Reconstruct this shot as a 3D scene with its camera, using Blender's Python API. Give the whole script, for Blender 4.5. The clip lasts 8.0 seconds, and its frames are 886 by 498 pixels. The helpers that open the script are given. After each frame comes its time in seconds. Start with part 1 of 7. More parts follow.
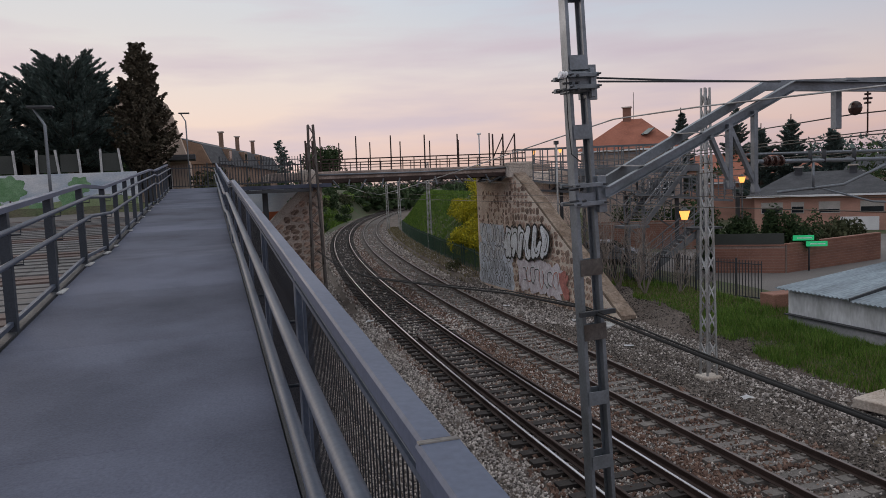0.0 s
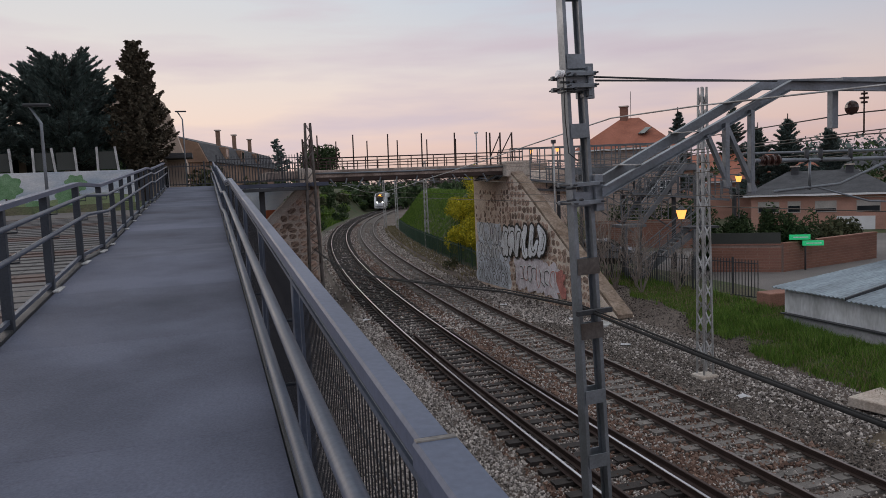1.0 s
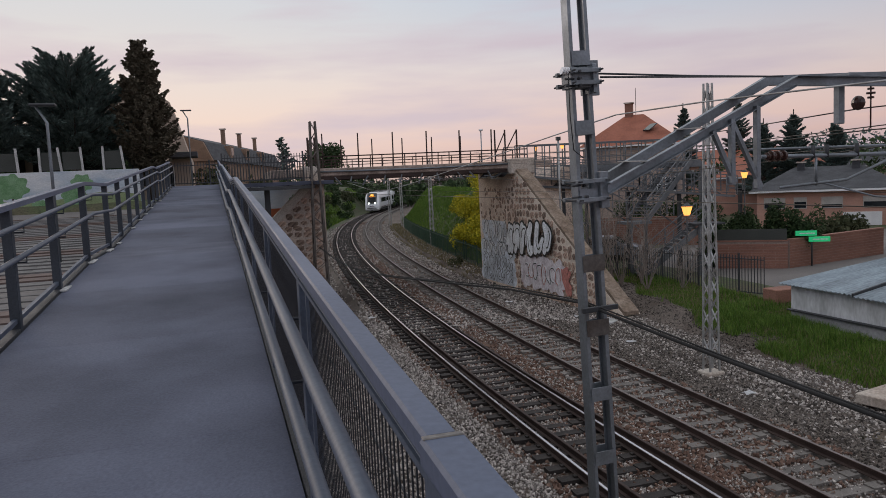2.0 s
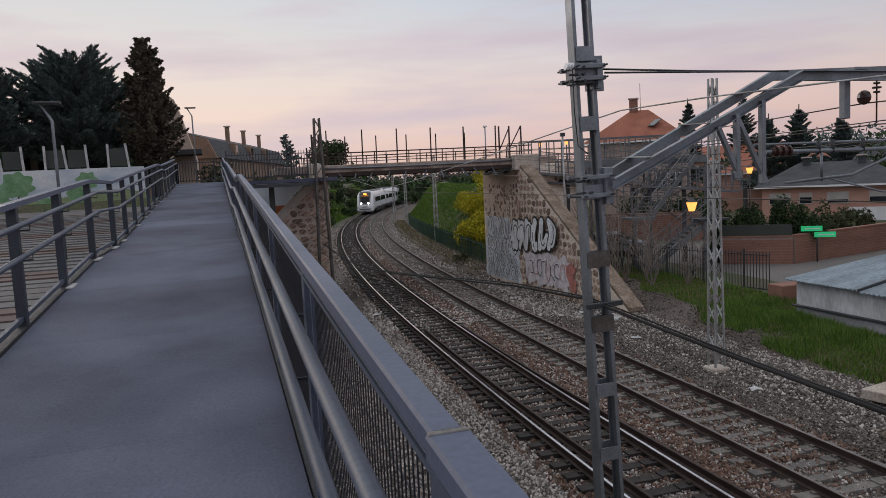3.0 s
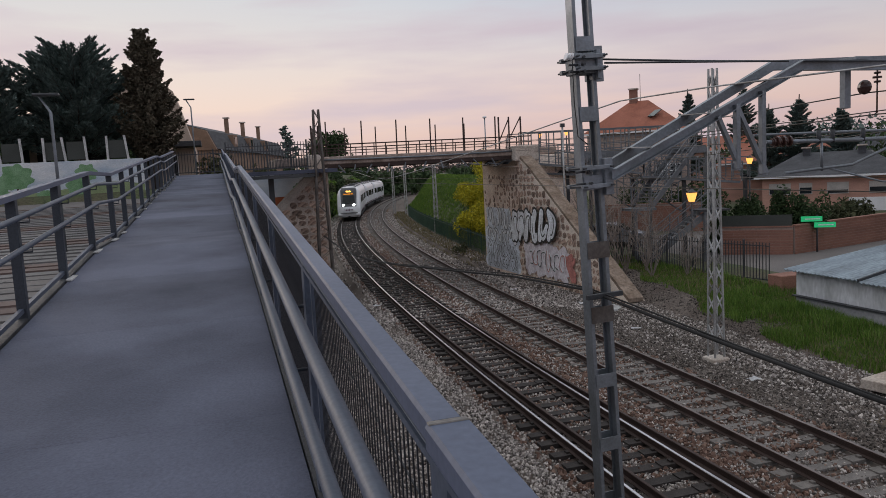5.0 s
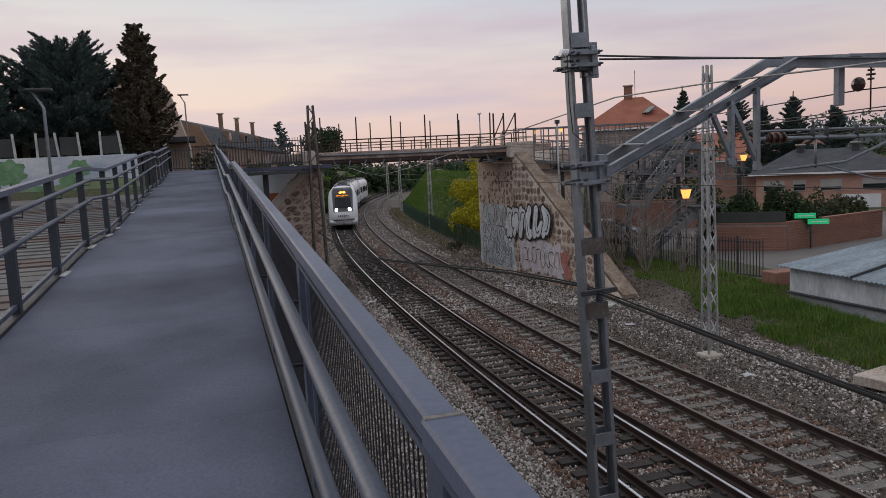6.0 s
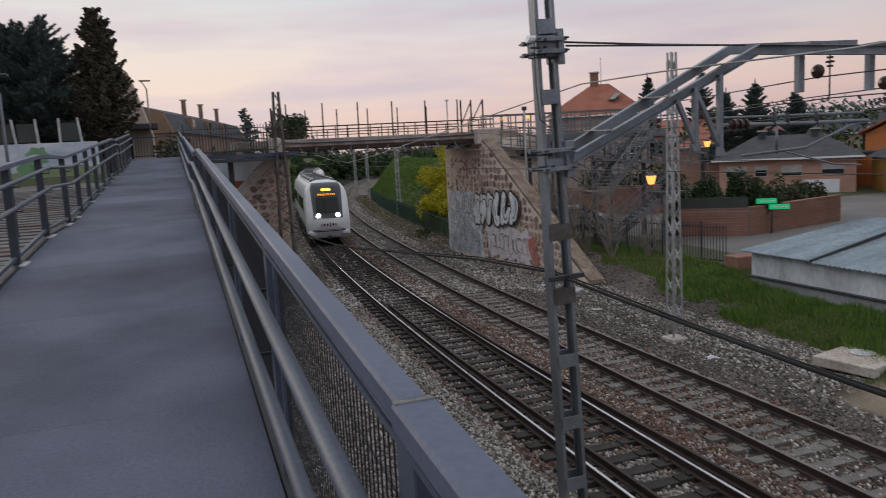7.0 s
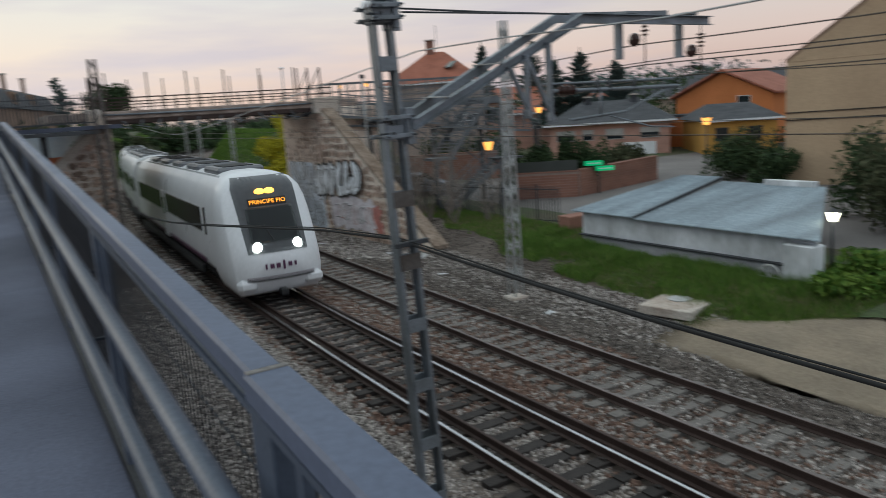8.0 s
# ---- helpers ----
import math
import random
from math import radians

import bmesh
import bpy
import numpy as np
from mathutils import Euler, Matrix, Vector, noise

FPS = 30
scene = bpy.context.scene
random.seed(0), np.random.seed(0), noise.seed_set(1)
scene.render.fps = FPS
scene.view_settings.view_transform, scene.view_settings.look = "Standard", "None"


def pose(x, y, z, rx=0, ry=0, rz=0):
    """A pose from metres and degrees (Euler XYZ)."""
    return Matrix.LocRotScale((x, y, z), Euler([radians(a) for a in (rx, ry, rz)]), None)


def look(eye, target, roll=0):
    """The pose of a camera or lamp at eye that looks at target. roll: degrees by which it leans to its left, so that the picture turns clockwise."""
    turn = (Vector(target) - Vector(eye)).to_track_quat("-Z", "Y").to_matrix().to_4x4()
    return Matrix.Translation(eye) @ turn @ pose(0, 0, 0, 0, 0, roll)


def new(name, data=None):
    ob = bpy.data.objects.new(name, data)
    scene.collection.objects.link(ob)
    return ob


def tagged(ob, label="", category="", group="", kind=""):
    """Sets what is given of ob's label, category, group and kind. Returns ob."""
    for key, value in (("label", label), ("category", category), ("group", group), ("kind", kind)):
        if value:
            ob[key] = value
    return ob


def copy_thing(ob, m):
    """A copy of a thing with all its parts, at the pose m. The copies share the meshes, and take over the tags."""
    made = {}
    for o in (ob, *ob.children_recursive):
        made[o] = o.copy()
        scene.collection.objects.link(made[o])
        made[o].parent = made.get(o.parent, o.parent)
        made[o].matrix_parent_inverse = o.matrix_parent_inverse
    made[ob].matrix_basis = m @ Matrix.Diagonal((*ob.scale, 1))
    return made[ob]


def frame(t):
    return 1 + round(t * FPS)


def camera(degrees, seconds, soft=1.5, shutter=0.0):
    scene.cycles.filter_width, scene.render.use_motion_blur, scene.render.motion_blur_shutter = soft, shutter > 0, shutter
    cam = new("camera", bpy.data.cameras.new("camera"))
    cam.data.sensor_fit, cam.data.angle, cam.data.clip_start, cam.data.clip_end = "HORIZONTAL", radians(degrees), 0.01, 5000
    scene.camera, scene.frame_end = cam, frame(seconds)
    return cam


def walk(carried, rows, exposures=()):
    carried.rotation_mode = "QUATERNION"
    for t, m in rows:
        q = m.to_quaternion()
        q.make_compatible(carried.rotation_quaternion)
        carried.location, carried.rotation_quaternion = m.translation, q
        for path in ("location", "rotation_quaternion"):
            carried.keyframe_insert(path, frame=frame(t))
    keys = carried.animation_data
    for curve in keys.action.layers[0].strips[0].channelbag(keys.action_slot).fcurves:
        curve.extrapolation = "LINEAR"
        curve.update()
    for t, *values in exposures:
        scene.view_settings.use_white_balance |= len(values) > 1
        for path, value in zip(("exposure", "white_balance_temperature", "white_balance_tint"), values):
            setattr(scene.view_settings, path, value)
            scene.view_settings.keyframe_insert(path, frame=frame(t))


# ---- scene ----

# The world's Y runs along the ramp and the near track, X across to the right, Z = 0 at the rail heads.
cam = camera(62.0, 8.0, soft=0.6, shutter=0.55)
HEADING = -17.26
ROWS = [
    (0.0, 84.995, 2.490, -0.218, 0.000, 0.000),
    (0.5, 84.904, 2.423, -0.374, -0.001, 0.000),
    (1.0, 84.892, 2.397, -0.441, -0.001, -0.001),
    (1.5, 84.810, 2.522, -0.287, -0.002, -0.001),
    (3.0, 84.474, 2.873, 0.260, -0.004, -0.002),
    (3.5, 84.251, 2.954, 0.280, -0.004, -0.004),
    (4.0, 84.116, 3.081, 0.093, -0.003, -0.004),
    (4.5, 83.978, 3.072, 0.292, -0.003, -0.004),
    (6.0, 83.487, 2.905, -0.169, -0.006, -0.006),
    (6.5, 83.273, 2.986, -0.710, -0.008, -0.008),
    (7.0, 82.361, 3.033, -2.672, -0.007, -0.010),
    (7.5, 80.971, 3.240, -7.147, -0.008, -0.014),
    (7.7, 80.248, 3.668, -9.660, -0.010, -0.018),
    (8.0, 79.261, 3.864, -14.964, -0.014, -0.024),
]
walk(cam, [(t, pose(dx, 0, 5.9 + dz, rx, ry, rz + HEADING)) for t, rx, ry, rz, dx, dz in ROWS],
     [(0.0, 0.01, 6320, 4), (6.5, 0.01, 6320, 4), (7.0, 0.06, 6240, 2), (7.5, 0.08, 6150, 0), (8.0, 0.17, 6040, -8)])

# ---- sky and light: dusk, the sun just set ahead to the left ----
world = bpy.data.worlds.new("dusk_sky")
scene.world = world
world.use_nodes = True
wn, wl = world.node_tree.nodes, world.node_tree.links
wn.clear()


SUNSET = radians(-12)
w_out = wn.new("ShaderNodeOutputWorld")
w_bg = wn.new("ShaderNodeBackground")
w_co = wn.new("ShaderNodeTexCoord")
w_sep = wn.new("ShaderNodeSeparateXYZ")
wl.new(w_co.outputs["Generated"], w_sep.inputs[0])
w_ramp = wn.new("ShaderNodeValToRGB")
w_ramp.color_ramp.interpolation = "B_SPLINE"
STOPS = [(0.0, (0.36, 0.28, 0.28)), (0.015, (0.66, 0.42, 0.375)), (0.06, (0.85, 0.58, 0.51)), (0.12, (0.81, 0.65, 0.61)),
         (0.19, (0.63, 0.615, 0.675)), (0.27, (0.505, 0.565, 0.67)), (0.50, (0.98, 1.06, 1.30)), (1.0, (1.14, 1.21, 1.46))]
els = w_ramp.color_ramp.elements
els[0].position, els[0].color = STOPS[0][0], (*STOPS[0][1], 1)
els[1].position, els[1].color = STOPS[-1][0], (*STOPS[-1][1], 1)
for p_, c_ in STOPS[1:-1]:
    els.new(p_).color = (*c_, 1)
wl.new(w_sep.outputs["Z"], w_ramp.inputs["Fac"])
# warm afterglow round the set sun
w_dot = wn.new("ShaderNodeVectorMath")
w_dot.operation = "DOT_PRODUCT"
w_dot.inputs[1].default_value = (math.sin(SUNSET), math.cos(SUNSET), 0.10)
wl.new(w_co.outputs["Generated"], w_dot.inputs[0])
w_glow = wn.new("ShaderNodeMapRange")
for k_, v_ in (("From Min", 0.80), ("From Max", 1.0), ("To Min", 0.0), ("To Max", 0.30)):
    w_glow.inputs[k_].default_value = v_
wl.new(w_dot.outputs["Value"], w_glow.inputs["Value"])
w_mix = wn.new("ShaderNodeMix")
w_mix.data_type = "RGBA"
wl.new(w_glow.outputs[0], w_mix.inputs[0])
wl.new(w_ramp.outputs["Color"], w_mix.inputs[6])
w_mix.inputs[7].default_value = (0.92, 0.755, 0.62, 1)
# long soft streaks of cloud
w_map = wn.new("ShaderNodeMapping")
w_map.inputs["Scale"].default_value = (1.3, 1.3, 9.0)
w_map.inputs["Rotation"].default_value = (0.05, -0.10, 0.3)
wl.new(w_co.outputs["Generated"], w_map.inputs[0])
w_noise = wn.new("ShaderNodeTexNoise")
for k_, v_ in (("Scale", 1.7), ("Detail", 5.0), ("Roughness", 0.5)):
    w_noise.inputs[k_].default_value = v_
wl.new(w_map.outputs[0], w_noise.inputs["Vector"])
w_cl = wn.new("ShaderNodeMapRange")
for k_, v_ in (("From Min", 0.45), ("From Max", 0.63), ("To Min", 0.0), ("To Max", 0.85)):
    w_cl.inputs[k_].default_value = v_
wl.new(w_noise.outputs["Fac"], w_cl.inputs["Value"])
w_mix2 = wn.new("ShaderNodeMix")
w_mix2.data_type = "RGBA"
wl.new(w_cl.outputs[0], w_mix2.inputs[0])
wl.new(w_mix.outputs[2], w_mix2.inputs[6])
w_mix2.inputs[7].default_value = (0.62, 0.50, 0.56, 1)
w_sky = wn.new("ShaderNodeTexSky")
w_sky.sky_type = "NISHITA"
w_sky.sun_disc = False
w_sky.sun_elevation = radians(1.0)
w_sky.sun_rotation = SUNSET
w_add = wn.new("ShaderNodeMix")
w_add.data_type = "RGBA"
w_add.blend_type = "ADD"
w_add.inputs[0].default_value = 0.004
wl.new(w_mix2.outputs[2], w_add.inputs[6])
wl.new(w_sky.outputs[0], w_add.inputs[7])
# the sky dims away from the afterglow
w_dim = wn.new("ShaderNodeMapRange")
for k_, v_ in (("From Min", 0.45), ("From Max", 0.92), ("To Min", 0.80), ("To Max", 1.0)):
    w_dim.inputs[k_].default_value = v_
wl.new(w_dot.outputs["Value"], w_dim.inputs["Value"])
w_mul = wn.new("ShaderNodeMix")
w_mul.data_type = "RGBA"
w_mul.blend_type = "MULTIPLY"
w_mul.inputs[0].default_value = 1.0
wl.new(w_add.outputs[2], w_mul.inputs[6])
w_grey = wn.new("ShaderNodeCombineColor")
w_bl = wn.new("ShaderNodeMath")
w_bl.operation = "POWER"
w_bl.inputs[1].default_value = 0.8
wl.new(w_dim.outputs[0], w_bl.inputs[0])
wl.new(w_dim.outputs[0], w_grey.inputs[0])
wl.new(w_dim.outputs[0], w_grey.inputs[1])
wl.new(w_bl.outputs[0], w_grey.inputs[2])
wl.new(w_grey.outputs[0], w_mul.inputs[7])
wl.new(w_mul.outputs[2], w_bg.inputs["Color"])
w_bg.inputs["Strength"].default_value = 1.05
wl.new(w_bg.outputs[0], w_out.inputs[0])

sun = new("sun", bpy.data.lights.new("sun", "SUN"))
sun.data.energy, sun.data.angle, sun.data.color = 0.60, radians(25), (1.0, 0.80, 0.68)
sun.matrix_basis = look((0, 0, 0), (-math.sin(SUNSET - 0.25), -math.cos(SUNSET - 0.25), -0.22))


# ---- materials ----
def material(name, base, rough=0.7, metal=0.0, vary=0.25, coarse=0.7, fine=25.0, bump=0.25, second=None, patch=0.5, rnd=0.0, stretch=(1, 1, 1), emit=None, power=0.0, spec=0.5):
    """Two scales of colour variation and fine relief in object space; rnd varies whole objects."""
    m = bpy.data.materials.new(name)
    m.use_nodes = True
    n, l = m.node_tree.nodes, m.node_tree.links
    b = n["Principled BSDF"]
    b.inputs["Metallic"].default_value = metal
    b.inputs["Specular IOR Level"].default_value = spec
    co = n.new("ShaderNodeTexCoord")
    mp = n.new("ShaderNodeMapping")
    mp.inputs["Scale"].default_value = stretch
    geo_ = n.new("ShaderNodeNewGeometry")
    l.new(geo_.outputs["Position"] if rnd == 0 else co.outputs["Object"], mp.inputs[0])
    n1, n2 = n.new("ShaderNodeTexNoise"), n.new("ShaderNodeTexNoise")
    n1.inputs["Scale"].default_value, n1.inputs["Detail"].default_value = coarse, 4
    n2.inputs["Scale"].default_value, n2.inputs["Detail"].default_value = fine, 5
    l.new(mp.outputs[0], n1.inputs["Vector"])
    l.new(mp.outputs[0], n2.inputs["Vector"])
    r1 = n.new("ShaderNodeMapRange")
    r1.inputs["From Min"].default_value, r1.inputs["From Max"].default_value = patch - 0.15, patch + 0.15
    l.new(n1.outputs["Fac"], r1.inputs["Value"])
    mix = n.new("ShaderNodeMix")
    mix.data_type = "RGBA"
    mix.inputs[6].default_value = (*base, 1)
    mix.inputs[7].default_value = (*(second or [c * (1 - vary) for c in base]), 1)
    l.new(r1.outputs[0], mix.inputs[0])
    hsv = n.new("ShaderNodeHueSaturation")
    l.new(mix.outputs[2], hsv.inputs["Color"])
    r2 = n.new("ShaderNodeMapRange")
    r2.inputs["From Min"].default_value, r2.inputs["From Max"].default_value = 0.25, 0.75
    r2.inputs["To Min"].default_value, r2.inputs["To Max"].default_value = 1 - vary, 1 + vary
    l.new(n2.outputs["Fac"], r2.inputs["Value"])
    val = r2.outputs[0]
    if rnd:
        oi = n.new("ShaderNodeObjectInfo")
        r3 = n.new("ShaderNodeMapRange")
        r3.inputs["To Min"].default_value, r3.inputs["To Max"].default_value = 1 - rnd, 1 + rnd
        l.new(oi.outputs["Random"], r3.inputs["Value"])
        mu = n.new("ShaderNodeMath")
        mu.operation = "MULTIPLY"
        l.new(val, mu.inputs[0])
        l.new(r3.outputs[0], mu.inputs[1])
        val = mu.outputs[0]
    l.new(val, hsv.inputs["Value"])
    l.new(hsv.outputs[0], b.inputs["Base Color"])
    r4 = n.new("ShaderNodeMapRange")
    r4.inputs["To Min"].default_value, r4.inputs["To Max"].default_value = max(0.03, rough - 0.12), min(1, rough + 0.12)
    l.new(n1.outputs["Fac"], r4.inputs["Value"])
    l.new(r4.outputs[0], b.inputs["Roughness"])
    if bump:
        bp = n.new("ShaderNodeBump")
        bp.inputs["Strength"].default_value = bump
        bp.inputs["Distance"].default_value = 0.02
        l.new(n2.outputs["Fac"], bp.inputs["Height"])
        l.new(bp.outputs[0], b.inputs["Normal"])
    if emit:
        b.inputs["Emission Color"].default_value = (*emit, 1)
        b.inputs["Emission Strength"].default_value = power
    return m


def island_material(name, c1, c2, rough=0.8, trans=0.0):
    """Colour that differs from clump to clump or stone to stone."""
    m = bpy.data.materials.new(name)
    m.use_nodes = True
    n, l = m.node_tree.nodes, m.node_tree.links
    b = n["Principled BSDF"]
    b.inputs["Roughness"].default_value = rough
    b.inputs["Specular IOR Level"].default_value = 0.25
    g = n.new("ShaderNodeNewGeometry")
    mix = n.new("ShaderNodeMix")
    mix.data_type = "RGBA"
    mix.inputs[6].default_value, mix.inputs[7].default_value = (*c1, 1), (*c2, 1)
    l.new(g.outputs["Random Per Island"], mix.inputs[0])
    l.new(mix.outputs[2], b.inputs["Base Color"])
    return m


def glass_material(name, tint=(0.02, 0.025, 0.03), rough=0.08):
    m = bpy.data.materials.new(name)
    m.use_nodes = True
    b = m.node_tree.nodes["Principled BSDF"]
    b.inputs["Base Color"].default_value = (*tint, 1)
    b.inputs["Roughness"].default_value = rough
    b.inputs["IOR"].default_value = 1.5
    return m


M_deck = material("deck_concrete", (0.102, 0.112, 0.160), 0.82, vary=0.18, coarse=0.8, fine=55, bump=0.3, second=(0.056, 0.062, 0.090), patch=0.54, rnd=0.2, spec=0.3)
M_kerb = material("kerb_steel", (0.05, 0.053, 0.06), 0.6, vary=0.3, coarse=1.5, fine=30)
M_mortar = material("pale_mortar", (0.5, 0.5, 0.5), 0.9, vary=0.3, coarse=3)
# Darker copy of the railing paint: backlit shade of left posts, brackets too.
M_post_backlit = material("backlit_post_paint", (0.046, 0.054, 0.068), 0.5, vary=0.2, coarse=1.5, fine=60, bump=0.06, spec=0.3)
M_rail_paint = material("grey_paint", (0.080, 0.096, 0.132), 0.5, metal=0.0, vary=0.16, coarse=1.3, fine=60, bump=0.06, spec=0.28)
M_wire = material("mesh_wire", (0.03, 0.032, 0.038), 0.5, metal=0.4, vary=0.1, bump=0)
M_galv = material("galvanised_steel", (0.24, 0.265, 0.30), 0.5, metal=0.55, vary=0.16, coarse=2.0, fine=30, bump=0.1, second=(0.17, 0.185, 0.20))
M_pale_steel = material("pale_steel", (0.42, 0.43, 0.44), 0.6, metal=0.3, vary=0.2, coarse=2.0, fine=30, bump=0.1, second=(0.28, 0.27, 0.26))
M_dark_steel = material("dark_steel", (0.055, 0.058, 0.065), 0.55, metal=0.3, vary=0.2, coarse=2)
M_mast_brown = material("weathered_mast_steel", (0.125, 0.112, 0.105), 0.7, metal=0.2, vary=0.3, coarse=2.5, second=(0.075, 0.06, 0.052))
M_bridge_steel = material("weathered_bridge_steel", (0.15, 0.16, 0.175), 0.6, metal=0.2, vary=0.25, coarse=2)
M_rust = material("rail_rust", (0.058, 0.036, 0.031), 0.75, metal=0.2, vary=0.3, coarse=1.5, fine=40)
M_head = material("rail_head", (0.55, 0.53, 0.53), 0.24, metal=1.0, vary=0.1, coarse=0.8, fine=20, bump=0.02)
M_head_dull = material("rail_head_dull", (0.20, 0.165, 0.155), 0.42, metal=0.9, vary=0.25, coarse=0.8, fine=20, bump=0.02)
M_sleeper_dark = material("oily_sleeper", (0.034, 0.027, 0.025), 0.85, vary=0.35, coarse=3, fine=30, bump=0.5, rnd=0.25)
M_sleeper = material("concrete_sleeper", (0.19, 0.172, 0.16), 0.88, vary=0.3, coarse=3, fine=30, bump=0.4, rnd=0.2)
M_ground = material("ballast_ground", (0.14, 0.114, 0.098), 0.95, vary=0.5, coarse=0.35, fine=14, bump=1.0, second=(0.065, 0.047, 0.038))
M_stones = island_material("ballast_stones", (0.060, 0.051, 0.048), (0.60, 0.545, 0.51), 0.92)
M_stones_dark = island_material("dark_ballast_stones", (0.026, 0.022, 0.020), (0.215, 0.185, 0.165), 0.95)
M_stones_rust = island_material("rusty_stones", (0.075, 0.042, 0.032), (0.25, 0.165, 0.13), 0.95)
M_grass_soil = material("grass_ground", (0.052, 0.078, 0.026), 0.95, vary=0.5, coarse=0.5, fine=9, bump=0.8, second=(0.080, 0.070, 0.042))
M_grass = island_material("grass_blades", (0.042, 0.108, 0.013), (0.18, 0.26, 0.045), 0.7)
M_grass_long = island_material("fresh_grass_blades", (0.046, 0.115, 0.014), (0.18, 0.265, 0.05), 0.7)
M_grass_dry = island_material("dry_grass_blades", (0.11, 0.095, 0.05), (0.27, 0.225, 0.13), 0.8)
M_sand = material("pale_sand", (0.47, 0.39, 0.30), 0.95, vary=0.2, coarse=0.8, fine=12, bump=0.5)
M_concrete = material("old_concrete", (0.56, 0.51, 0.46), 0.9, vary=0.35, coarse=0.9, fine=18, bump=0.5, second=(0.38, 0.31, 0.26))
M_stone = material("rubble_stone", (0.47, 0.335, 0.265), 0.9, vary=0.4, coarse=1.2, fine=12, bump=0.6, second=(0.17, 0.115, 0.09), rnd=0.45)
M_deck_edge = material("stained_bridge_edge", (0.40, 0.32, 0.28), 0.92, vary=0.35, coarse=1.1, fine=12, bump=0.6, second=(0.20, 0.155, 0.13))
M_pointing_old = material("sooty_pointing", (0.52, 0.43, 0.37), 0.95, vary=0.3, coarse=1.0, fine=14)
M_abutment = material("abutment_render", (0.78, 0.67, 0.58), 0.9, vary=0.35, coarse=0.8, fine=14, bump=0.6, second=(0.58, 0.45, 0.37))
# Railing paint made lighter and bluer: sky gloss on the top rails, as colour.
M_rail_cap = material("sheen_cap_paint", (0.112, 0.130, 0.188), 0.5, vary=0.12, coarse=1.6, fine=60, bump=0.03, spec=0.18)
M_pointing = material("pointing", (0.72, 0.62, 0.53), 0.95, vary=0.2, coarse=1.0, fine=14)
M_coping_pale = material("worn_bare_edge", (0.20, 0.185, 0.175), 0.6, metal=0.2, vary=0.35, coarse=9, fine=60)
M_coping = material("eroded_coping", (0.27, 0.21, 0.165), 0.95, vary=0.4, coarse=1.6, fine=9, bump=1.0, second=(0.15, 0.105, 0.075))
M_render_grey = material("painted_wall_grey", (0.34, 0.34, 0.355), 0.85, vary=0.2, coarse=0.8, fine=10)
M_white = material("white_paint", (0.80, 0.80, 0.82), 0.6, vary=0.08, coarse=2, fine=20, bump=0.1)
M_black = material("black_paint", (0.02, 0.02, 0.022), 0.6, vary=0.1, bump=0)
M_asphalt = material("asphalt", (0.17, 0.155, 0.15), 0.9, vary=0.2, coarse=0.3, fine=25, bump=0.4)
M_paving = material("plaza_paving", (0.14, 0.135, 0.135), 0.85, vary=0.15, coarse=0.5, fine=20, rnd=0.12)
M_paving_red = material("red_paving", (0.12, 0.085, 0.076), 0.85, vary=0.15, coarse=0.5, fine=20, rnd=0.12)
M_brick = material("house_brick", (0.50, 0.285, 0.225), 0.88, vary=0.2, coarse=0.6, fine=14, bump=0.3, stretch=(1, 1, 3))
M_rosy = material("dull_brown_brick", (0.36, 0.275, 0.24), 0.88, vary=0.25, coarse=0.5, fine=12)
M_silver = material("silver_spray", (0.82, 0.85, 0.90), 0.5, vary=0.3, coarse=2.0, fine=14, second=(0.62, 0.63, 0.66))
M_outline = material("dark_spray", (0.05, 0.05, 0.06), 0.6, vary=0.3, coarse=3, bump=0)
M_gbrick = material("garden_brick", (0.27, 0.135, 0.10), 0.9, vary=0.25, coarse=0.6, fine=14, bump=0.3, stretch=(1, 1, 3), rnd=0.05)
M_slate = material("slate_roof", (0.055, 0.057, 0.066), 0.8, vary=0.3, coarse=1.0, fine=6, bump=0.5, stretch=(1, 1, 4))
M_tile = material("red_roof_tile", (0.33, 0.115, 0.07), 0.8, vary=0.25, coarse=0.8, fine=8, bump=0.6)
M_orange = material("orange_stucco", (0.55, 0.19, 0.06), 0.85, vary=0.12, coarse=0.5, fine=14)
M_beige = material("beige_stucco", (0.47, 0.345, 0.225), 0.9, vary=0.14, coarse=0.25, fine=10, second=(0.40, 0.29, 0.19))
M_blind = material("weathered_blind", (0.46, 0.43, 0.41), 0.7, vary=0.15, coarse=1.5, fine=14)
M_yellow = material("ochre_stucco", (0.50, 0.27, 0.06), 0.85, vary=0.15, coarse=0.6, fine=14)
M_tan = material("tan_brick", (0.27, 0.175, 0.125), 0.88, vary=0.25, coarse=0.5, fine=10, stretch=(1, 1, 3))
M_cream = material("cream_stucco", (0.46, 0.36, 0.29), 0.88, vary=0.12, coarse=0.5, fine=14)
M_window = glass_material("window_glass")
M_shed_roof = material("fibre_cement", (0.31, 0.37, 0.42), 0.75, vary=0.25, coarse=0.7, fine=12, bump=0.3, second=(0.20, 0.235, 0.265), stretch=(0.35, 1.6, 1))
M_shed_wall = material("shed_whitewash", (0.74, 0.75, 0.78), 0.9, vary=0.2, coarse=0.9, fine=10, second=(0.44, 0.45, 0.46), stretch=(1, 1, 0.35))
M_bark = material("bark", (0.07, 0.052, 0.042), 0.95, vary=0.3, coarse=4, fine=20, bump=0.8)
M_twig = material("bare_twigs", (0.25, 0.21, 0.185), 0.9, vary=0.2, coarse=3)
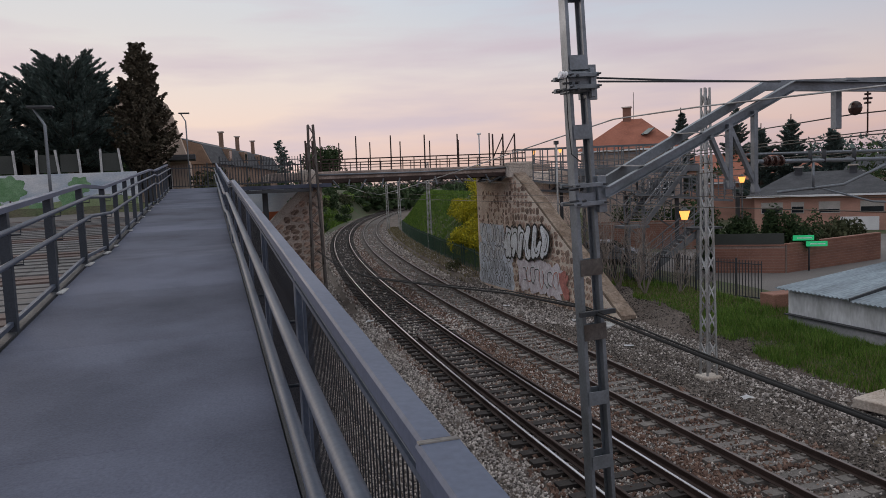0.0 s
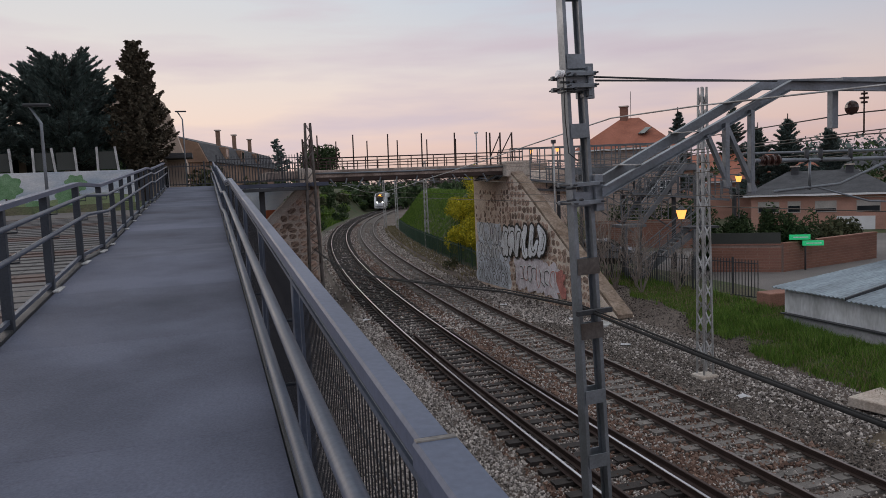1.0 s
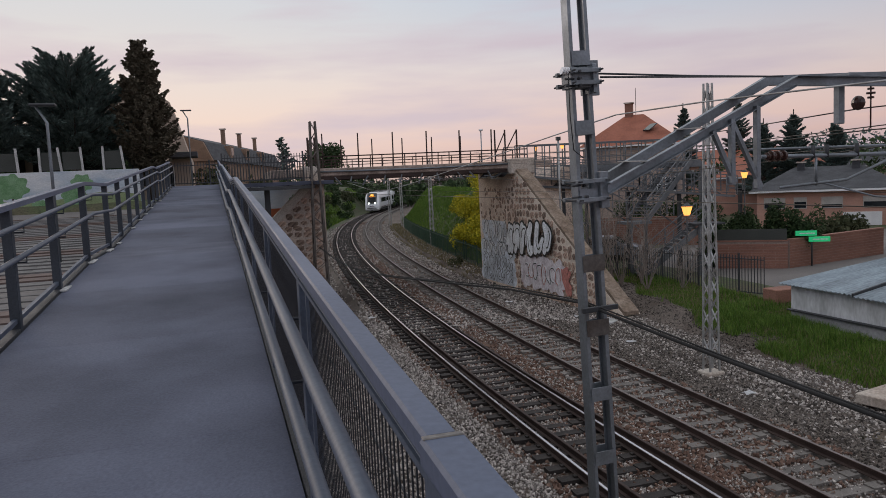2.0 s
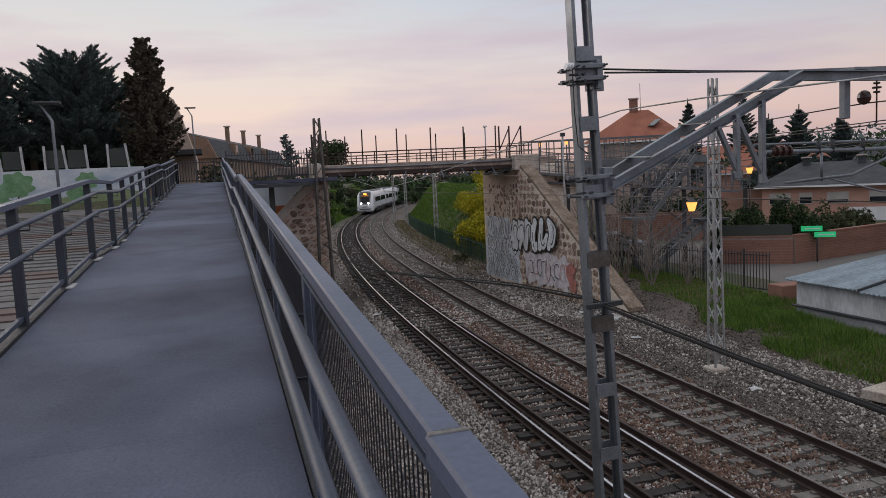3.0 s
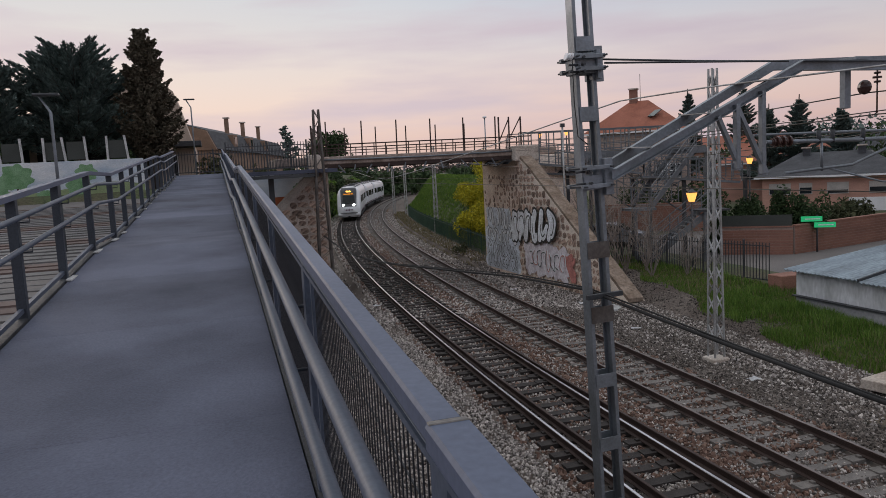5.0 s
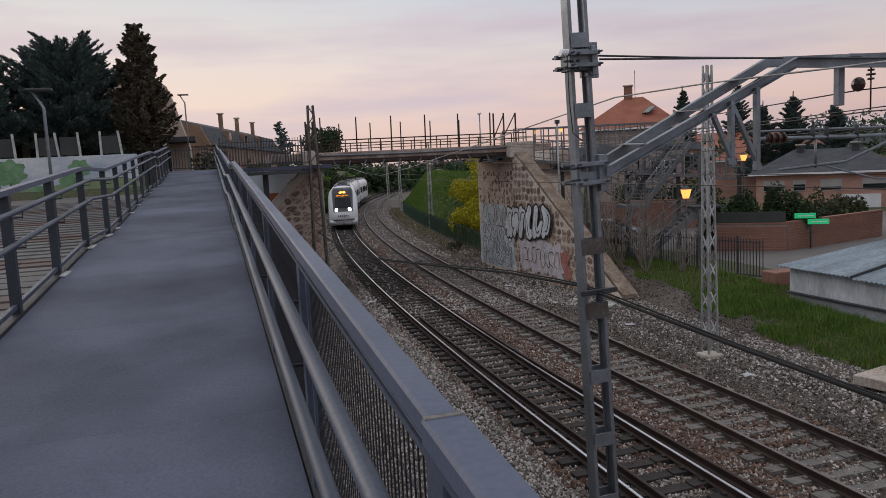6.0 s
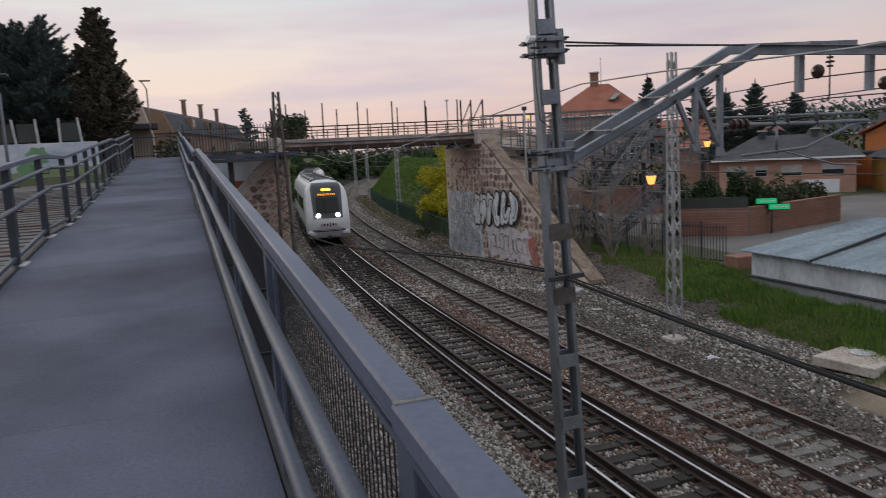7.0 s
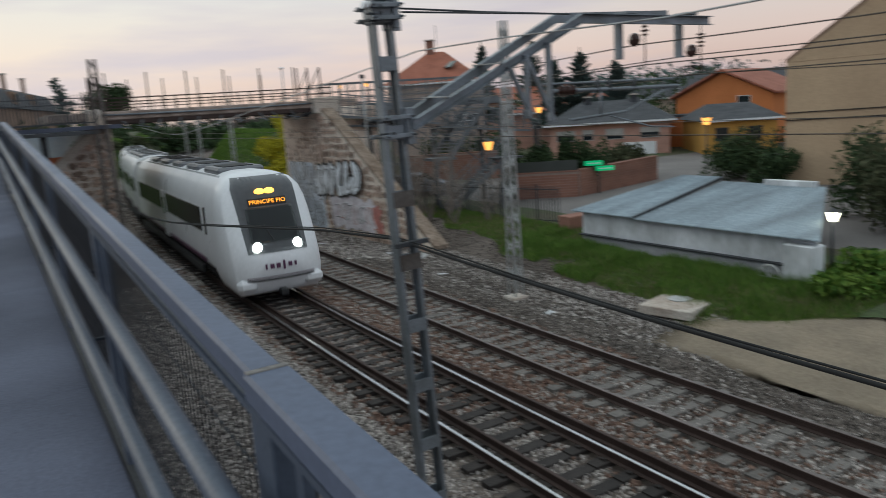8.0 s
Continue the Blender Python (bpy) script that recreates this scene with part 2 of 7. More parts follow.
M_cedar = island_material("cedar_leaves", (0.062, 0.092, 0.085), (0.145, 0.185, 0.17), 0.8)
M_cypress = island_material("cypress_leaves", (0.050, 0.046, 0.032), (0.135, 0.112, 0.080), 0.8)
M_hedge = island_material("hedge_leaves", (0.018, 0.036, 0.014), (0.055, 0.085, 0.032), 0.8)
M_shrub = island_material("shrub_leaves", (0.035, 0.045, 0.02), (0.09, 0.095, 0.05), 0.8)
M_gorse = island_material("yellow_blossom", (0.17, 0.19, 0.015), (0.60, 0.50, 0.03), 0.8)
M_far_wood = island_material("far_wood", (0.05, 0.045, 0.04), (0.11, 0.09, 0.08), 0.9)
M_train_white = material("train_white", (0.74, 0.74, 0.77), 0.32, vary=0.05, coarse=0.8, fine=8, bump=0.02, rnd=0.02)
M_train_glass = glass_material("train_glass", (0.012, 0.013, 0.016), 0.2)
M_train_glass.node_tree.nodes["Principled BSDF"].inputs["Specular IOR Level"].default_value = 0.08
M_train_grey = material("train_grey", (0.145, 0.15, 0.165), 0.35, vary=0.1, coarse=0.8, fine=8, bump=0.02, rnd=0.02)
M_train_purple = material("train_purple", (0.10, 0.035, 0.085), 0.4, vary=0.1, bump=0.02, rnd=0.02)
M_train_under = material("train_under", (0.022, 0.022, 0.024), 0.8, vary=0.3, coarse=2, rnd=0.02)
M_headlight = material("headlight", (0.9, 0.9, 0.9), 0.3, bump=0, emit=(1.0, 0.97, 0.92), power=9.0)
M_amber = material("amber_light", (0.8, 0.5, 0.1), 0.3, bump=0, emit=(1.0, 0.42, 0.05), power=4.0)
M_matrix = material("orange_matrix", (0.8, 0.4, 0.05), 0.3, bump=0, emit=(1.0, 0.30, 0.02), power=1.7)
M_sodium = material("sodium_lantern", (0.9, 0.6, 0.2), 0.4, bump=0, emit=(1.0, 0.40, 0.085), power=1.5)
M_led = material("white_lantern", (0.9, 0.9, 0.85), 0.4, bump=0, emit=(1.0, 0.86, 0.66), power=7.0)
M_green_sign = material("green_cross_neon", (0.05, 0.5, 0.2), 0.4, bump=0, emit=(0.03, 0.55, 0.20), power=0.38)
M_spray_blue = material("bluish_silver_spray", (0.74, 0.79, 0.88), 0.6, vary=0.3, coarse=1.6, fine=9, second=(0.40, 0.43, 0.48), patch=0.52)
M_spray_lilac = material("lilac_white_spray", (0.72, 0.68, 0.72), 0.6, vary=0.25, coarse=2.2, fine=9, second=(0.48, 0.40, 0.44), patch=0.58)
M_spray_red = material("salmon_spray", (0.55, 0.22, 0.19), 0.7, vary=0.3, coarse=2.5, fine=12)
M_insulator = material("brown_porcelain", (0.06, 0.03, 0.025), 0.25, vary=0.1, bump=0)
M_cable = material("black_cable", (0.014, 0.014, 0.015), 0.85, vary=0.2, bump=0)
M_copper = material("old_copper", (0.09, 0.08, 0.07), 0.5, metal=0.6, vary=0.2, bump=0)
M_mural_sky = material("mural_sky", (0.36, 0.43, 0.52), 0.85, vary=0.15, coarse=0.9, second=(0.62, 0.63, 0.65), patch=0.5, stretch=(0.6, 1, 1.6))
M_mural_green = material("mural_green", (0.12, 0.24, 0.11), 0.85, vary=0.3, coarse=2.5, second=(0.20, 0.33, 0.19))
M_mural_grass = material("mural_grass", (0.26, 0.32, 0.17), 0.85, vary=0.2, coarse=1.5)
M_mural_orange = material("mural_orange", (0.42, 0.12, 0.05), 0.85, vary=0.15, coarse=1.0)
M_skip = material("street_skip", (0.045, 0.05, 0.045), 0.7, vary=0.2)
M_car = material("car_paint", (0.30, 0.33, 0.38), 0.25, metal=0.3, vary=0.05, bump=0, rnd=0.02)
M_rubber = material("tyre_rubber", (0.02, 0.02, 0.02), 0.85, vary=0.2)


# ---- building helpers ----
def mesh_from(name, bm, *mats):
    me = bpy.data.meshes.new(name)
    bm.to_mesh(me)
    bm.free()
    for m in mats:
        me.materials.append(m)
    return me


def part(name, bm, mat_, parent=None, label=""):
    ob = new(name, mesh_from(name, bm, mat_))
    ob.parent = parent
    if label:
        ob["label"] = label
    return ob


def thing(name, at_=(0, 0, 0), label="", category="", group="", kind="", rz=0):
    ob = new(name)
    ob.matrix_basis = pose(*at_, 0, 0, rz)
    return tagged(ob, label, category, group, kind)


def add_box(bm, lo, hi, bevel=0.0):
    c = [(a + b) / 2 for a, b in zip(lo, hi)]
    d = [abs(b - a) for a, b in zip(lo, hi)]
    made = bmesh.ops.create_cube(bm, size=1.0, matrix=Matrix.LocRotScale(c, None, d))
    if bevel:
        es = list({e for v_ in made["verts"] for e in v_.link_edges})
        bmesh.ops.bevel(bm, geom=es, offset=bevel, segments=1, affect="EDGES")
    return bm


def box(lo, hi, bevel=0.0):
    return add_box(bmesh.new(), lo, hi, bevel)


def add_bar(bm, a, b, wx, wz=None, up=(0, 0, 1)):
    """A rectangular bar from a to b."""
    a, b = Vector(a), Vector(b)
    wz = wz or wx
    d = (b - a).normalized()
    u_ = Vector(up)
    if abs(d.dot(u_)) > 0.98:
        u_ = Vector((1, 0, 0))
    x_ = d.cross(u_).normalized()
    z_ = x_.cross(d)
    vs = [bm.verts.new(p + x_ * sx * wx / 2 + z_ * sz * wz / 2) for p in (a, b) for sx, sz in ((-1, -1), (1, -1), (1, 1), (-1, 1))]
    for f in ((3, 2, 1, 0), (4, 5, 6, 7), (0, 1, 5, 4), (1, 2, 6, 5), (2, 3, 7, 6), (3, 0, 4, 7)):
        bm.faces.new([vs[i] for i in f])
    return bm


def bar(a, b, wx, wz=None, up=(0, 0, 1)):
    return add_bar(bmesh.new(), a, b, wx, wz, up)


def add_tube(bm, pts, r, n=8, taper=None):
    """A round tube along points; taper gives the last radius."""
    pts = [Vector(p) for p in pts]
    rings = []
    for i, p in enumerate(pts):
        d = (pts[min(i + 1, len(pts) - 1)] - pts[max(i - 1, 0)]).normalized()
        x_ = d.orthogonal().normalized() if abs(d.z) > 0.95 else d.cross(Vector((0, 0, 1))).normalized()
        y_ = d.cross(x_)
        rr = r if taper is None else r + (taper - r) * i / max(1, len(pts) - 1)
        rings.append([bm.verts.new(p + rr * (math.cos(2 * math.pi * k / n) * x_ + math.sin(2 * math.pi * k / n) * y_)) for k in range(n)])
    for a, b in zip(rings, rings[1:]):
        for k in range(n):
            f = bm.faces.new((a[k], a[(k + 1) % n], b[(k + 1) % n], b[k]))
            f.smooth = n > 5
    bm.faces.new(rings[0][::-1])
    bm.faces.new(rings[-1])
    return bm


def tube(pts, r, n=8, taper=None):
    return add_tube(bmesh.new(), pts, r, n, taper)


def sweep(profile, path, closed=True):
    """A profile of (across, up) swept along (point, across) pairs."""
    bm = bmesh.new()
    rows = [[bm.verts.new(Vector(p) + Vector(ac) * x_ + Vector((0, 0, z_))) for x_, z_ in profile] for p, ac in path]
    n = len(profile)
    for a, b in zip(rows, rows[1:]):
        for k in range(n if closed else n - 1):
            bm.faces.new((a[k], a[(k + 1) % n], b[(k + 1) % n], b[k]))
    if closed:
        bm.faces.new(rows[0])
        bm.faces.new(rows[-1][::-1])
    bmesh.ops.recalc_face_normals(bm, faces=bm.faces)
    return bm


def smooth01(x_):
    x_ = max(0.0, min(1.0, x_))
    return x_ * x_ * (3 - 2 * x_)


def mix(a, b, f):
    return a + (b - a) * f


# ---- the line of the railway and the ground ----
def line_x(y_):
    return 9.21 - 0.01178 * y_ + 0.0010093 * y_ ** 2 + 7.54e-7 * y_ ** 3 - 0.00105 * max(0.0, y_ - 150) ** 2


def line_slope(y_):
    return -0.01178 + 0.0020186 * y_ + 2.262e-6 * y_ ** 2 - 0.0021 * max(0.0, y_ - 150)


def on_line(y_, off, z_=0.0):
    """A point off metres across from the middle between the tracks, and the across direction."""
    ac = Vector((1, -line_slope(y_), 0)).normalized()
    return Vector((line_x(y_), y_, z_)) + ac * off, ac


def across(x_, y_):
    return (x_ - line_x(y_)) / math.sqrt(1 + line_slope(y_) ** 2)


def plaza_z(y_):
    return mix(3.55, 5.5, smooth01((y_ + 5) / 55))


def ground_z(x_, y_):
    a = across(x_, min(y_, 260))
    # bed
    z_ = -0.27 - 0.30 * smooth01((abs(a) - 3.6) / 1.6)
    # right-hand side: verge up to the street
    if a > 4.6:
        z_ = mix(-0.5, 0.30, smooth01((a - 4.9) / 4.5))
        z_ += 0.25 * smooth01((a - 9) / 8)
        # cutting beyond the bridge
        cut = smooth01((y_ - 41) / 6)
        bank = mix(-0.1, 4.9, smooth01((a - 5.9) / 5.6))
        bank = mix(bank, 0.7, smooth01((a - 12.0) / 4))
        z_ = mix(z_, bank, cut)
    if a < -3.5:
        k = -a
        low_ = mix(-0.27, -0.55, smooth01((k - 3.5) / 1.6))
        near = mix(low_, plaza_z(y_), smooth01((k - 7.6) / 1.6)) if y_ < 36 else -0.5
        far = mix(-0.5, 5.6, smooth01((k - 5.2) / 7.0))
        z_ = mix(near, far, smooth01((y_ - 33) / 6))
    return z_


def grass_line(y_):
    """Where the verge's grass begins, measured across from the line."""
    return 6.3 + 0.17 * max(0.0, min(y_, 34) - 14) if y_ < 44 else 6.0


def ground_mesh():
    xs = [-900, -300, -100, -50, -25, -15, -10, -7, -5, -3.5, -2.6] + [-2.2 + 0.4 * i for i in range(70)] + [26.5, 28, 31, 35, 40, 48, 60, 80, 120, 200, 400, 900]
    ys = [-300, -100, -30, -10, -4] + [0.8 * i for i in range(90)] + [72 + 2.5 * i for i in range(60)] + [230, 260, 320, 500, 1200, 2500]
    bm = bmesh.new()
    grid = []
    for y_ in ys:
        row = []
        for x_ in xs:
            # far rows follow the curve of the line
            xx = x_ + (line_x(min(y_, 240)) - 9.2) * (1 if abs(x_) < 100 else 0)
            z_ = ground_z(xx, y_)
            z_ += 0.05 * noise.noise((xx * 0.8, y_ * 0.8, 0)) if abs(across(xx, min(y_, 260))) > 3 else 0.0
            row.append(bm.verts.new((xx, y_, z_)))
        grid.append(row)
    for a, b in zip(grid, grid[1:]):
        for k in range(len(xs) - 1):
            f = bm.faces.new((a[k], a[k + 1], b[k + 1], b[k]))
            f.smooth = True
            c = f.calc_center_median()
            ac = across(c.x, min(c.y, 260))
            n_ = noise.noise((c.x * 0.35, c.y * 0.35, 3.0))
            if ac > grass_line(c.y) + 1.0 + 0.6 * n_ and ac < 14 and c.y > 9:
                f.material_index = 1
            elif ac >= 14:
                f.material_index = 1 if c.y > 44 else 2
            elif ac < -6.5:
                f.material_index = 2 if c.y < 36 else 1
            elif ac < -4.2 and c.y > 44:
                f.material_index = 1
    ob = new("ground", mesh_from("ground", bm, M_ground, M_grass_soil, M_asphalt))
    return tagged(ob, "ballast, grass verge and street asphalt beside a railway", "ground", kind="structure")


ground_mesh()


# ---- railway tracks ----
RAIL = [(-0.07, -0.172), (0.07, -0.172), (0.07, -0.155), (0.012, -0.135), (0.012, -0.05), (0.036, -0.035), (0.036, -0.005), (-0.036, -0.005), (-0.036, -0.035), (-0.012, -0.05), (-0.012, -0.135), (-0.07, -0.155)]
HEAD = [(-0.033, -0.006), (0.033, -0.006), (0.028, 0.002), (-0.028, 0.002)]
SPANS = [-6 + 1.2 * i for i in range(50)] + [55 + 3 * i for i in range(70)]


def rail(parent, off, head, y0=-6, y1=262, drift=0.0):
    path = [on_line(y_, off + drift * smooth01((22 - y_) / 14)) for y_ in SPANS if y0 <= y_ <= y1]
    r = part("rail", sweep(RAIL, path), M_rust, parent)
    part("rail_head", sweep(HEAD, path), head, r, "worn shiny running surface")


def sleeper_mesh(name, m, half, top):
    bm = bmesh.new()
    for x0, x1, h in ((-half, -half + 0.85, top), (-half + 0.85, half - 0.85, top - 0.03), (half - 0.85, half, top)):
        add_box(bm, (x0, -0.13, -0.34), (x1, 0.13, h), 0.0)
    for s_ in (-0.834, 0.834):
        for d in (-0.115, 0.115):
            add_box(bm, (s_ + d - 0.035, -0.05, top), (s_ + d + 0.035, 0.05, top + 0.04))
    me = mesh_from(name, bm, m)
    return me


def track(mid, head, m, half, label):
    t_ = thing("railway_track", label=label, category="railway track", group="railway tracks", kind="structure")
    me = sleeper_mesh("sleeper", m, half, -0.165 if mid < 0 else -0.176)
    y_ = -5.0
    far = bmesh.new()
    while y_ < 215:
        p, ac = on_line(y_, mid)
        rz = math.atan2(ac.y, ac.x) + random.uniform(-0.012, 0.012)
        if y_ < 120:
            ob = new("sleeper", me)
            ob.parent = t_
            ob.matrix_basis = Matrix.LocRotScale(p + Vector((0, random.uniform(-0.02, 0.02), random.uniform(-0.02, 0.005))), Euler((0, 0, rz)), None)
        else:
            add_bar(far, p - ac * half + Vector((0, 0, -0.22)), p + ac * half + Vector((0, 0, -0.22)), 0.26, 0.1)
        y_ += 0.62
    f = part("sleeper_row", far, m, t_)
    f["kind"] = "stuff"
    for s_ in (-1, 1):
        rail(t_, mid + s_ * 0.834, head)
    return t_


track_w = track(-1.72, M_head, M_sleeper_dark, 1.3, "curving railway track with shiny rails on dark stained sleepers")
track_e = track(1.72, M_head_dull, M_sleeper, 1.3, "curving railway track with rusty rails on pale concrete sleepers")
rail(track_w, -1.72 - 0.834 + 0.30, M_rust, -6, 28, 0.10)
rail(track_w, -1.72 + 0.834 + 0.16, M_rust, -6, 28, 0.22)


def stones(name, m, count, seed, a0, a1, y0, y1, size, label, z_add=0.0, skip=True):
    """Broken stone lying on the bed."""
    rnd_ = random.Random(seed)
    verts, faces = [], []
    for _ in range(count):
        y_ = y0 + (y1 - y0) * rnd_.random() ** 1.6
        a = rnd_.uniform(a0, a1)
        p, ac = on_line(y_, a)
        z_ = ground_z(p.x, y_) + z_add
        r = size * rnd_.uniform(0.5, 1.4)
        if skip:
            for mid in (-1.72, 1.72):
                if abs(abs(a - mid) - 0.834) < 0.13:
                    z_ -= 0.2
                elif abs(a - mid) < 1.3:
                    z_ += rnd_.uniform(-0.05, 0.03) if mid < 0 else rnd_.uniform(-0.05, 0.05)
        b = len(verts)
        q = Euler((rnd_.uniform(0, 6), rnd_.uniform(0, 6), rnd_.uniform(0, 6))).to_matrix()
        for v_ in ((1, 0, 0), (-1, 0, 0), (0, 1, 0), (0, -1, 0), (0, 0, 0.8), (0, 0, -0.8)):
            verts.append(p + Vector((0, 0, z_ + r * 0.3)) + q @ Vector(v_) * r * rnd_.uniform(0.7, 1.2))
        for f in ((0, 2, 4), (2, 1, 4), (1, 3, 4), (3, 0, 4), (2, 0, 5), (1, 2, 5), (3, 1, 5), (0, 3, 5)):
            faces.append([b + i for i in f])
    me = bpy.data.meshes.new(name)
    me.from_pydata(verts, [], faces)
    me.materials.append(m)
    ob = new(name, me)
    return tagged(ob, label, "ballast", kind="stuff")


stones("ballast", M_stones, 12000, 17, -9.6, -6.6, -1, 14, 0.040, "pale broken stone ballast on the slope under the ramp")
stones("ballast", M_stones, 26000, 7, -8.0, -3.3, 2, 26, 0.038, "pale broken stone ballast at the foot of the ramp")
stones("ballast", M_stones_dark, 42000, 21, 2.6, 6.4, 1, 30, 0.038, "dark grey broken stone beside the far track")
stones("rusty_ballast", M_stones_rust, 6000, 22, 0.5, 3.0, 1, 30, 0.040, "brown rusty stone between the far rails")
stones("ballast", M_stones, 3500, 25, 3.0, 5.4, 2, 32, 0.036, "pale stones among the dark gravel")
stones("ballast", M_stones, 70000, 1, -7.2, 3.0, 2, 32, 0.036, "grey broken stone ballast around the tracks")
stones("ballast", M_stones, 20000, 2, -5.0, 6.0, 29, 110, 0.065, "grey broken stone ballast on the far bed")
stones("rusty_ballast", M_stones_rust, 14000, 3, -1.3, 1.2, 2, 70, 0.055, "rust-stained brown ballast between the two tracks")
stones("rusty_ballast", M_stones_rust, 16000, 6, -3.3, 3.3, 12, 120, 0.055, "brown oily ballast within the tracks")
stones("ballast", M_stones, 11000, 8, -2.5, -0.94, 3, 30, 0.034, "pale ballast packed between the dark sleepers")
stones("ballast", M_stones, 8000, 9, 5.6, 7.0, 9, 34, 0.036, "scattered ballast along the edge of the grass", skip=False)
stones("verge_stones", M_stones_dark, 9000, 24, 5.2, 10.0, 20, 36, 0.04, "dark gravel and earth at the foot of the wing wall", skip=False)
stones("verge_stones", M_stones, 3000, 4, 4.6, 7.0, 9, 34, 0.055, "larger pale stones along the verge", skip=False)

# ---- the ramp ----
RAMP = [(-3.0, 4.12), (0.0, 4.30), (11.5, 5.0), (13.75, 5.0), (25.0, 5.66), (26.4, 5.66), (35.6, 6.22)]


def ramp_z(y_):
    for (a, za), (b, zb) in zip(RAMP, RAMP[1:]):
        if y_ <= b:
            return za + (zb - za) * (y_ - a) / (b - a)
    return RAMP[-1][1]


XL, XR = -1.70, 0.30
deck = thing("footbridge_ramp", label="long grey concrete footbridge ramp with flat landings", category="ramp", kind="structure")
edges = [-3.0, -0.6, 1.8, 4.2, 6.6, 9.0, 11.5, 13.75, 16.6, 18.7, 20.8, 22.9, 25.0, 26.4, 28.7, 31.0, 33.3, 35.6]
for y0, y1 in zip(edges, edges[1:]):
    bm = bmesh.new()
    g = 0.0015
    vs = []
    for y_ in (y0 + g, y1 - g):
        for x_, dz in ((XL, -0.16), (XR, -0.16), (XR, 0), (XL, 0)):
            vs.append(bm.verts.new((x_, y_, ramp_z(y_) + dz)))
    for f in ((3, 2, 1, 0), (4, 5, 6, 7), (0, 1, 5, 4), (1, 2, 6, 5), (2, 3, 7, 6), (3, 0, 4, 7)):
        bm.faces.new([vs[i] for i in f])
    part("slab", bm, M_deck, deck)


def along(x_, dz, y0, y1):
    ks = [y0] + [b for b, _ in RAMP if y0 < b < y1] + [y1]
    return [((x_, y_, ramp_z(y_) + dz), (1, 0, 0)) for y_ in ks]


RECT = lambda w_, h_: [(-w_ / 2, -h_ / 2), (w_ / 2, -h_ / 2), (w_ / 2, h_ / 2), (-w_ / 2, h_ / 2)]
for x_ in (XL - 0.06, XR + 0.053):
    part("edge_beam", sweep(RECT(0.09, 0.30), along(x_, -0.13, -3.0, 35.6)), M_kerb, deck, "dark steel edge beam")
for x_ in (-1.5, 0.15):
    part("girder", sweep(RECT(0.2, 0.4), along(x_, -0.37, -3.0, 35.6)), M_dark_steel, deck, "dark steel girder under the deck")
rnd_ = random.Random(5)
for i in range(14):
    y_ = 9.0 + 1.9 * i + rnd_.uniform(-0.4, 0.4)
    part("mortar_patch", box((XL - 0.02, y_, ramp_z(y_) + 0.002), (XL + 0.05, y_ + rnd_.uniform(0.15, 0.5), ramp_z(y_) + 0.03), 0.008), M_mortar, deck, "pale mortar dab along the edge")
for y_ in (1.0, 12.0, 24.0, 34.0):
    part("pier", box((-0.95, y_ - 0.25, ground_z(-0.7, y_) - 0.6), (-0.45, y_ + 0.25, ramp_z(y_) - 0.56), 0.02), M_concrete, deck, "concrete pier")


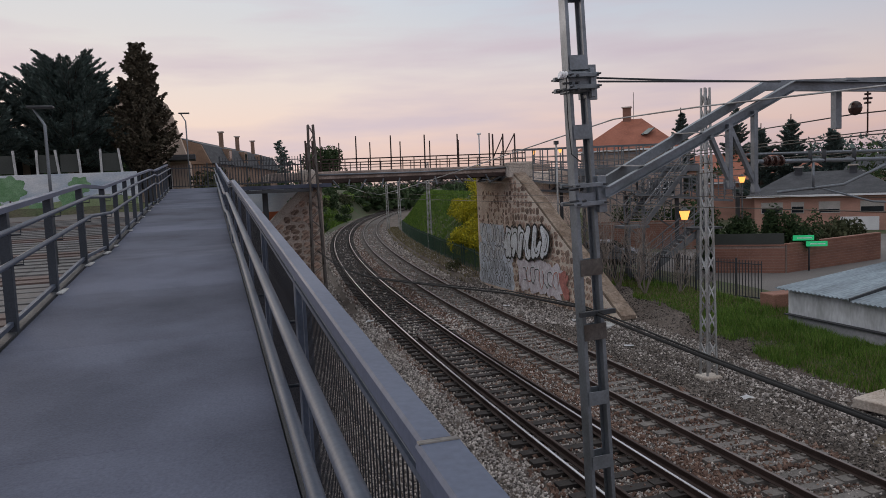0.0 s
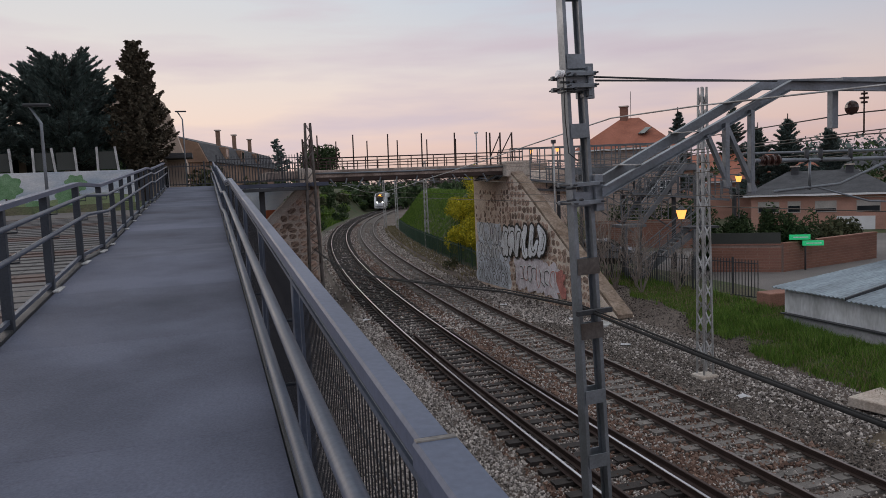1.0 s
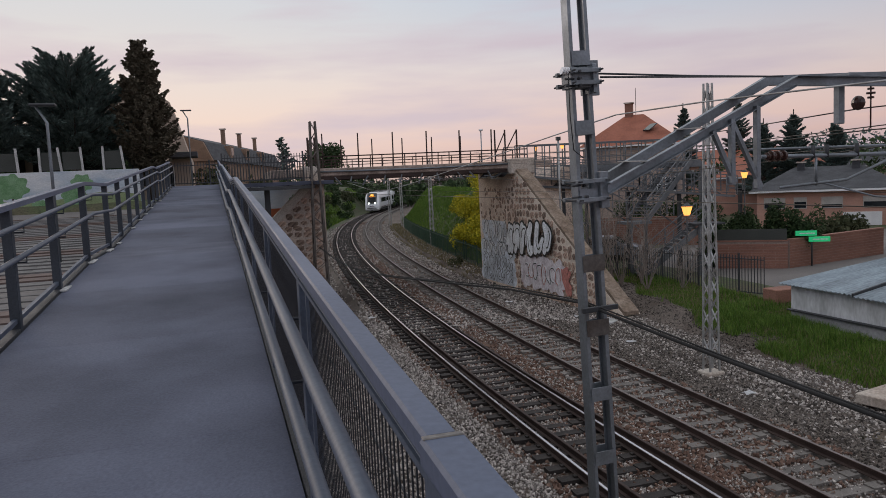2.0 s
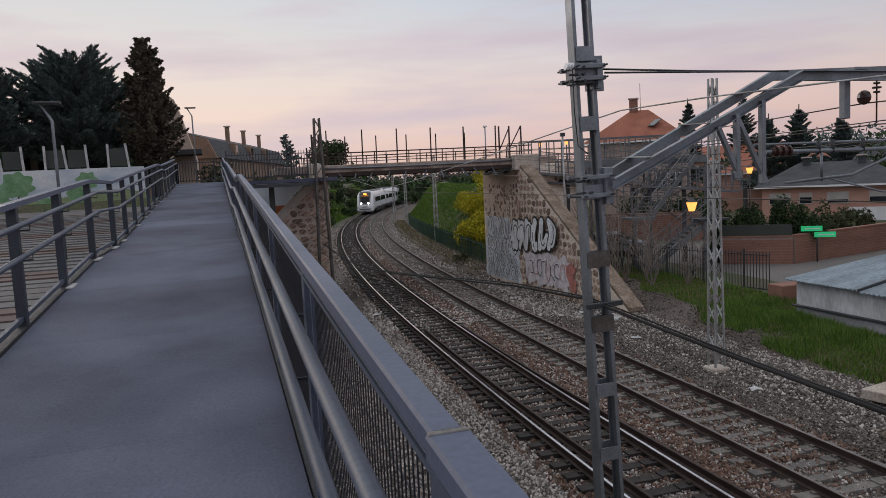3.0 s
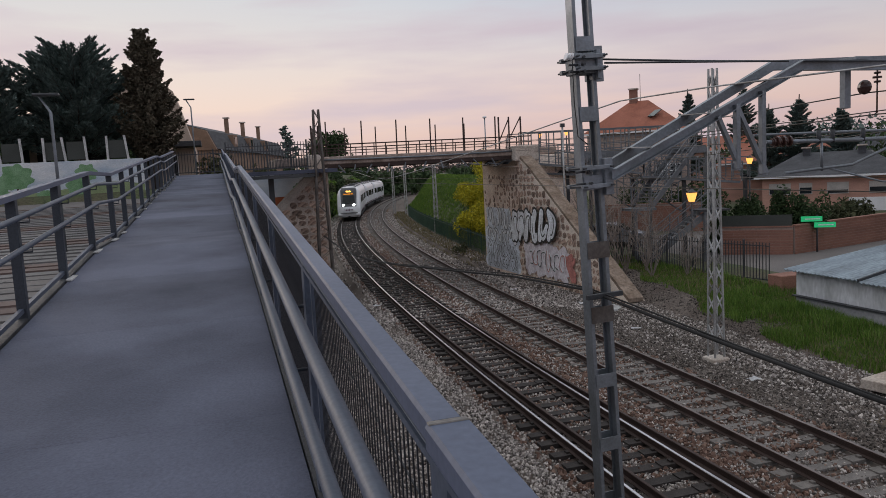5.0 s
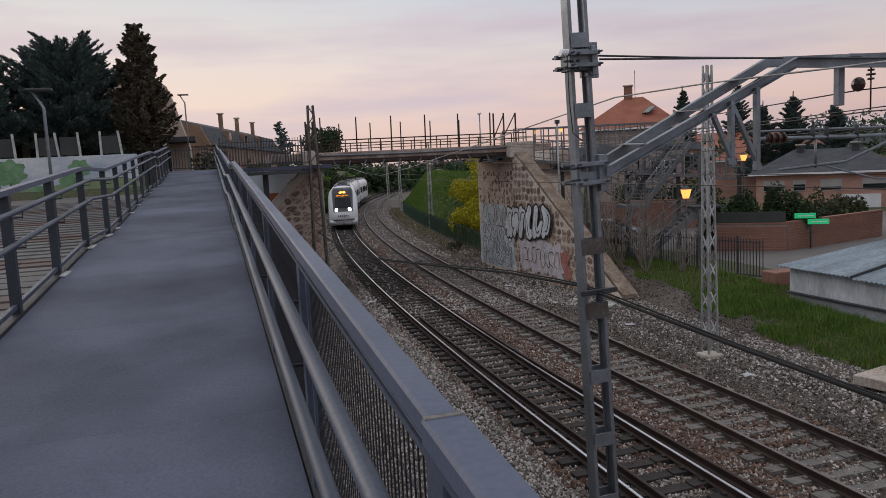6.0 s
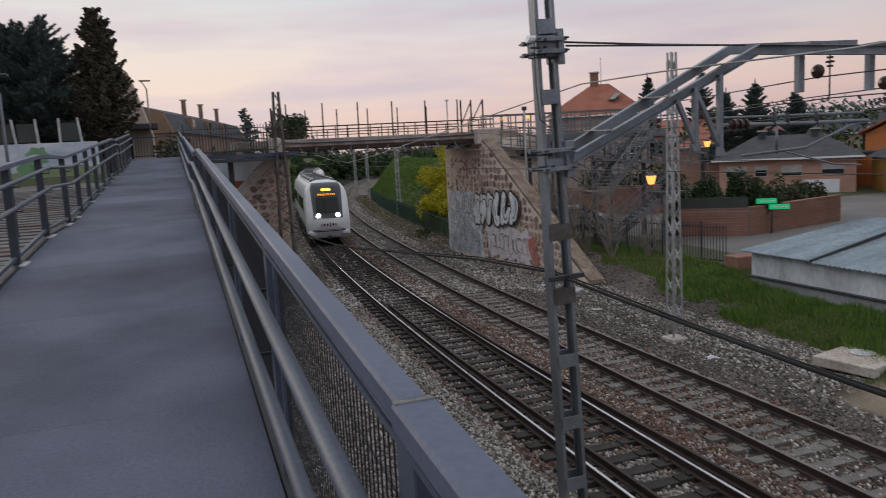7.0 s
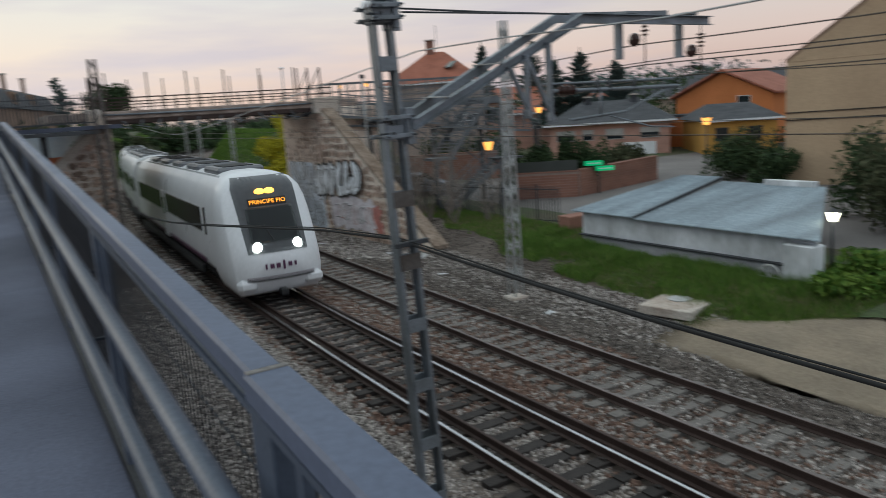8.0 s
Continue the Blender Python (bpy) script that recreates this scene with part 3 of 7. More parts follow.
def railing(side):
    """side 1: mesh panels over the tracks; side -1: open railing on the plaza side."""
    x_ = XR + 0.047 if side > 0 else XL - 0.055
    xt = XR - 0.06 if side > 0 else XL + 0.06
    r = thing("railing", label="grey painted steel railing with mesh panels and twin handrails" if side > 0 else "grey painted steel railing with twin handrails and open bays", category="railing", group="ramp railings")
    if side > 0:
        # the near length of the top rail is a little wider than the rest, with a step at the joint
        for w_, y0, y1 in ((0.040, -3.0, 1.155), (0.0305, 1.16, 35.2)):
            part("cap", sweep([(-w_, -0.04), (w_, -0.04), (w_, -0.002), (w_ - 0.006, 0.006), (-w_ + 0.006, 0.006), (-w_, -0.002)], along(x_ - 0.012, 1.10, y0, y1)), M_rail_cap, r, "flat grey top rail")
        # thin bright metal strip added as the reflection along the panel frame's edge
        part("seam", sweep(RECT(0.003, 0.004), along(x_ - 0.035, 1.045, -3.0, 35.2)), M_galv, r, "bright strip below the top rail, a glint on the frame's edge")
    else:
        part("cap", sweep(RECT(0.09, 0.05), along(x_, 1.10, -1, 35.2)), M_rail_cap, r, "flat grey top rail")
    if side > 0:
        for dz in (0.045, 0.03):
            part("panel_frame", sweep(RECT(0.02, 0.016), along(x_ - 0.022, 1.10 - dz * 1.9, -3.0, 35.2)), M_rail_paint, r)
    part("bottom_rail", sweep(RECT(0.04, 0.04), along(x_, 0.09, -3.0, 35.2)), M_rail_paint, r)
    rails = ((0.90, XR - 0.06), (0.615, XR - 0.072)) if side > 0 else ((0.94, xt), (0.67, xt))
    for dz, xr_ in rails:
        part("handrail", tube([p for p, _ in along(xr_, dz, -3.0, 35.0)], 0.025, 12), M_rail_paint, r, "round steel handrail")
    ys = [-1.0, 1.16] + [3.2 + 2.1 * i for i in range(16)] if side > 0 else [-1, 1.0, 3.1, 5.2, 7.35, 9.25, 11.4, 13.7, 15.5] + [17.3 + 1.8 * i for i in range(10)]
    for y_ in ys:
        z_ = ramp_z(y_)
        hw = 0.03 if side > 0 else 0.042
        p = part("post", box((x_ - hw, y_ - 0.045, z_ - 0.2), (x_ + hw, y_ + 0.045, z_ + 1.075), 0.004), M_post_backlit if side < 0 else M_rail_paint, r)
        for dz, xr_ in rails:
            part("bracket", tube([(x_, y_ + 0.07, z_ + dz - 0.07), (xr_, y_ + 0.07, z_ + dz - 0.07), (xr_, y_ + 0.07, z_ + dz - 0.015)], 0.008, 6), M_post_backlit, p)
    if side > 0:
        for y0, y1 in zip(ys, ys[1:]):
            if y1 < 0.5:
                continue
            bm = bmesh.new()
            a0, a1 = y0 + 0.11, y1 - 0.11
            n = int((a1 - a0) / 0.039)
            for i in range(n + 1):
                y_ = a0 + (a1 - a0) * i / n
                add_bar(bm, (x_, y_, ramp_z(y_) + 0.13), (x_, y_, ramp_z(y_) + 1.03), 0.0036)
            for dz in (0.33, 0.58, 0.83):
                add_bar(bm, (x_ + 0.005, a0, ramp_z(a0) + dz), (x_ + 0.005, a1, ramp_z(a1) + dz), 0.004)
            pn = part("mesh_panel", bm, M_wire, r, "fine welded wire infill")
            for y_ in (a0, a1):
                part("frame_bar", box((x_ - 0.012, y_ - 0.016, ramp_z(y_) + 0.12), (x_ + 0.012, y_ + 0.016, ramp_z(y_) + 1.04)), M_rail_paint, pn)
            for dz in (0.13, 1.035):
                part("frame_bar", bar((x_, a0, ramp_z(a0) + dz), (x_, a1, ramp_z(a1) + dz), 0.024, 0.03), M_rail_paint, pn)
    return r


railing(1)
railing(-1)
joint = part("joint_plate", box((XR - 0.002, 1.140, ramp_z(1.14) + 1.1045), (XR + 0.070, 1.157, ramp_z(1.14) + 1.1085), 0.002), M_coping_pale)
tagged(joint, "bare metal joint plate on the top rail", "plate")


# ---- overhead line: near mast with its two-track boom ----
def ladder_mast(name, x_, y_, z0, z1, w0, w1, d0, m, label, step=0.82):
    """Two channels joined by batten plates on two faces, tapering upwards."""
    t_ = thing(name, (x_, y_, 0), label, "mast", "catenary masts")
    at_ = lambda z_, a, b: mix(a, b, (z_ - z0) / (z1 - z0))
    for s_ in (-1, 1):
        a0, a1 = w0 / 2 * s_, w1 / 2 * s_
        q = w1 / w0
        bm = bmesh.new()
        rows = []
        for xx, zz, g in ((a0, z0, 1.0), (a1, z1, q)):
            h_ = d0 / 2 * g
            rows.append([bm.verts.new((xx + s_ * dx, dy, zz)) for dx, dy in ((-0.045, -h_), (0, -h_), (0, h_), (-0.045, h_), (-0.045, h_ - 0.012), (-0.012, h_ - 0.012), (-0.012, -h_ + 0.012), (-0.045, -h_ + 0.012))])
        for k in range(8):
            bm.faces.new((rows[0][k], rows[0][(k + 1) % 8], rows[1][(k + 1) % 8], rows[1][k]))
        bm.faces.new(rows[0])
        bm.faces.new(rows[1])
        bmesh.ops.recalc_face_normals(bm, faces=bm.faces)
        part("channel", bm, m, t_, "steel channel leg")
    z_ = z0 + 0.35
    while z_ < z1 - 0.2:
        for dy in (-1, 1):
            hw = at_(z_, w0, w1) / 2 - 0.045
            yy = dy * (d0 / 2 * at_(z_, 1, w1 / w0) + 0.012)
            part("batten", box((-hw - 0.03, yy - 0.006, z_ - 0.085), (hw + 0.03, yy + 0.006, z_ + 0.085)), m, t_)
        z_ += step
    part("foundation", box((-0.5, -0.5, z0 - 0.5), (0.5, 0.5, z0 + 0.03), 0.03), M_concrete, t_, "concrete foundation")
    return t_


MX, MY = 4.27, 8.1
mast = ladder_mast("catenary_mast", MX, MY, -0.45, 10.2, 0.34, 0.235, 0.21, M_galv, "grey ladder-type steel catenary mast with boom clamps")
mast.matrix_basis = pose(MX + 0.27, MY, 0, 0, -2.1, 0)
for z_ in (6.98, 7.12, 5.60, 5.82):
    c = part("clamp", box((-0.20, -0.21, z_ - 0.025), (0.20, -0.15, z_ + 0.025), 0.004), M_galv, mast, "bolted clamp band")
    part("clamp", box((-0.20, 0.15, z_ - 0.025), (0.20, 0.21, z_ + 0.025), 0.004), M_galv, mast, "bolted clamp band")
    for dx in (-0.18, 0.18):
        part("tie_bolt", tube([(dx, -0.28, z_), (dx, 0.28, z_)], 0.012, 6), M_dark_steel, c)
part("gusset", box((0.11, -0.17, 6.86), (0.16, 0.17, 7.20), 0.005), M_galv, mast, "top gusset plate")
part("gusset", box((0.16, -0.02, 6.84), (0.27, 0.02, 7.26), 0.005), M_galv, mast, "plate holding the tension rods")
part("collar", box((-0.16, -0.125, 6.93), (0.16, 0.125, 7.17), 0.006), M_galv, mast, "steel collar round the mast")
for z_ in (6.95, 7.03, 7.11, 5.64, 5.78):
    part("bolt_head", tube([(-0.09, -0.235, z_), (-0.09, -0.17, z_)], 0.017, 6), M_dark_steel, mast)
    part("bolt_head", tube([(-0.26, -0.16, z_), (-0.14, -0.16, z_)], 0.014, 6), M_dark_steel, mast)
part("cable_clip", box((-0.24, -0.22, 4.24), (0.24, -0.17, 4.30), 0.004), M_dark_steel, mast, "clip carrying the aerial cable")
part("batten", box((-0.15, -0.128, 3.92), (0.15, -0.116, 4.12)), M_mast_brown, mast, "brown painted band")
part("batten", box((-0.145, -0.126, 4.72), (0.145, -0.114, 4.92)), M_mast_brown, mast, "brown painted band")
part("gusset", box((0.13, -0.16, 5.48), (0.24, 0.16, 5.92), 0.005), M_galv, mast, "lower gusset plate")
part("drop_wire", tube([(-0.23, -0.2, 7.12), (-0.24, -0.2, 6.6), (-0.22, -0.2, 6.2), (-0.1, -0.2, 6.1)], 0.006, 6), M_cable, mast)
ins = bmesh.new()
for k in range(3):
    add_tube(ins, [(-0.23 - 0.035 * k, -0.2, 7.12), (-0.245 - 0.035 * k, -0.2, 7.125)], 0.045, 10)
part("insulator", ins, M_white, mast, "small white insulator")


def boom():
    b = thing("catenary_boom", (MX, MY, 0), "grey steel cantilever boom reaching over both tracks", "catenary boom")
    for s_, shift in ((-1, 0.0), (1, 0.0)):
        yy = s_ * 0.25
        bend, tip = ((2.98, yy, 7.04), (5.25, yy, 7.10)) if s_ > 0 else ((3.0, yy, 6.97), (5.7, yy, 6.95))
        prof = [(s_ * o, z_) for o, z_ in ((0.045, -0.065), (-0.04, -0.065), (-0.04, 0.065), (0.045, 0.065), (0.045, 0.054), (-0.03, 0.054), (-0.03, -0.054), (0.045, -0.054))]
        part("channel_beam", sweep(prof, [((0.25, yy, 5.72), (0, 1, 0)), (bend, (0, 1, 0)), (tip, (0, 1, 0))]), M_galv, b, "bent steel channel")
    for k in range(3):
        f = (k + 0.6) / 3.2
        x_, z_ = mix(0.25, 2.92, f), mix(5.72, 6.95, f)
        part("tie_plate", bar((x_, -0.27, z_ + 0.07), (x_, 0.27, z_ + 0.09), 0.13, 0.012), M_pale_steel, b)
    for dx in (-0.0, 0.05):
        part("top_tie", tube([(0.3, dx - 0.02, 7.06 + dx), (1.6, dx - 0.02, 7.06 + dx * 0.4), (3.0, dx * 0.3 - 0.02, 7.06)], 0.013, 6), M_dark_steel, b, "tension rod")
    # hanging frame that carries the near cantilever
    for xa, za, xb, zb, xp, zt in ((1.72, 6.36, 2.04, 5.71, 2.0, 6.5), (2.01, 6.46, 2.44, 5.63, 2.385, 6.66)):
        part("hanger_leg", bar((xa, -0.25, za), (xb, -0.25, zb), 0.06, 0.05), M_galv, b)
        part("hanger_post", box((xp - 0.03, -0.29, zb - 0.01), (xp + 0.03, -0.21, zt), 0.005), M_galv, b)
        part("gusset_plate", box((xb - 0.09, -0.215, zb - 0.03), (xb + 0.05, -0.205, zb + 0.07)), M_galv, b)
    # drop posts at the boom's end
    for x_ in (3.95, 5.25):
        d_ = part("drop_post", box((x_ - 0.05, -0.05, 6.42), (x_ + 0.05, 0.05, 7.07), 0.006), M_galv, b, "drop post under the boom")
        part("head_plate", box((x_ - 0.11, -0.28, 7.034), (x_ + 0.11, 0.28, 7.075), 0.005), M_galv, d_)
    # insulators and their wire clips
    for x_, z_ in ((4.28, 6.70), (5.55, 6.52)):
        bm = bmesh.new()
        bmesh.ops.create_uvsphere(bm, u_segments=12, v_segments=8, radius=0.1, matrix=Matrix.LocRotScale((x_, 0, z_), None, (0.75, 1, 1)))
        part("bell_insulator", bm, M_insulator, b, "dark round insulator")
        bm = bmesh.new()
        for k in range(4):
            add_tube(bm, [(x_ + 0.22, 0, z_ + 0.06 + 0.06 * k), (x_ + 0.22, 0, z_ + 0.085 + 0.06 * k)], 0.06 if k % 2 else 0.045, 10)
        add_tube(bm, [(x_ + 0.22, 0, z_ - 0.35), (x_ + 0.22, 0, 6.98)], 0.012, 6)
        part("string_insulator", bm, M_insulator, b, "ribbed hanging insulator")
    return b


boom()


def cantilever(x_, y_, z_, reach, label):
    c = thing("wire_cantilever", (x_, y_, z_), label, "cantilever", "wire cantilevers")
    part("tube", tube([(0, 0, 0), (reach * 0.5, 0, -0.02), (reach, 0, -0.03)], 0.028, 8), M_galv, c)
    ins = part("insulator", tube([(0.08, 0, 0), (0.40, 0, 0)], 0.04, 10), M_insulator, c, "brown ribbed insulator")
    for k in range(6):
        part("insulator_disc", tube([(0.10 + 0.05 * k, 0, 0), (0.13 + 0.05 * k, 0, 0)], 0.075 if k % 2 else 0.055, 10), M_insulator, ins)
    part("stay", tube([(0.3, 0, -0.42), (reach * 0.55, 0, -0.36), (reach * 0.85, 0, -0.1), (reach, 0, -0.03)], 0.02, 8), M_galv, c)
    part("steady_arm", tube([(reach * 0.35, 0, -0.36), (reach * 0.75, 0, -0.62), (reach * 0.95, 0, -0.66)], 0.014, 6), M_galv, c)
    part("tube", tube([(-0.1, 0.1, 0.10), (reach, 0.1, 0.09)], 0.018, 8), M_galv, c)
    for f in (0.33, 0.42, 0.62):
        part("sleeve", tube([(reach * f, 0, -0.05), (reach * f, 0, 0.13)], 0.03, 8), M_dark_steel, c)
    part("stay", tube([(reach * 0.55, 0, -0.36), (reach * 0.95, 0, 0.0)], 0.014, 6), M_galv, c)
    part("drop", tube([(reach * 0.35, 0, -0.02), (reach * 0.35, 0, -0.42)], 0.02, 6), M_galv, c)
    return c


cantilever(MX + 2.65, MY, 6.02, 2.6, "galvanised tube cantilever with a brown insulator under the boom")


# ---- overhead wires ----
def wire(name, pts, r, label, cat="wire", mat_=M_copper):
    ob = part(name, tube(pts, r, 6), mat_)
    return tagged(ob, label, cat, "overhead wires")


def sagging(p0, p1, sag, n=14):
    p0, p1 = Vector(p0), Vector(p1)
    return [p0.lerp(p1, i / n) + Vector((0, 0, -sag * 4 * (i / n) * (1 - i / n))) for i in range(n + 1)]


for mid in (-1.72, 1.72):
    low = [on_line(y_, mid + 0.15 * math.sin(y_ * 0.12), 5.35)[0] for y_ in [-12 + 6 * i for i in range(40)]]
    wire("contact_wire", low, 0.008, "thin dark contact wire above the track")
    if mid < 0:
        wire("messenger_wire", [(6.7, -14, 7.2), (6.7, 0, 6.74), (6.6, 5.8, 6.70), (6.5, 8.7, 6.81), (6.5, 11, 6.86), (6.5, 13.2, 6.70), (6.55, 15.6, 6.53), (6.6, 19.75, 6.23), (6.8, 26.5, 5.80), (7.6, 34, 5.55), (8.6, 42, 5.6), (10, 55, 6.0), (14, 80, 6.1), (22, 120, 6.1), (34, 160, 6.1)], 0.012, "pale messenger wire running up to the boom", mat_=M_pale_steel)
        continue
    up_ = []
    for i in range(66):
        y_ = -12 + 3.5 * i
        f = ((y_ - 8.1) % 28.0) / 28.0
        up_.append(on_line(y_, mid, 6.25 - 0.5 * 4 * f * (1 - f))[0])
    wire("messenger_wire", up_, 0.009, "thin dark messenger wire above the track")
for x_, z_ in ((4.28, 6.62), (5.55, 6.45), (4.5, 6.33), (5.77, 6.15)):
    wire("feeder_wire", sagging((MX + x_, MY, z_), (14.5 + x_ * 0.3, 44, z_ + 1.0), 0.35) , 0.010, "dark feeder wire clipped under the boom")
    wire("feeder_wire", sagging((MX + x_, MY, z_), (MX + x_ + 1.5, -14, z_ + 0.9), 0.3), 0.010, "dark feeder wire clipped under the boom")

CABLE = [(4.45, -12, 4.6), (4.42, -4, 4.05), (4.4, 0, 4.02), (4.4, 2.2, 4.05), (4.4, 3.9, 4.08), (4.4, 5.5, 4.13), (4.38, 7.0, 4.20), (4.36, 8.3, 4.28), (4.36, 9.2, 4.23), (4.38, 10.8, 4.14), (4.4, 13, 3.94), (4.4, 15.8, 3.70), (4.42, 19, 3.42), (4.45, 22.5, 3.16), (4.5, 26.0, 2.98), (4.6, 30, 2.9), (4.7, 35.5, 3.0)]
cab_ = part("aerial_cable", tube(CABLE, 0.019, 8), M_cable)
tagged(cab_, "thick black aerial cable slung from the masts", "cable")
cab_ = part("aerial_cable", tube([(x_ + 0.02, y_, z_ + 0.024 + 0.010 * math.sin(y_ * 3)) for x_, y_, z_ in CABLE], 0.010, 6), M_cable)
tagged(cab_, "thin black wire lashed along the aerial cable", "cable")


# ---- the road bridge over the line ----
BY0, BY1, BXL, BXR = 38.2, 43.7, 5.4, 15.95
bridge = thing("road_bridge", label="old concrete and stone bridge with a rusty steel railing across the tracks", category="bridge", kind="structure")
part("deck_slab", box((BXL - 2.5, BY0, 6.42), (BXR + 2.5, BY1, 6.82), 0.03), M_deck_edge, bridge, "stained concrete deck edge")
for y_ in (BY0 + 0.12, BY0 + 1.9, BY1 - 1.9, BY1 - 0.12):
    part("girder", box((BXL - 0.4, y_ - 0.1, 6.22), (BXR + 0.3, y_ + 0.1, 6.415), 0.01), M_rust, bridge, "rusty steel girder")
for y_ in (BY0 + 0.1, BY1 - 0.1):
    for z_, r_ in ((7.42, 0.03), (7.1, 0.022)):
        part("handrail", bar((BXL - 1, y_, z_), (BXR + 1, y_, z_ + 0.05), r_ * 2), M_rust, bridge, "rusty railing bar")
    k = BXL - 0.5
    i = 0
    while k < BXR + 0.6:
        tall = i % 3 == 1
        part("railing_post", bar((k, y_, 6.8), (k + 0.02, y_, 8.6 if tall else 7.42), 0.06 if tall else 0.045), M_rust, bridge)
        k += 0.62
        i += 1


def rubble_wall(name, x_, y0, y1, top, label, face=1, thick=1.6, joint_m=None, x_end=None):
    """Wall along Y with stones set in recessed pointing. top(y) gives its height; face 1 shows towards -X."""
    x_end = x_ if x_end is None else x_end
    t_ = thing(name, label=label, category="wall", kind="structure")
    n = 12
    bm = bmesh.new()
    rows = []
    for i in range(n + 1):
        y_ = mix(y0, y1, i / n)
        xx = mix(x_, x_end, i / n)
        rows.append([bm.verts.new(p) for p in ((xx, y_, -0.9), (xx + face * thick, y_, -0.9), (xx + face * thick, y_, top(y_)), (xx, y_, top(y_)))])
    for a, b in zip(rows, rows[1:]):
        for k in range(4):
            bm.faces.new((a[k], a[(k + 1) % 4], b[(k + 1) % 4], b[k]))
    bm.faces.new(rows[0][::-1])
    bm.faces.new(rows[-1])
    bmesh.ops.recalc_face_normals(bm, faces=bm.faces)
    part("wall_core", bm, joint_m or M_pointing, t_, "mortar between the stones")
    rnd_ = random.Random(int(y0 * 10))
    shapes = []
    for k in range(8):
        bm = bmesh.new()
        m_ = 8
        ang = [2 * math.pi * (i + 0.5 + rnd_.uniform(-0.3, 0.3)) / m_ for i in range(m_)]
        ring = []
        for a in ang:
            c, s_ = math.cos(a), math.sin(a)
            q = 1 / (abs(c) ** 5 + abs(s_) ** 5) ** 0.2 * rnd_.uniform(0.82, 1.02)
            ring.append((c * q, s_ * q))
        lo = [bm.verts.new((0.02, a, b)) for a, b in ring]
        hi = [bm.verts.new((-0.024 * rnd_.uniform(0.6, 1.4), a * 0.90, b * 0.90)) for a, b in ring]
        for i in range(m_):
            bm.faces.new((lo[i], lo[(i + 1) % m_], hi[(i + 1) % m_], hi[i]))
        bm.faces.new(hi)
        bmesh.ops.recalc_face_normals(bm, faces=bm.faces)
        shapes.append(mesh_from("stone", bm, M_stone))
    z_ = -0.4
    count = 0
    while z_ < 6.5 and count < 300:
        h = rnd_.uniform(0.30, 0.42)
        y_ = min(y0, y1) + rnd_.uniform(0, 0.3)
        while y_ < max(y0, y1) - 0.1 and count < 300:
            w_ = rnd_.uniform(0.32, 0.62)
            f = (y_ + w_ / 2 - y0) / (y1 - y0)
            if z_ + h * 0.8 < top(y_ + w_ / 2) - 0.05:
                ob = new("stone", rnd_.choice(shapes))
                ob.parent = t_
                ob.matrix_basis = Matrix.LocRotScale((mix(x_, x_end, f), y_ + w_ / 2, z_ + h / 2 + rnd_.uniform(-0.05, 0.05)), Euler((rnd_.uniform(-0.4, 0.4), 0, 0 if face > 0 else math.pi)), (1, w_ * rnd_.uniform(0.40, 0.52), h * rnd_.uniform(0.40, 0.54)))
                count += 1
            y_ += w_
        z_ += h
    return t_


abut_r = thing("abutment", label="grey rendered bridge abutment with painted graffiti", category="abutment", kind="structure")
part("abutment_body", box((BXR, BY0 - 0.3, -0.9), (BXR + 3.5, BY1, 6.40), 0.04), M_abutment, abut_r)
rnd_ = random.Random(19)
for k in range(10):
    x0_ = BXL + 0.6 + 0.95 * k + rnd_.uniform(-0.2, 0.2)
    b_ = part("cable_bracket", bar((x0_, BY0 - 0.02, 6.35), (x0_ + rnd_.uniform(-0.5, 0.5), BY0 - 0.25, 5.9 + rnd_.uniform(-0.1, 0.2)), 0.06), M_bridge_steel, bridge, "small steel bracket under the deck edge")
    part("bracket_arm", bar((x0_ - 0.3, BY0 - 0.2, 6.1), (x0_ + 0.3, BY0 - 0.2, 6.0), 0.04), M_bridge_steel, b_)
part("conduit", tube([(BXL - 0.5, BY0 - 0.06, 6.66), (10.5, BY0 - 0.06, 6.62), (BXR, BY0 - 0.06, 6.68)], 0.045, 8), M_galv, bridge, "pale conduit along the deck edge")
rnd_ = random.Random(9)
for k in range(9):
    y0_, x0_ = BY0 + rnd_.uniform(-0.15, 0.5), BXR - rnd_.uniform(0.0, 1.6)
    part("torn_felt", bar((x0_, y0_, 6.2), (x0_ - rnd_.uniform(0.3, 0.7), y0_ - 0.1, 6.0 + rnd_.uniform(-0.15, 0.1)), rnd_.uniform(0.2, 0.5), 0.02), M_train_under, bridge, "torn dark felt hanging under the deck")
part("pedestal", box((BXR - 0.25, BY0 - 0.5, 6.1), (BXR + 1.2, BY0 + 0.9, 6.95), 0.04), M_concrete, abut_r, "concrete end block")
rnd_ = random.Random(23)
bm = bmesh.new()
ring = [(math.cos(2 * math.pi * (i + rnd_.uniform(-0.25, 0.25)) / 9), math.sin(2 * math.pi * (i + rnd_.uniform(-0.25, 0.25)) / 9)) for i in range(9)]
lo_ = [bm.verts.new((0.01, a, b)) for a, b in ring]
hi_ = [bm.verts.new((-0.022, a * 0.85, b * 0.85)) for a, b in ring]
for i in range(9):
    bm.faces.new((lo_[i], lo_[(i + 1) % 9], hi_[(i + 1) % 9], hi_[i]))
bm.faces.new(hi_)
bmesh.ops.recalc_face_normals(bm, faces=bm.faces)
bare_stone = mesh_from("stone", bm, M_stone)
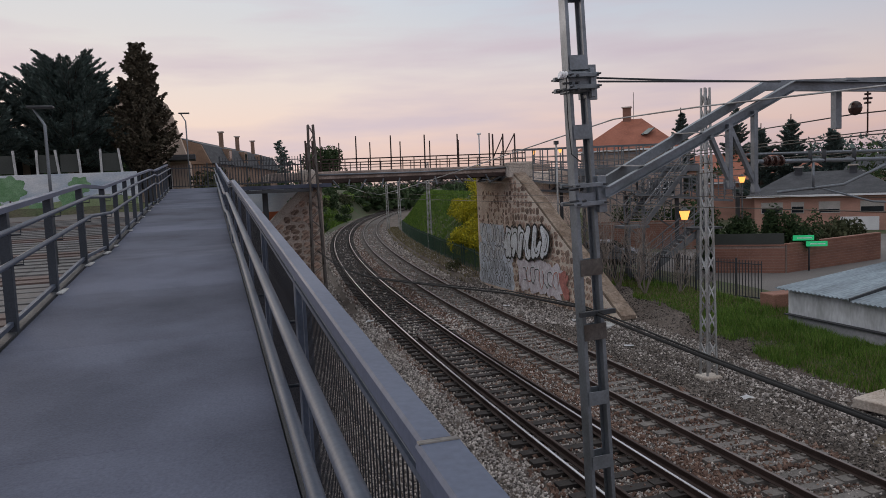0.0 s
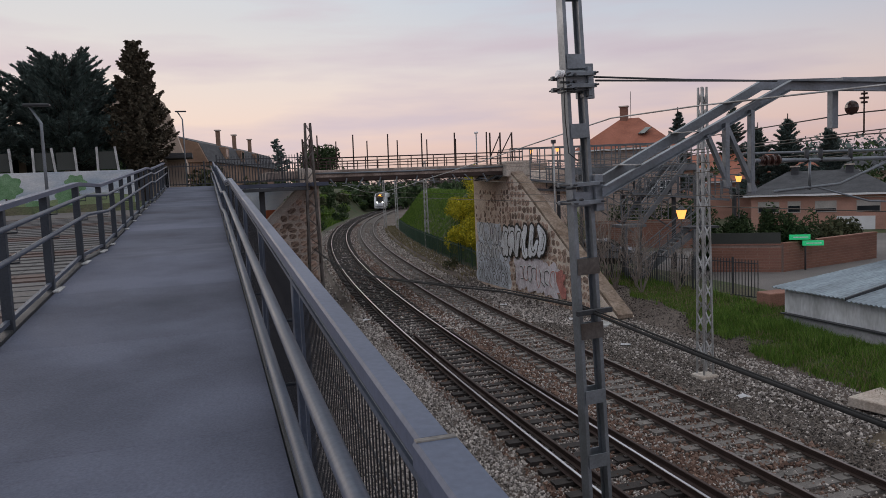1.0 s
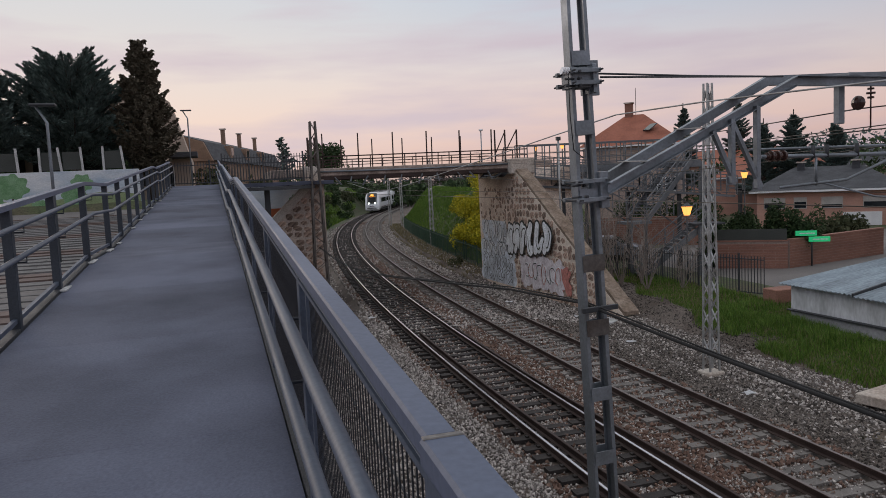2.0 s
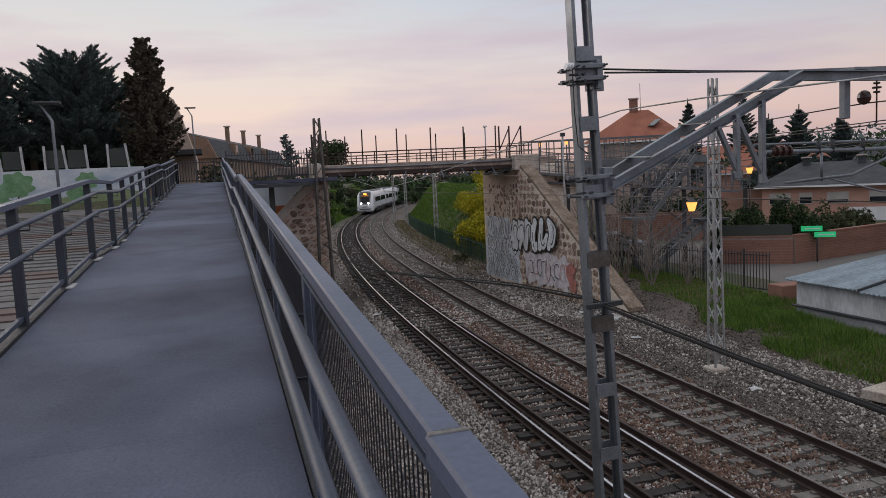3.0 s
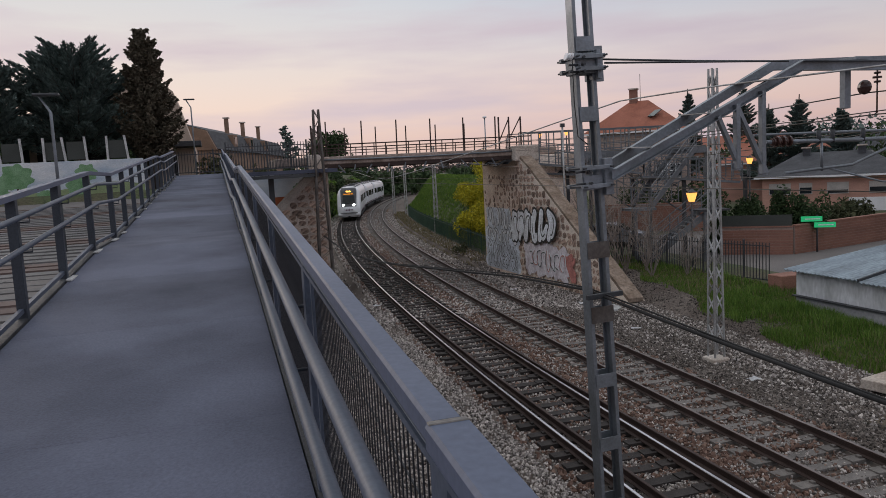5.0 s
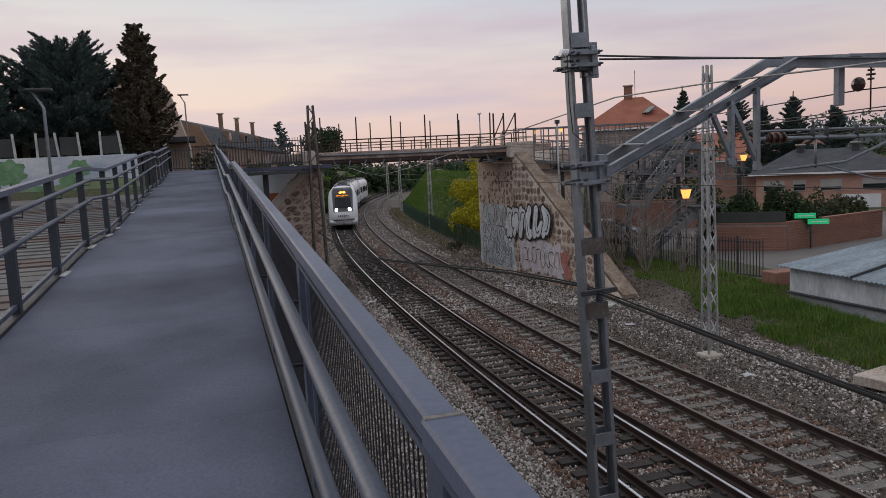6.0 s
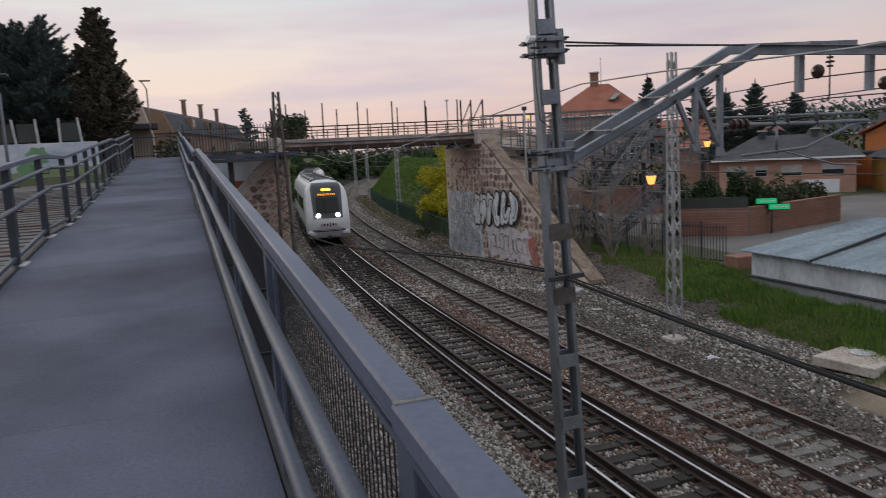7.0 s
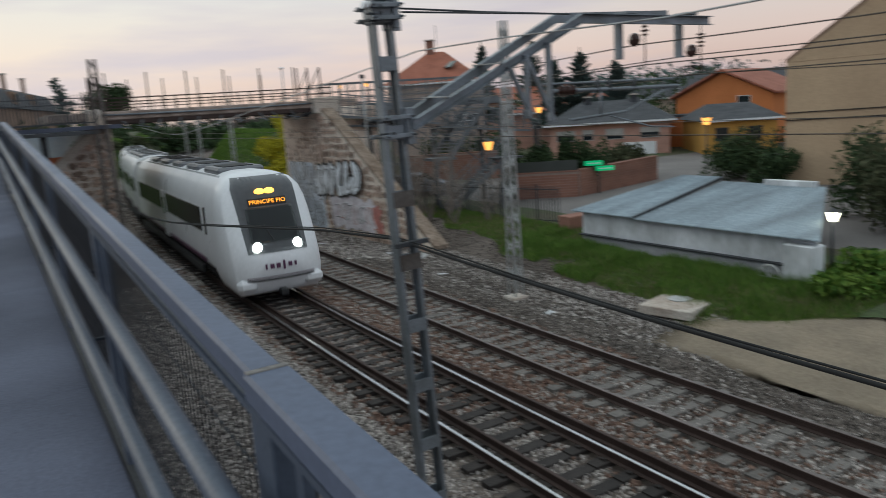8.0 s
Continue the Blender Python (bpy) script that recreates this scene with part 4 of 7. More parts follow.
for k in range(120):
    y_, z_ = BY0 - 0.1 + 5.4 * (k % 15 + rnd_.uniform(0.2, 0.8)) / 15, 3.45 + 1.9 * (k // 15 + rnd_.uniform(0.25, 0.75)) / 8
    if rnd_.random() < 0.78 - 0.09 * (y_ - BY0):
        ob = new("stone", bare_stone)
        ob.parent = abut_r
        ob.matrix_basis = Matrix.LocRotScale((BXR, y_, z_), Euler((rnd_.uniform(-3, 3), 0, 0)), (1, rnd_.uniform(0.11, 0.19), rnd_.uniform(0.08, 0.14)))
wing_top = lambda y_: mix(-0.1, 6.3, min(1.0, max(0.0, (y_ - 27.0) / 10.7)))
wing_r = rubble_wall("wing_wall", BXR, BY0 - 0.3, 27.0, wing_top, "rubble stone wing wall with graffiti beside the tracks", 1, 0.8, x_end=16.1)
cop = []
for i in range(9):
    y_ = mix(BY0 - 0.3, 27.0, i / 8)
    cop.append(((mix(BXR, 16.1, i / 8) + 0.36, y_, wing_top(y_) + 0.06), (1, 0, 0)))
part("coping", sweep(RECT(0.70, 0.22), cop), M_coping, wing_r, "sloping concrete coping")

abut_l = thing("abutment", label="concrete bridge abutment below the ramp's head", category="abutment", kind="structure")
part("abutment_body", box((4.95, BY0 + 0.15, -0.9), (5.4, BY1, 6.40), 0.04), M_concrete, abut_l)
part("pedestal", box((4.45, BY0 - 0.25, 6.0), (5.3, BY0 + 0.8, 6.95), 0.04), M_concrete, abut_l, "concrete end block")
left_top = lambda y_: 6.25 if -y_ > 4.9 else 6.25 - 0.95 * (4.9 + y_)
wing_l = rubble_wall("wing_wall", 0.0, -5.4, -1.5, left_top, "rubble stone return wall with a sloping concrete coping", 1, 0.6, joint_m=M_pointing_old)
wing_l.matrix_basis = pose(0, 37.6, 0, 0, 0, 90)
part("coping", sweep(RECT(0.8, 0.48), [((0.3, y_, left_top(y_) - 0.02), (1, 0, 0)) for y_ in (-4.9, -4.1, -3.2, -2.4, -1.5)]), M_concrete, wing_l, "sloping concrete coping")


# ---- lattice masts ----
def lattice_mast(x_, y_, z0, z1, w0, w1, m, label, thick=0.05):
    t_ = thing("lattice_mast", (x_, y_, 0), label, "mast", "lattice masts")
    for sx in (-1, 1):
        for sy in (-1, 1):
            part("leg", bar((sx * w0 / 2, sy * w0 / 2, z0), (sx * w1 / 2, sy * w1 / 2, z1), thick), m, t_)
    z_, k = z0 + 0.1, 0
    while z_ < z1 - 0.3:
        f0, f1 = (z_ - z0) / (z1 - z0), (z_ + 0.45 - z0) / (z1 - z0)
        a, b = mix(w0, w1, f0) / 2, mix(w0, w1, min(1, f1)) / 2
        s_ = 1 if k % 2 else -1
        for q in (-1, 1):
            for p0, p1 in (((-s_ * a, q * a, z_), (s_ * b, q * b, z_ + 0.45)), ((q * a, -s_ * a, z_), (q * b, s_ * b, z_ + 0.45))):
                bm = bmesh.new()
                add_bar(bm, p0, p1, thick, 0.02)
                part("lacing_bar", bm, m, t_)
        z_ += 0.45
        k += 1
    part("foundation", box((-0.3, -0.3, z0 - 0.5), (0.3, 0.3, z0 - 0.02), 0.03), M_concrete, t_)
    return t_


lattice_mast(14.42, 19.1, -0.35, 8.45, 0.34, 0.17, M_pale_steel, "pale grey lattice steel mast standing on the verge")
lattice_mast(4.75, 35.7, -0.55, 9.0, 0.70, 0.24, M_mast_brown, "brownish lattice steel mast beside the stone abutment", 0.085)
for x_, y_ in ((19.3, 66.0), (24.6, 98.5), (25.6, 110.0), (9.5, 92.0), (13.5, 118.0)):
    lattice_mast(x_, y_, ground_z(x_, y_) - 0.1, 8.0, 0.34, 0.2, M_pale_steel, "pale lattice mast beside the far curve of the line")


# ---- the train ----
def up(z_):
    """Heights above the bonnet, drawn out to the true roof height."""
    return z_ if z_ < 1.9 else 1.9 + (z_ - 1.9) * 1.1


def half_profile():
    """Outline of the car body, half width and height, from the sill to the roof."""
    return [(a, up(b)) for a, b in ((1.30, 0.35), (1.42, 0.62), (1.47, 1.10), (1.47, 1.60), (1.47, 2.20), (1.465, 2.80), (1.42, 3.20), (1.30, 3.55), (1.06, 3.82), (0.70, 3.97), (0.35, 4.03))]


def nose_y(x_, z_):
    """How far the front surface lies behind the foremost point."""
    pts = [(0.2, 0.30), (0.5, 0.10), (1.0, 0.0), (1.4, 0.03), (1.75, 0.16), (2.2, 0.42), (2.8, 0.80), (3.3, 1.13), (3.6, 1.36), (3.8, 1.62), (4.05, 2.3)]
    pts = [(up(a), b) for a, b in pts]
    set_ = pts[-1][1]
    for (za, a), (zb, b) in zip(pts, pts[1:]):
        if z_ <= zb:
            set_ = mix(a, b, max(0.0, (z_ - za) / (zb - za)))
            break
    return -(set_ + 0.50 * (abs(x_) / 1.47) ** 3.2)


def sill(z_):
    """The body's lower edge rises behind the nose and leaves the underframe in view."""
    return z_ if z_ > 1.2 else mix(0.74, 1.15, (z_ - 0.35) / 0.75)


def car_body(front, length):
    prof = half_profile()
    loop = [(x_, z_) for x_, z_ in prof] + [(-x_, z_) for x_, z_ in prof[::-1]]
    bm = bmesh.new()
    rows = []
    if front:
        for g in (0.12, 0.3, 0.5, 0.7, 0.85, 0.95, 1.0):
            rows.append([bm.verts.new((x_ * g, nose_y(x_ * g, 1.9 + (z_ - 1.9) * g), 1.9 + (z_ - 1.9) * g)) for x_, z_ in loop])
        for y_ in (-3.0, -3.6, -8, -14, -20, -length):
            rows.append([bm.verts.new((x_, y_, z_ if y_ > -3.3 else sill(z_))) for x_, z_ in loop])
        bm.faces.new(rows[0])
    else:
        for y_ in (0, -length * 0.25, -length * 0.5, -length * 0.75, -length):
            rows.append([bm.verts.new((x_, y_, sill(z_))) for x_, z_ in loop])
        bm.faces.new(rows[0])
    n = len(loop)
    for a, b in zip(rows, rows[1:]):
        for k in range(n):
            f = bm.faces.new((a[k], a[(k + 1) % n], b[(k + 1) % n], b[k]))
            f.smooth = True
    bm.faces.new(rows[-1][::-1])
    bmesh.ops.recalc_face_normals(bm, faces=bm.faces)
    return bm


def nose_patch(outline, lift, nx=12, nz=14):
    """A panel following the nose; outline(z) gives its half width between two heights."""
    z0, z1, half = outline
    bm = bmesh.new()
    grid = []
    for j in range(nz + 1):
        z_ = mix(z0, z1, j / nz)
        h = half(j / nz)
        grid.append([bm.verts.new((mix(-h, h, i / nx), nose_y(mix(-h, h, i / nx), z_) + lift, z_)) for i in range(nx + 1)])
    for a, b in zip(grid, grid[1:]):
        for i in range(nx):
            bm.faces.new((a[i], a[i + 1], b[i + 1], b[i])).smooth = True
    bmesh.ops.solidify(bm, geom=bm.faces, thickness=0.02)
    bmesh.ops.recalc_face_normals(bm, faces=bm.faces)
    return bm


def car_sides(c, y0, y1, doors):
    for s_ in (-1, 1):
        x_ = s_ * 1.472
        part("window_band", box((x_ - 0.02, y1, 2.05), (x_ + 0.02, y0, 2.95), 0.01), M_train_glass, c, "dark tinted window band")
        part("stripe", box((x_ - 0.012, y1 - 0.6, 0.93), (x_ + 0.012, y0 + 0.2, 1.06)), M_train_purple, c, "purple stripe")
        part("grey_skirt", box((s_ * 1.38 - 0.07, y1 - 0.4, 0.30), (s_ * 1.38 + 0.07, y0 - 1.0, 0.60), 0.02), M_train_under, c)
        for y_ in doors:
            d_ = part("door", box((x_ - 0.03, y_ - 0.65, 0.85), (x_ + 0.03, y_ + 0.65, 3.0), 0.01), M_train_white, c, "white sliding door")
            part("door_window", box((x_ - 0.036, y_ - 0.35, 1.9), (x_ + 0.036, y_ + 0.35, 2.7), 0.01), M_window, d_)


def underframe(c, length, bogies):
    part("underframe", box((-1.15, -length + 0.6, 0.30), (1.15, -1.6, 0.75), 0.03), M_train_under, c, "dark underframe equipment")
    for y_ in bogies:
        b = part("bogie", box((-1.05, y_ - 1.7, 0.28), (1.05, y_ + 1.7, 0.62), 0.05), M_train_under, c)
        for dy in (-1.3, 1.3):
            for s_ in (-1, 1):
                part("wheel", tube([(s_ * 0.834 - 0.065, y_ + dy, 0.44), (s_ * 0.834 + 0.065, y_ + dy, 0.44)], 0.438, 18), M_train_under, b)


def roof_gear(c, y0, y1, n):
    for i in range(n):
        y_ = mix(y0, y1, (i + 0.5) / n)
        r = part("roof_unit", box((-0.85, y_ - 1.25, 4.0), (0.85, y_ + 1.25, 4.33), 0.08), M_train_grey, c, "grey roof equipment box")
        part("roof_grille", box((-0.55, y_ - 0.9, 4.33), (0.55, y_ + 0.9, 4.36), 0.01), M_train_under, r)
    for s_ in (-1, 1):
        part("roof_rail", bar((s_ * 0.95, y0, 4.08), (s_ * 0.95, y1, 4.08), 0.05, 0.09), M_train_white, c)


def text_mesh(body, size, mat_, name, parent, m):
    cu = bpy.data.curves.new(name, "FONT")
    cu.body, cu.size, cu.align_x, cu.align_y, cu.extrude = body, size, "CENTER", "CENTER", 0.004
    tmp = bpy.data.objects.new(name, cu)
    scene.collection.objects.link(tmp)
    me = bpy.data.meshes.new_from_object(tmp.evaluated_get(bpy.context.evaluated_depsgraph_get()))
    bpy.data.objects.remove(tmp)
    me.materials.clear()
    me.materials.append(mat_)
    ob = new(name, me)
    ob.parent = parent
    ob.matrix_basis = m
    return ob


def driving_car():
    c = thing("driving_car", label="white regional train driving car with lit headlights and amber display", category="train", group="train cars")
    part("body", car_body(True, 24.6), M_train_white, c, "white body shell with a rounded nose")
    mask = part("windscreen_mask", nose_patch((1.72, up(3.90), lambda f: mix(0.98, 1.06, f / 0.85) if f < 0.85 else mix(1.06, 0.92, (f - 0.85) / 0.15)), 0.012), M_train_grey, c, "dark grey front mask")
    part("windscreen", nose_patch((2.05, up(3.02), lambda f: mix(0.82, 0.78, f)), 0.035), M_window, mask, "black windscreen")
    part("wiper", tube([(0.1, nose_y(0.1, 2.1) + 0.06, 2.1), (0.3, nose_y(0.3, 2.6) + 0.06, 2.6)], 0.015, 5), M_black, mask)
    part("display", nose_patch((up(3.07), up(3.27), lambda f: 0.64), 0.036, 6, 3), M_black, mask, "amber matrix display")
    tilt = math.degrees(math.atan2(nose_y(0, up(3.05)) - nose_y(0, up(3.28)), up(3.28) - up(3.05)))
    text_mesh("PRINCIPE PIO", 0.205, M_matrix, "display_text", mask, pose(0, nose_y(0, up(3.17)) + 0.075, up(3.17), 90 + 0, 0, 180) @ pose(0, 0, 0, -tilt, 0, 0))
    for s_ in (-1, 1):
        bm = bmesh.new()
        bmesh.ops.create_uvsphere(bm, u_segments=14, v_segments=8, radius=0.15, matrix=Matrix.LocRotScale((s_ * 0.16, nose_y(0.16, up(3.45)) + 0.0, up(3.45)), None, (1.2, 0.5, 0.8)))
        part("roof_lamp", bm, M_amber, c, "lit amber roof lamp")
        bm = bmesh.new()
        bmesh.ops.create_uvsphere(bm, u_segments=16, v_segments=10, radius=0.165, matrix=Matrix.LocRotScale((s_ * 0.66, nose_y(0.66, 1.90) + 0.0, 1.90), None, (1, 0.6, 1.1)))
        part("headlight", bm, M_headlight, c, "lit white headlight")
        part("side_window", box((s_ * 1.474 - 0.02, -4.35, 2.0), (s_ * 1.474 + 0.02, -4.1, 3.0), 0.01), M_window, c)
        part("buffer_pod", box((s_ * 1.08 - 0.34, -0.85, 0.50), (s_ * 1.08 + 0.34, -0.16, 0.92), 0.13), M_train_white, c, "white rounded buffer fairing")
    part("bumper_line", nose_patch((0.84, 0.90, lambda f: 1.12), 0.012, 12, 2), M_train_under, c, "dark seam above the bumper")
    part("bumper_line", nose_patch((0.94, 0.97, lambda f: 1.12), 0.012, 12, 2), M_train_purple, c)
    part("coupler", box((-0.13, -0.25, 0.30), (0.13, 0.06, 0.52), 0.03), M_black, c, "black coupler pocket")
    for k, (x_, w_, h_) in enumerate(((0.50, 0.06, 0.18), (0.31, 0.13, 0.15), (0.11, 0.13, 0.16), (-0.08, 0.07, 0.30), (-0.28, 0.12, 0.15), (-0.46, 0.07, 0.14))):
        part("emblem_bar", box((x_ - w_ / 2, nose_y(x_, 1.30) - 0.01, 1.30 - h_ / 2), (x_ + w_ / 2, nose_y(x_, 1.30) + 0.02, 1.30 + h_ / 2), 0.004), M_train_purple, c, "dark emblem shape on the nose")
    car_sides(c, -5.0, -23.6, (-14.0,))
    underframe(c, 24.6, (-4.2, -21.5))
    roof_gear(c, -3.4, -22.5, 5)
    return c


def middle_car(label):
    c = thing("train_car", label=label, category="train", group="train cars")
    part("body", car_body(False, 18.0), M_train_white, c, "white body shell")
    part("gangway", box((-1.2, 0.0, 0.6), (1.2, 0.8, 4.0), 0.05), M_black, c, "black gangway bellows")
    car_sides(c, -1.2, -16.8, (-5.0, -13.0))
    underframe(c, 18.0, (-2.5, -15.5))
    roof_gear(c, -1.5, -16.5, 4)
    return c


train_front = driving_car()
cars = [middle_car("white regional train middle car with dark windows")]
for _ in range(1):
    cars.append(copy_thing(cars[0], Matrix.Identity(4)))


# ---- plants ----
def leaf_verts(verts, faces, p, r, rnd_, flat=0.6):
    """One small bent leaf clump: two triangles folded along a rib."""
    d = Vector((rnd_.gauss(0, 1), rnd_.gauss(0, 1), rnd_.gauss(0, flat))).normalized()
    s_ = d.orthogonal().normalized()
    s_ = (Matrix.Rotation(rnd_.uniform(0, 6.28), 3, d) @ s_)
    b = len(verts)
    verts.extend((p - d * r, p + s_ * r * 0.42, p + d * r, p - s_ * r * 0.42 + Vector((0, 0, r * 0.25))))
    faces.append((b, b + 1, b + 2))
    faces.append((b, b + 2, b + 3))


def leaf_mesh(name, verts, faces, m):
    me = bpy.data.meshes.new(name)
    me.from_pydata(verts, [], faces)
    me.materials.append(m)
    return me


def conifer(x_, y_, z0, h, spread, m, seed, label, rise=0.35, branches=90, per=60, leaf=0.22, bare=0.12, column=False):
    """Trunk, limbs and foliage sprays along each limb; spread(f) is the limb length at height share f."""
    rnd_ = random.Random(seed)
    t_ = thing("tree", (x_, y_, z0), label, "tree", "trees")
    lean = rnd_.uniform(-0.3, 0.3)
    part("trunk", tube([(lean * k / 5 * 0.5, 0, h * 0.95 * k / 5) for k in range(6)], 0.028 * h, 8, 0.004 * h), M_bark, t_)
    verts, faces = [], []
    limbs = bmesh.new()
    for i in range(branches):
        f = bare + (1 - bare) * (i + rnd_.random()) / branches
        a = rnd_.uniform(0, 6.283)
        L = spread(f) * rnd_.uniform(0.72, 1.12)
        base = Vector((lean * f * 0.5, 0, h * f * 0.93))
        out = Vector((math.cos(a), math.sin(a), 0))
        if L > 0.6:
            add_tube(limbs, [base, base + out * L * 0.5 + Vector((0, 0, rise * L * 0.3)), base + out * L * 0.9 + Vector((0, 0, rise * L * 0.8))], 0.035 + 0.012 * L, 4, 0.012)
        for _ in range(int(per * (0.35 + 0.65 * L / max(0.5, spread(0.4))))):
            g = rnd_.random() ** 0.7
            w_ = (0.16 + 0.20 * L) * (1.05 - g)
            p = base + out * L * g + Vector((0, 0, rise * L * g * (0.4 + 0.8 * g)))
            p += Vector((rnd_.gauss(0, w_ * 0.55), rnd_.gauss(0, w_ * 0.55), rnd_.gauss(0, w_ * 0.38)))
            leaf_verts(verts, faces, p, leaf * rnd_.uniform(0.6, 1.3), rnd_)
    part("branchwork", limbs, M_bark, t_)
    c = new("crown", leaf_mesh("crown", verts, faces, m))
    c.parent = t_
    return t_


def cedar(x_, y_, z0, h, spread, m, seed, label, limbs_n=150, leaf=0.15, bare=0.2):
    """Rising limbs that each carry a tapering plume of needles, so that the tips stand out of the crown."""
    rnd_ = random.Random(seed)
    t_ = thing("tree", (x_, y_, z0), label, "tree", "trees")
    part("trunk", tube([(0.1 * math.sin(k), 0, h * 0.9 * k / 6) for k in range(7)], 0.026 * h, 8, 0.004 * h), M_bark, t_)
    verts, faces = [], []
    limbs = bmesh.new()
    for i in range(limbs_n):
        f = bare + (0.97 - bare) * ((i + rnd_.random()) / limbs_n) ** 0.9
        a = rnd_.uniform(0, 6.283)
        L = spread(f) * rnd_.uniform(0.62, 1.08)
        rise = mix(0.12, 1.1, f ** 1.6) + rnd_.uniform(-0.15, 0.2)
        out = Vector((math.cos(a), math.sin(a), 0))
        base = Vector((0, 0, h * f * 0.86))
        tip = base + out * L + Vector((0, 0, rise * L * 0.62))
        mid_ = base.lerp(tip, 0.5) - Vector((0, 0, 0.06 * L))
        add_tube(limbs, [base, mid_, tip], 0.03 + 0.010 * L, 4, 0.010)
        d = (tip - mid_).normalized()
        side = d.cross(Vector((0, 0, 1))).normalized()
        n = int(90 + 150 * L)
        for _ in range(n):
            g = 0.18 + 0.86 * rnd_.random() ** 0.75
            w_ = (0.14 + 0.19 * L) * max(0.0, 1.06 - g) ** 0.65
            q = rnd_.uniform(-1, 1)
            p = (base.lerp(mid_, g * 2) if g < 0.5 else mid_.lerp(tip, g * 2 - 1)) + side * q * w_ * 1.25 + Vector((0, 0, rnd_.gauss(0, 0.28) * w_ + 0.03))
            # needles lie along the plume and fan outwards
            e = (d + side * q * 0.7 + Vector((rnd_.gauss(0, 0.3), rnd_.gauss(0, 0.3), rnd_.gauss(0.15, 0.3)))).normalized()
            o = e.orthogonal().normalized()
            o = Matrix.Rotation(rnd_.uniform(0, 6.28), 3, e) @ o
            r = leaf * rnd_.uniform(0.6, 1.3)
            b = len(verts)
            verts.extend((p - e * r * 0.7, p + o * r * 0.26, p + e * r * 1.2, p - o * r * 0.26))
            faces.append((b, b + 1, b + 2))
            faces.append((b, b + 2, b + 3))
    part("branchwork", limbs, M_bark, t_)
    c = new("crown", leaf_mesh("crown", verts, faces, m))
    c.parent = t_
    return t_


def shrub(x_, y_, z0, rx, ry, h, m, seed, label, n=1500, leaf=0.12, name="shrub"):
    rnd_ = random.Random(seed)
    t_ = thing(name, (x_, y_, z0), label, name, "shrubs")
    verts, faces = [], []
    lumps = [(rnd_.uniform(-0.6, 0.6) * rx, rnd_.uniform(-0.6, 0.6) * ry, rnd_.uniform(0.25, 0.75) * h, rnd_.uniform(0.35, 0.6)) for _ in range(9)]
    stems = bmesh.new()
    for a, b, c, k in lumps:
        add_tube(stems, [(0.1 * a, 0.1 * b, 0), (0.6 * a, 0.6 * b, c * 0.6), (a, b, c)], 0.03, 4, 0.01)
    part("branchwork", stems, M_bark, t_)
    for _ in range(n):
        a, b, c, k = rnd_.choice(lumps)
        d = Vector((rnd_.gauss(0, 1), rnd_.gauss(0, 1), rnd_.gauss(0, 1))).normalized() * rnd_.random() ** 0.4
        p = Vector((a + d.x * k * rx, b + d.y * k * ry, max(0.02, c + d.z * k * h * 0.6)))
        leaf_verts(verts, faces, p, leaf * rnd_.uniform(0.6, 1.4), rnd_, 1.0)
    o = new("foliage", leaf_mesh("foliage", verts, faces, m))
    o.parent = t_
    return t_


def bare_shrub(x_, y_, z0, h, seed, label="leafless twiggy shrub by the fence"):
    rnd_ = random.Random(seed)
    t_ = thing("bare_shrub", (x_, y_, z0), label, "shrub", "bare shrubs")
    for _ in range(9):
        a = rnd_.uniform(0, 6.28)
        k_ = rnd_.uniform(0.1, 0.5)
        d = Vector((math.cos(a) * k_, math.sin(a) * k_, 1)).normalized()
        L = h * rnd_.uniform(0.6, 1.0)
        bm = bmesh.new()
        pts = [Vector((0, 0, 0)), d * L * 0.4 + Vector((rnd_.gauss(0, 0.08), rnd_.gauss(0, 0.08), 0)), d * L]
        add_tube(bm, pts, 0.024, 5, 0.008)
        for _k in range(8):
            g = rnd_.uniform(0.3, 0.95)
            p = d * L * g
            q = p + Vector((rnd_.gauss(0, 0.3), rnd_.gauss(0, 0.3), rnd_.uniform(0.2, 0.6))) * h * 0.3
            add_tube(bm, [p, q], 0.011, 4, 0.005)
            add_tube(bm, [p.lerp(q, 0.5), p.lerp(q, 0.5) + Vector((rnd_.gauss(0, 0.15), rnd_.gauss(0, 0.15), 0.3))], 0.007, 3, 0.003)
        part("stem", bm, M_twig, t_)
    return t_


def grass_stuff(name, m, count, seed, pick, h, label):
    rnd_ = random.Random(seed)
    verts, faces = [], []
    for _ in range(count):
        x_, y_ = pick(rnd_)
        z_ = ground_z(x_, y_)
        a = rnd_.uniform(0, 6.28)
        hh = h * rnd_.uniform(0.4, 1.3) * (0.95 + 0.9 * noise.noise((x_ * 0.9, y_ * 0.9, 5.0)))
        s_ = Vector((math.cos(a), math.sin(a), 0)) * 0.009 * (1 + y_ / 18)
        top = Vector((x_ + rnd_.gauss(0, 0.3) * hh, y_ + rnd_.gauss(0, 0.3) * hh, z_ + hh))
        b = len(verts)
        verts.extend((Vector((x_, y_, z_ - 0.03)) - s_, Vector((x_, y_, z_ - 0.03)) + s_, top))
        faces.append((b, b + 1, b + 2))
    ob = new(name, leaf_mesh(name, verts, faces, m))
    return tagged(ob, label, "grass", kind="stuff")


def verge(rnd_):
    while True:
        y_ = rnd_.uniform(9.5, 37)
        a = rnd_.uniform(5.3, 12.0)
        if a > grass_line(y_) + 0.7 * noise.noise((a * 0.5, y_ * 0.45, 1)) + 0.4 * rnd_.random():
            return line_x(y_) + a, y_


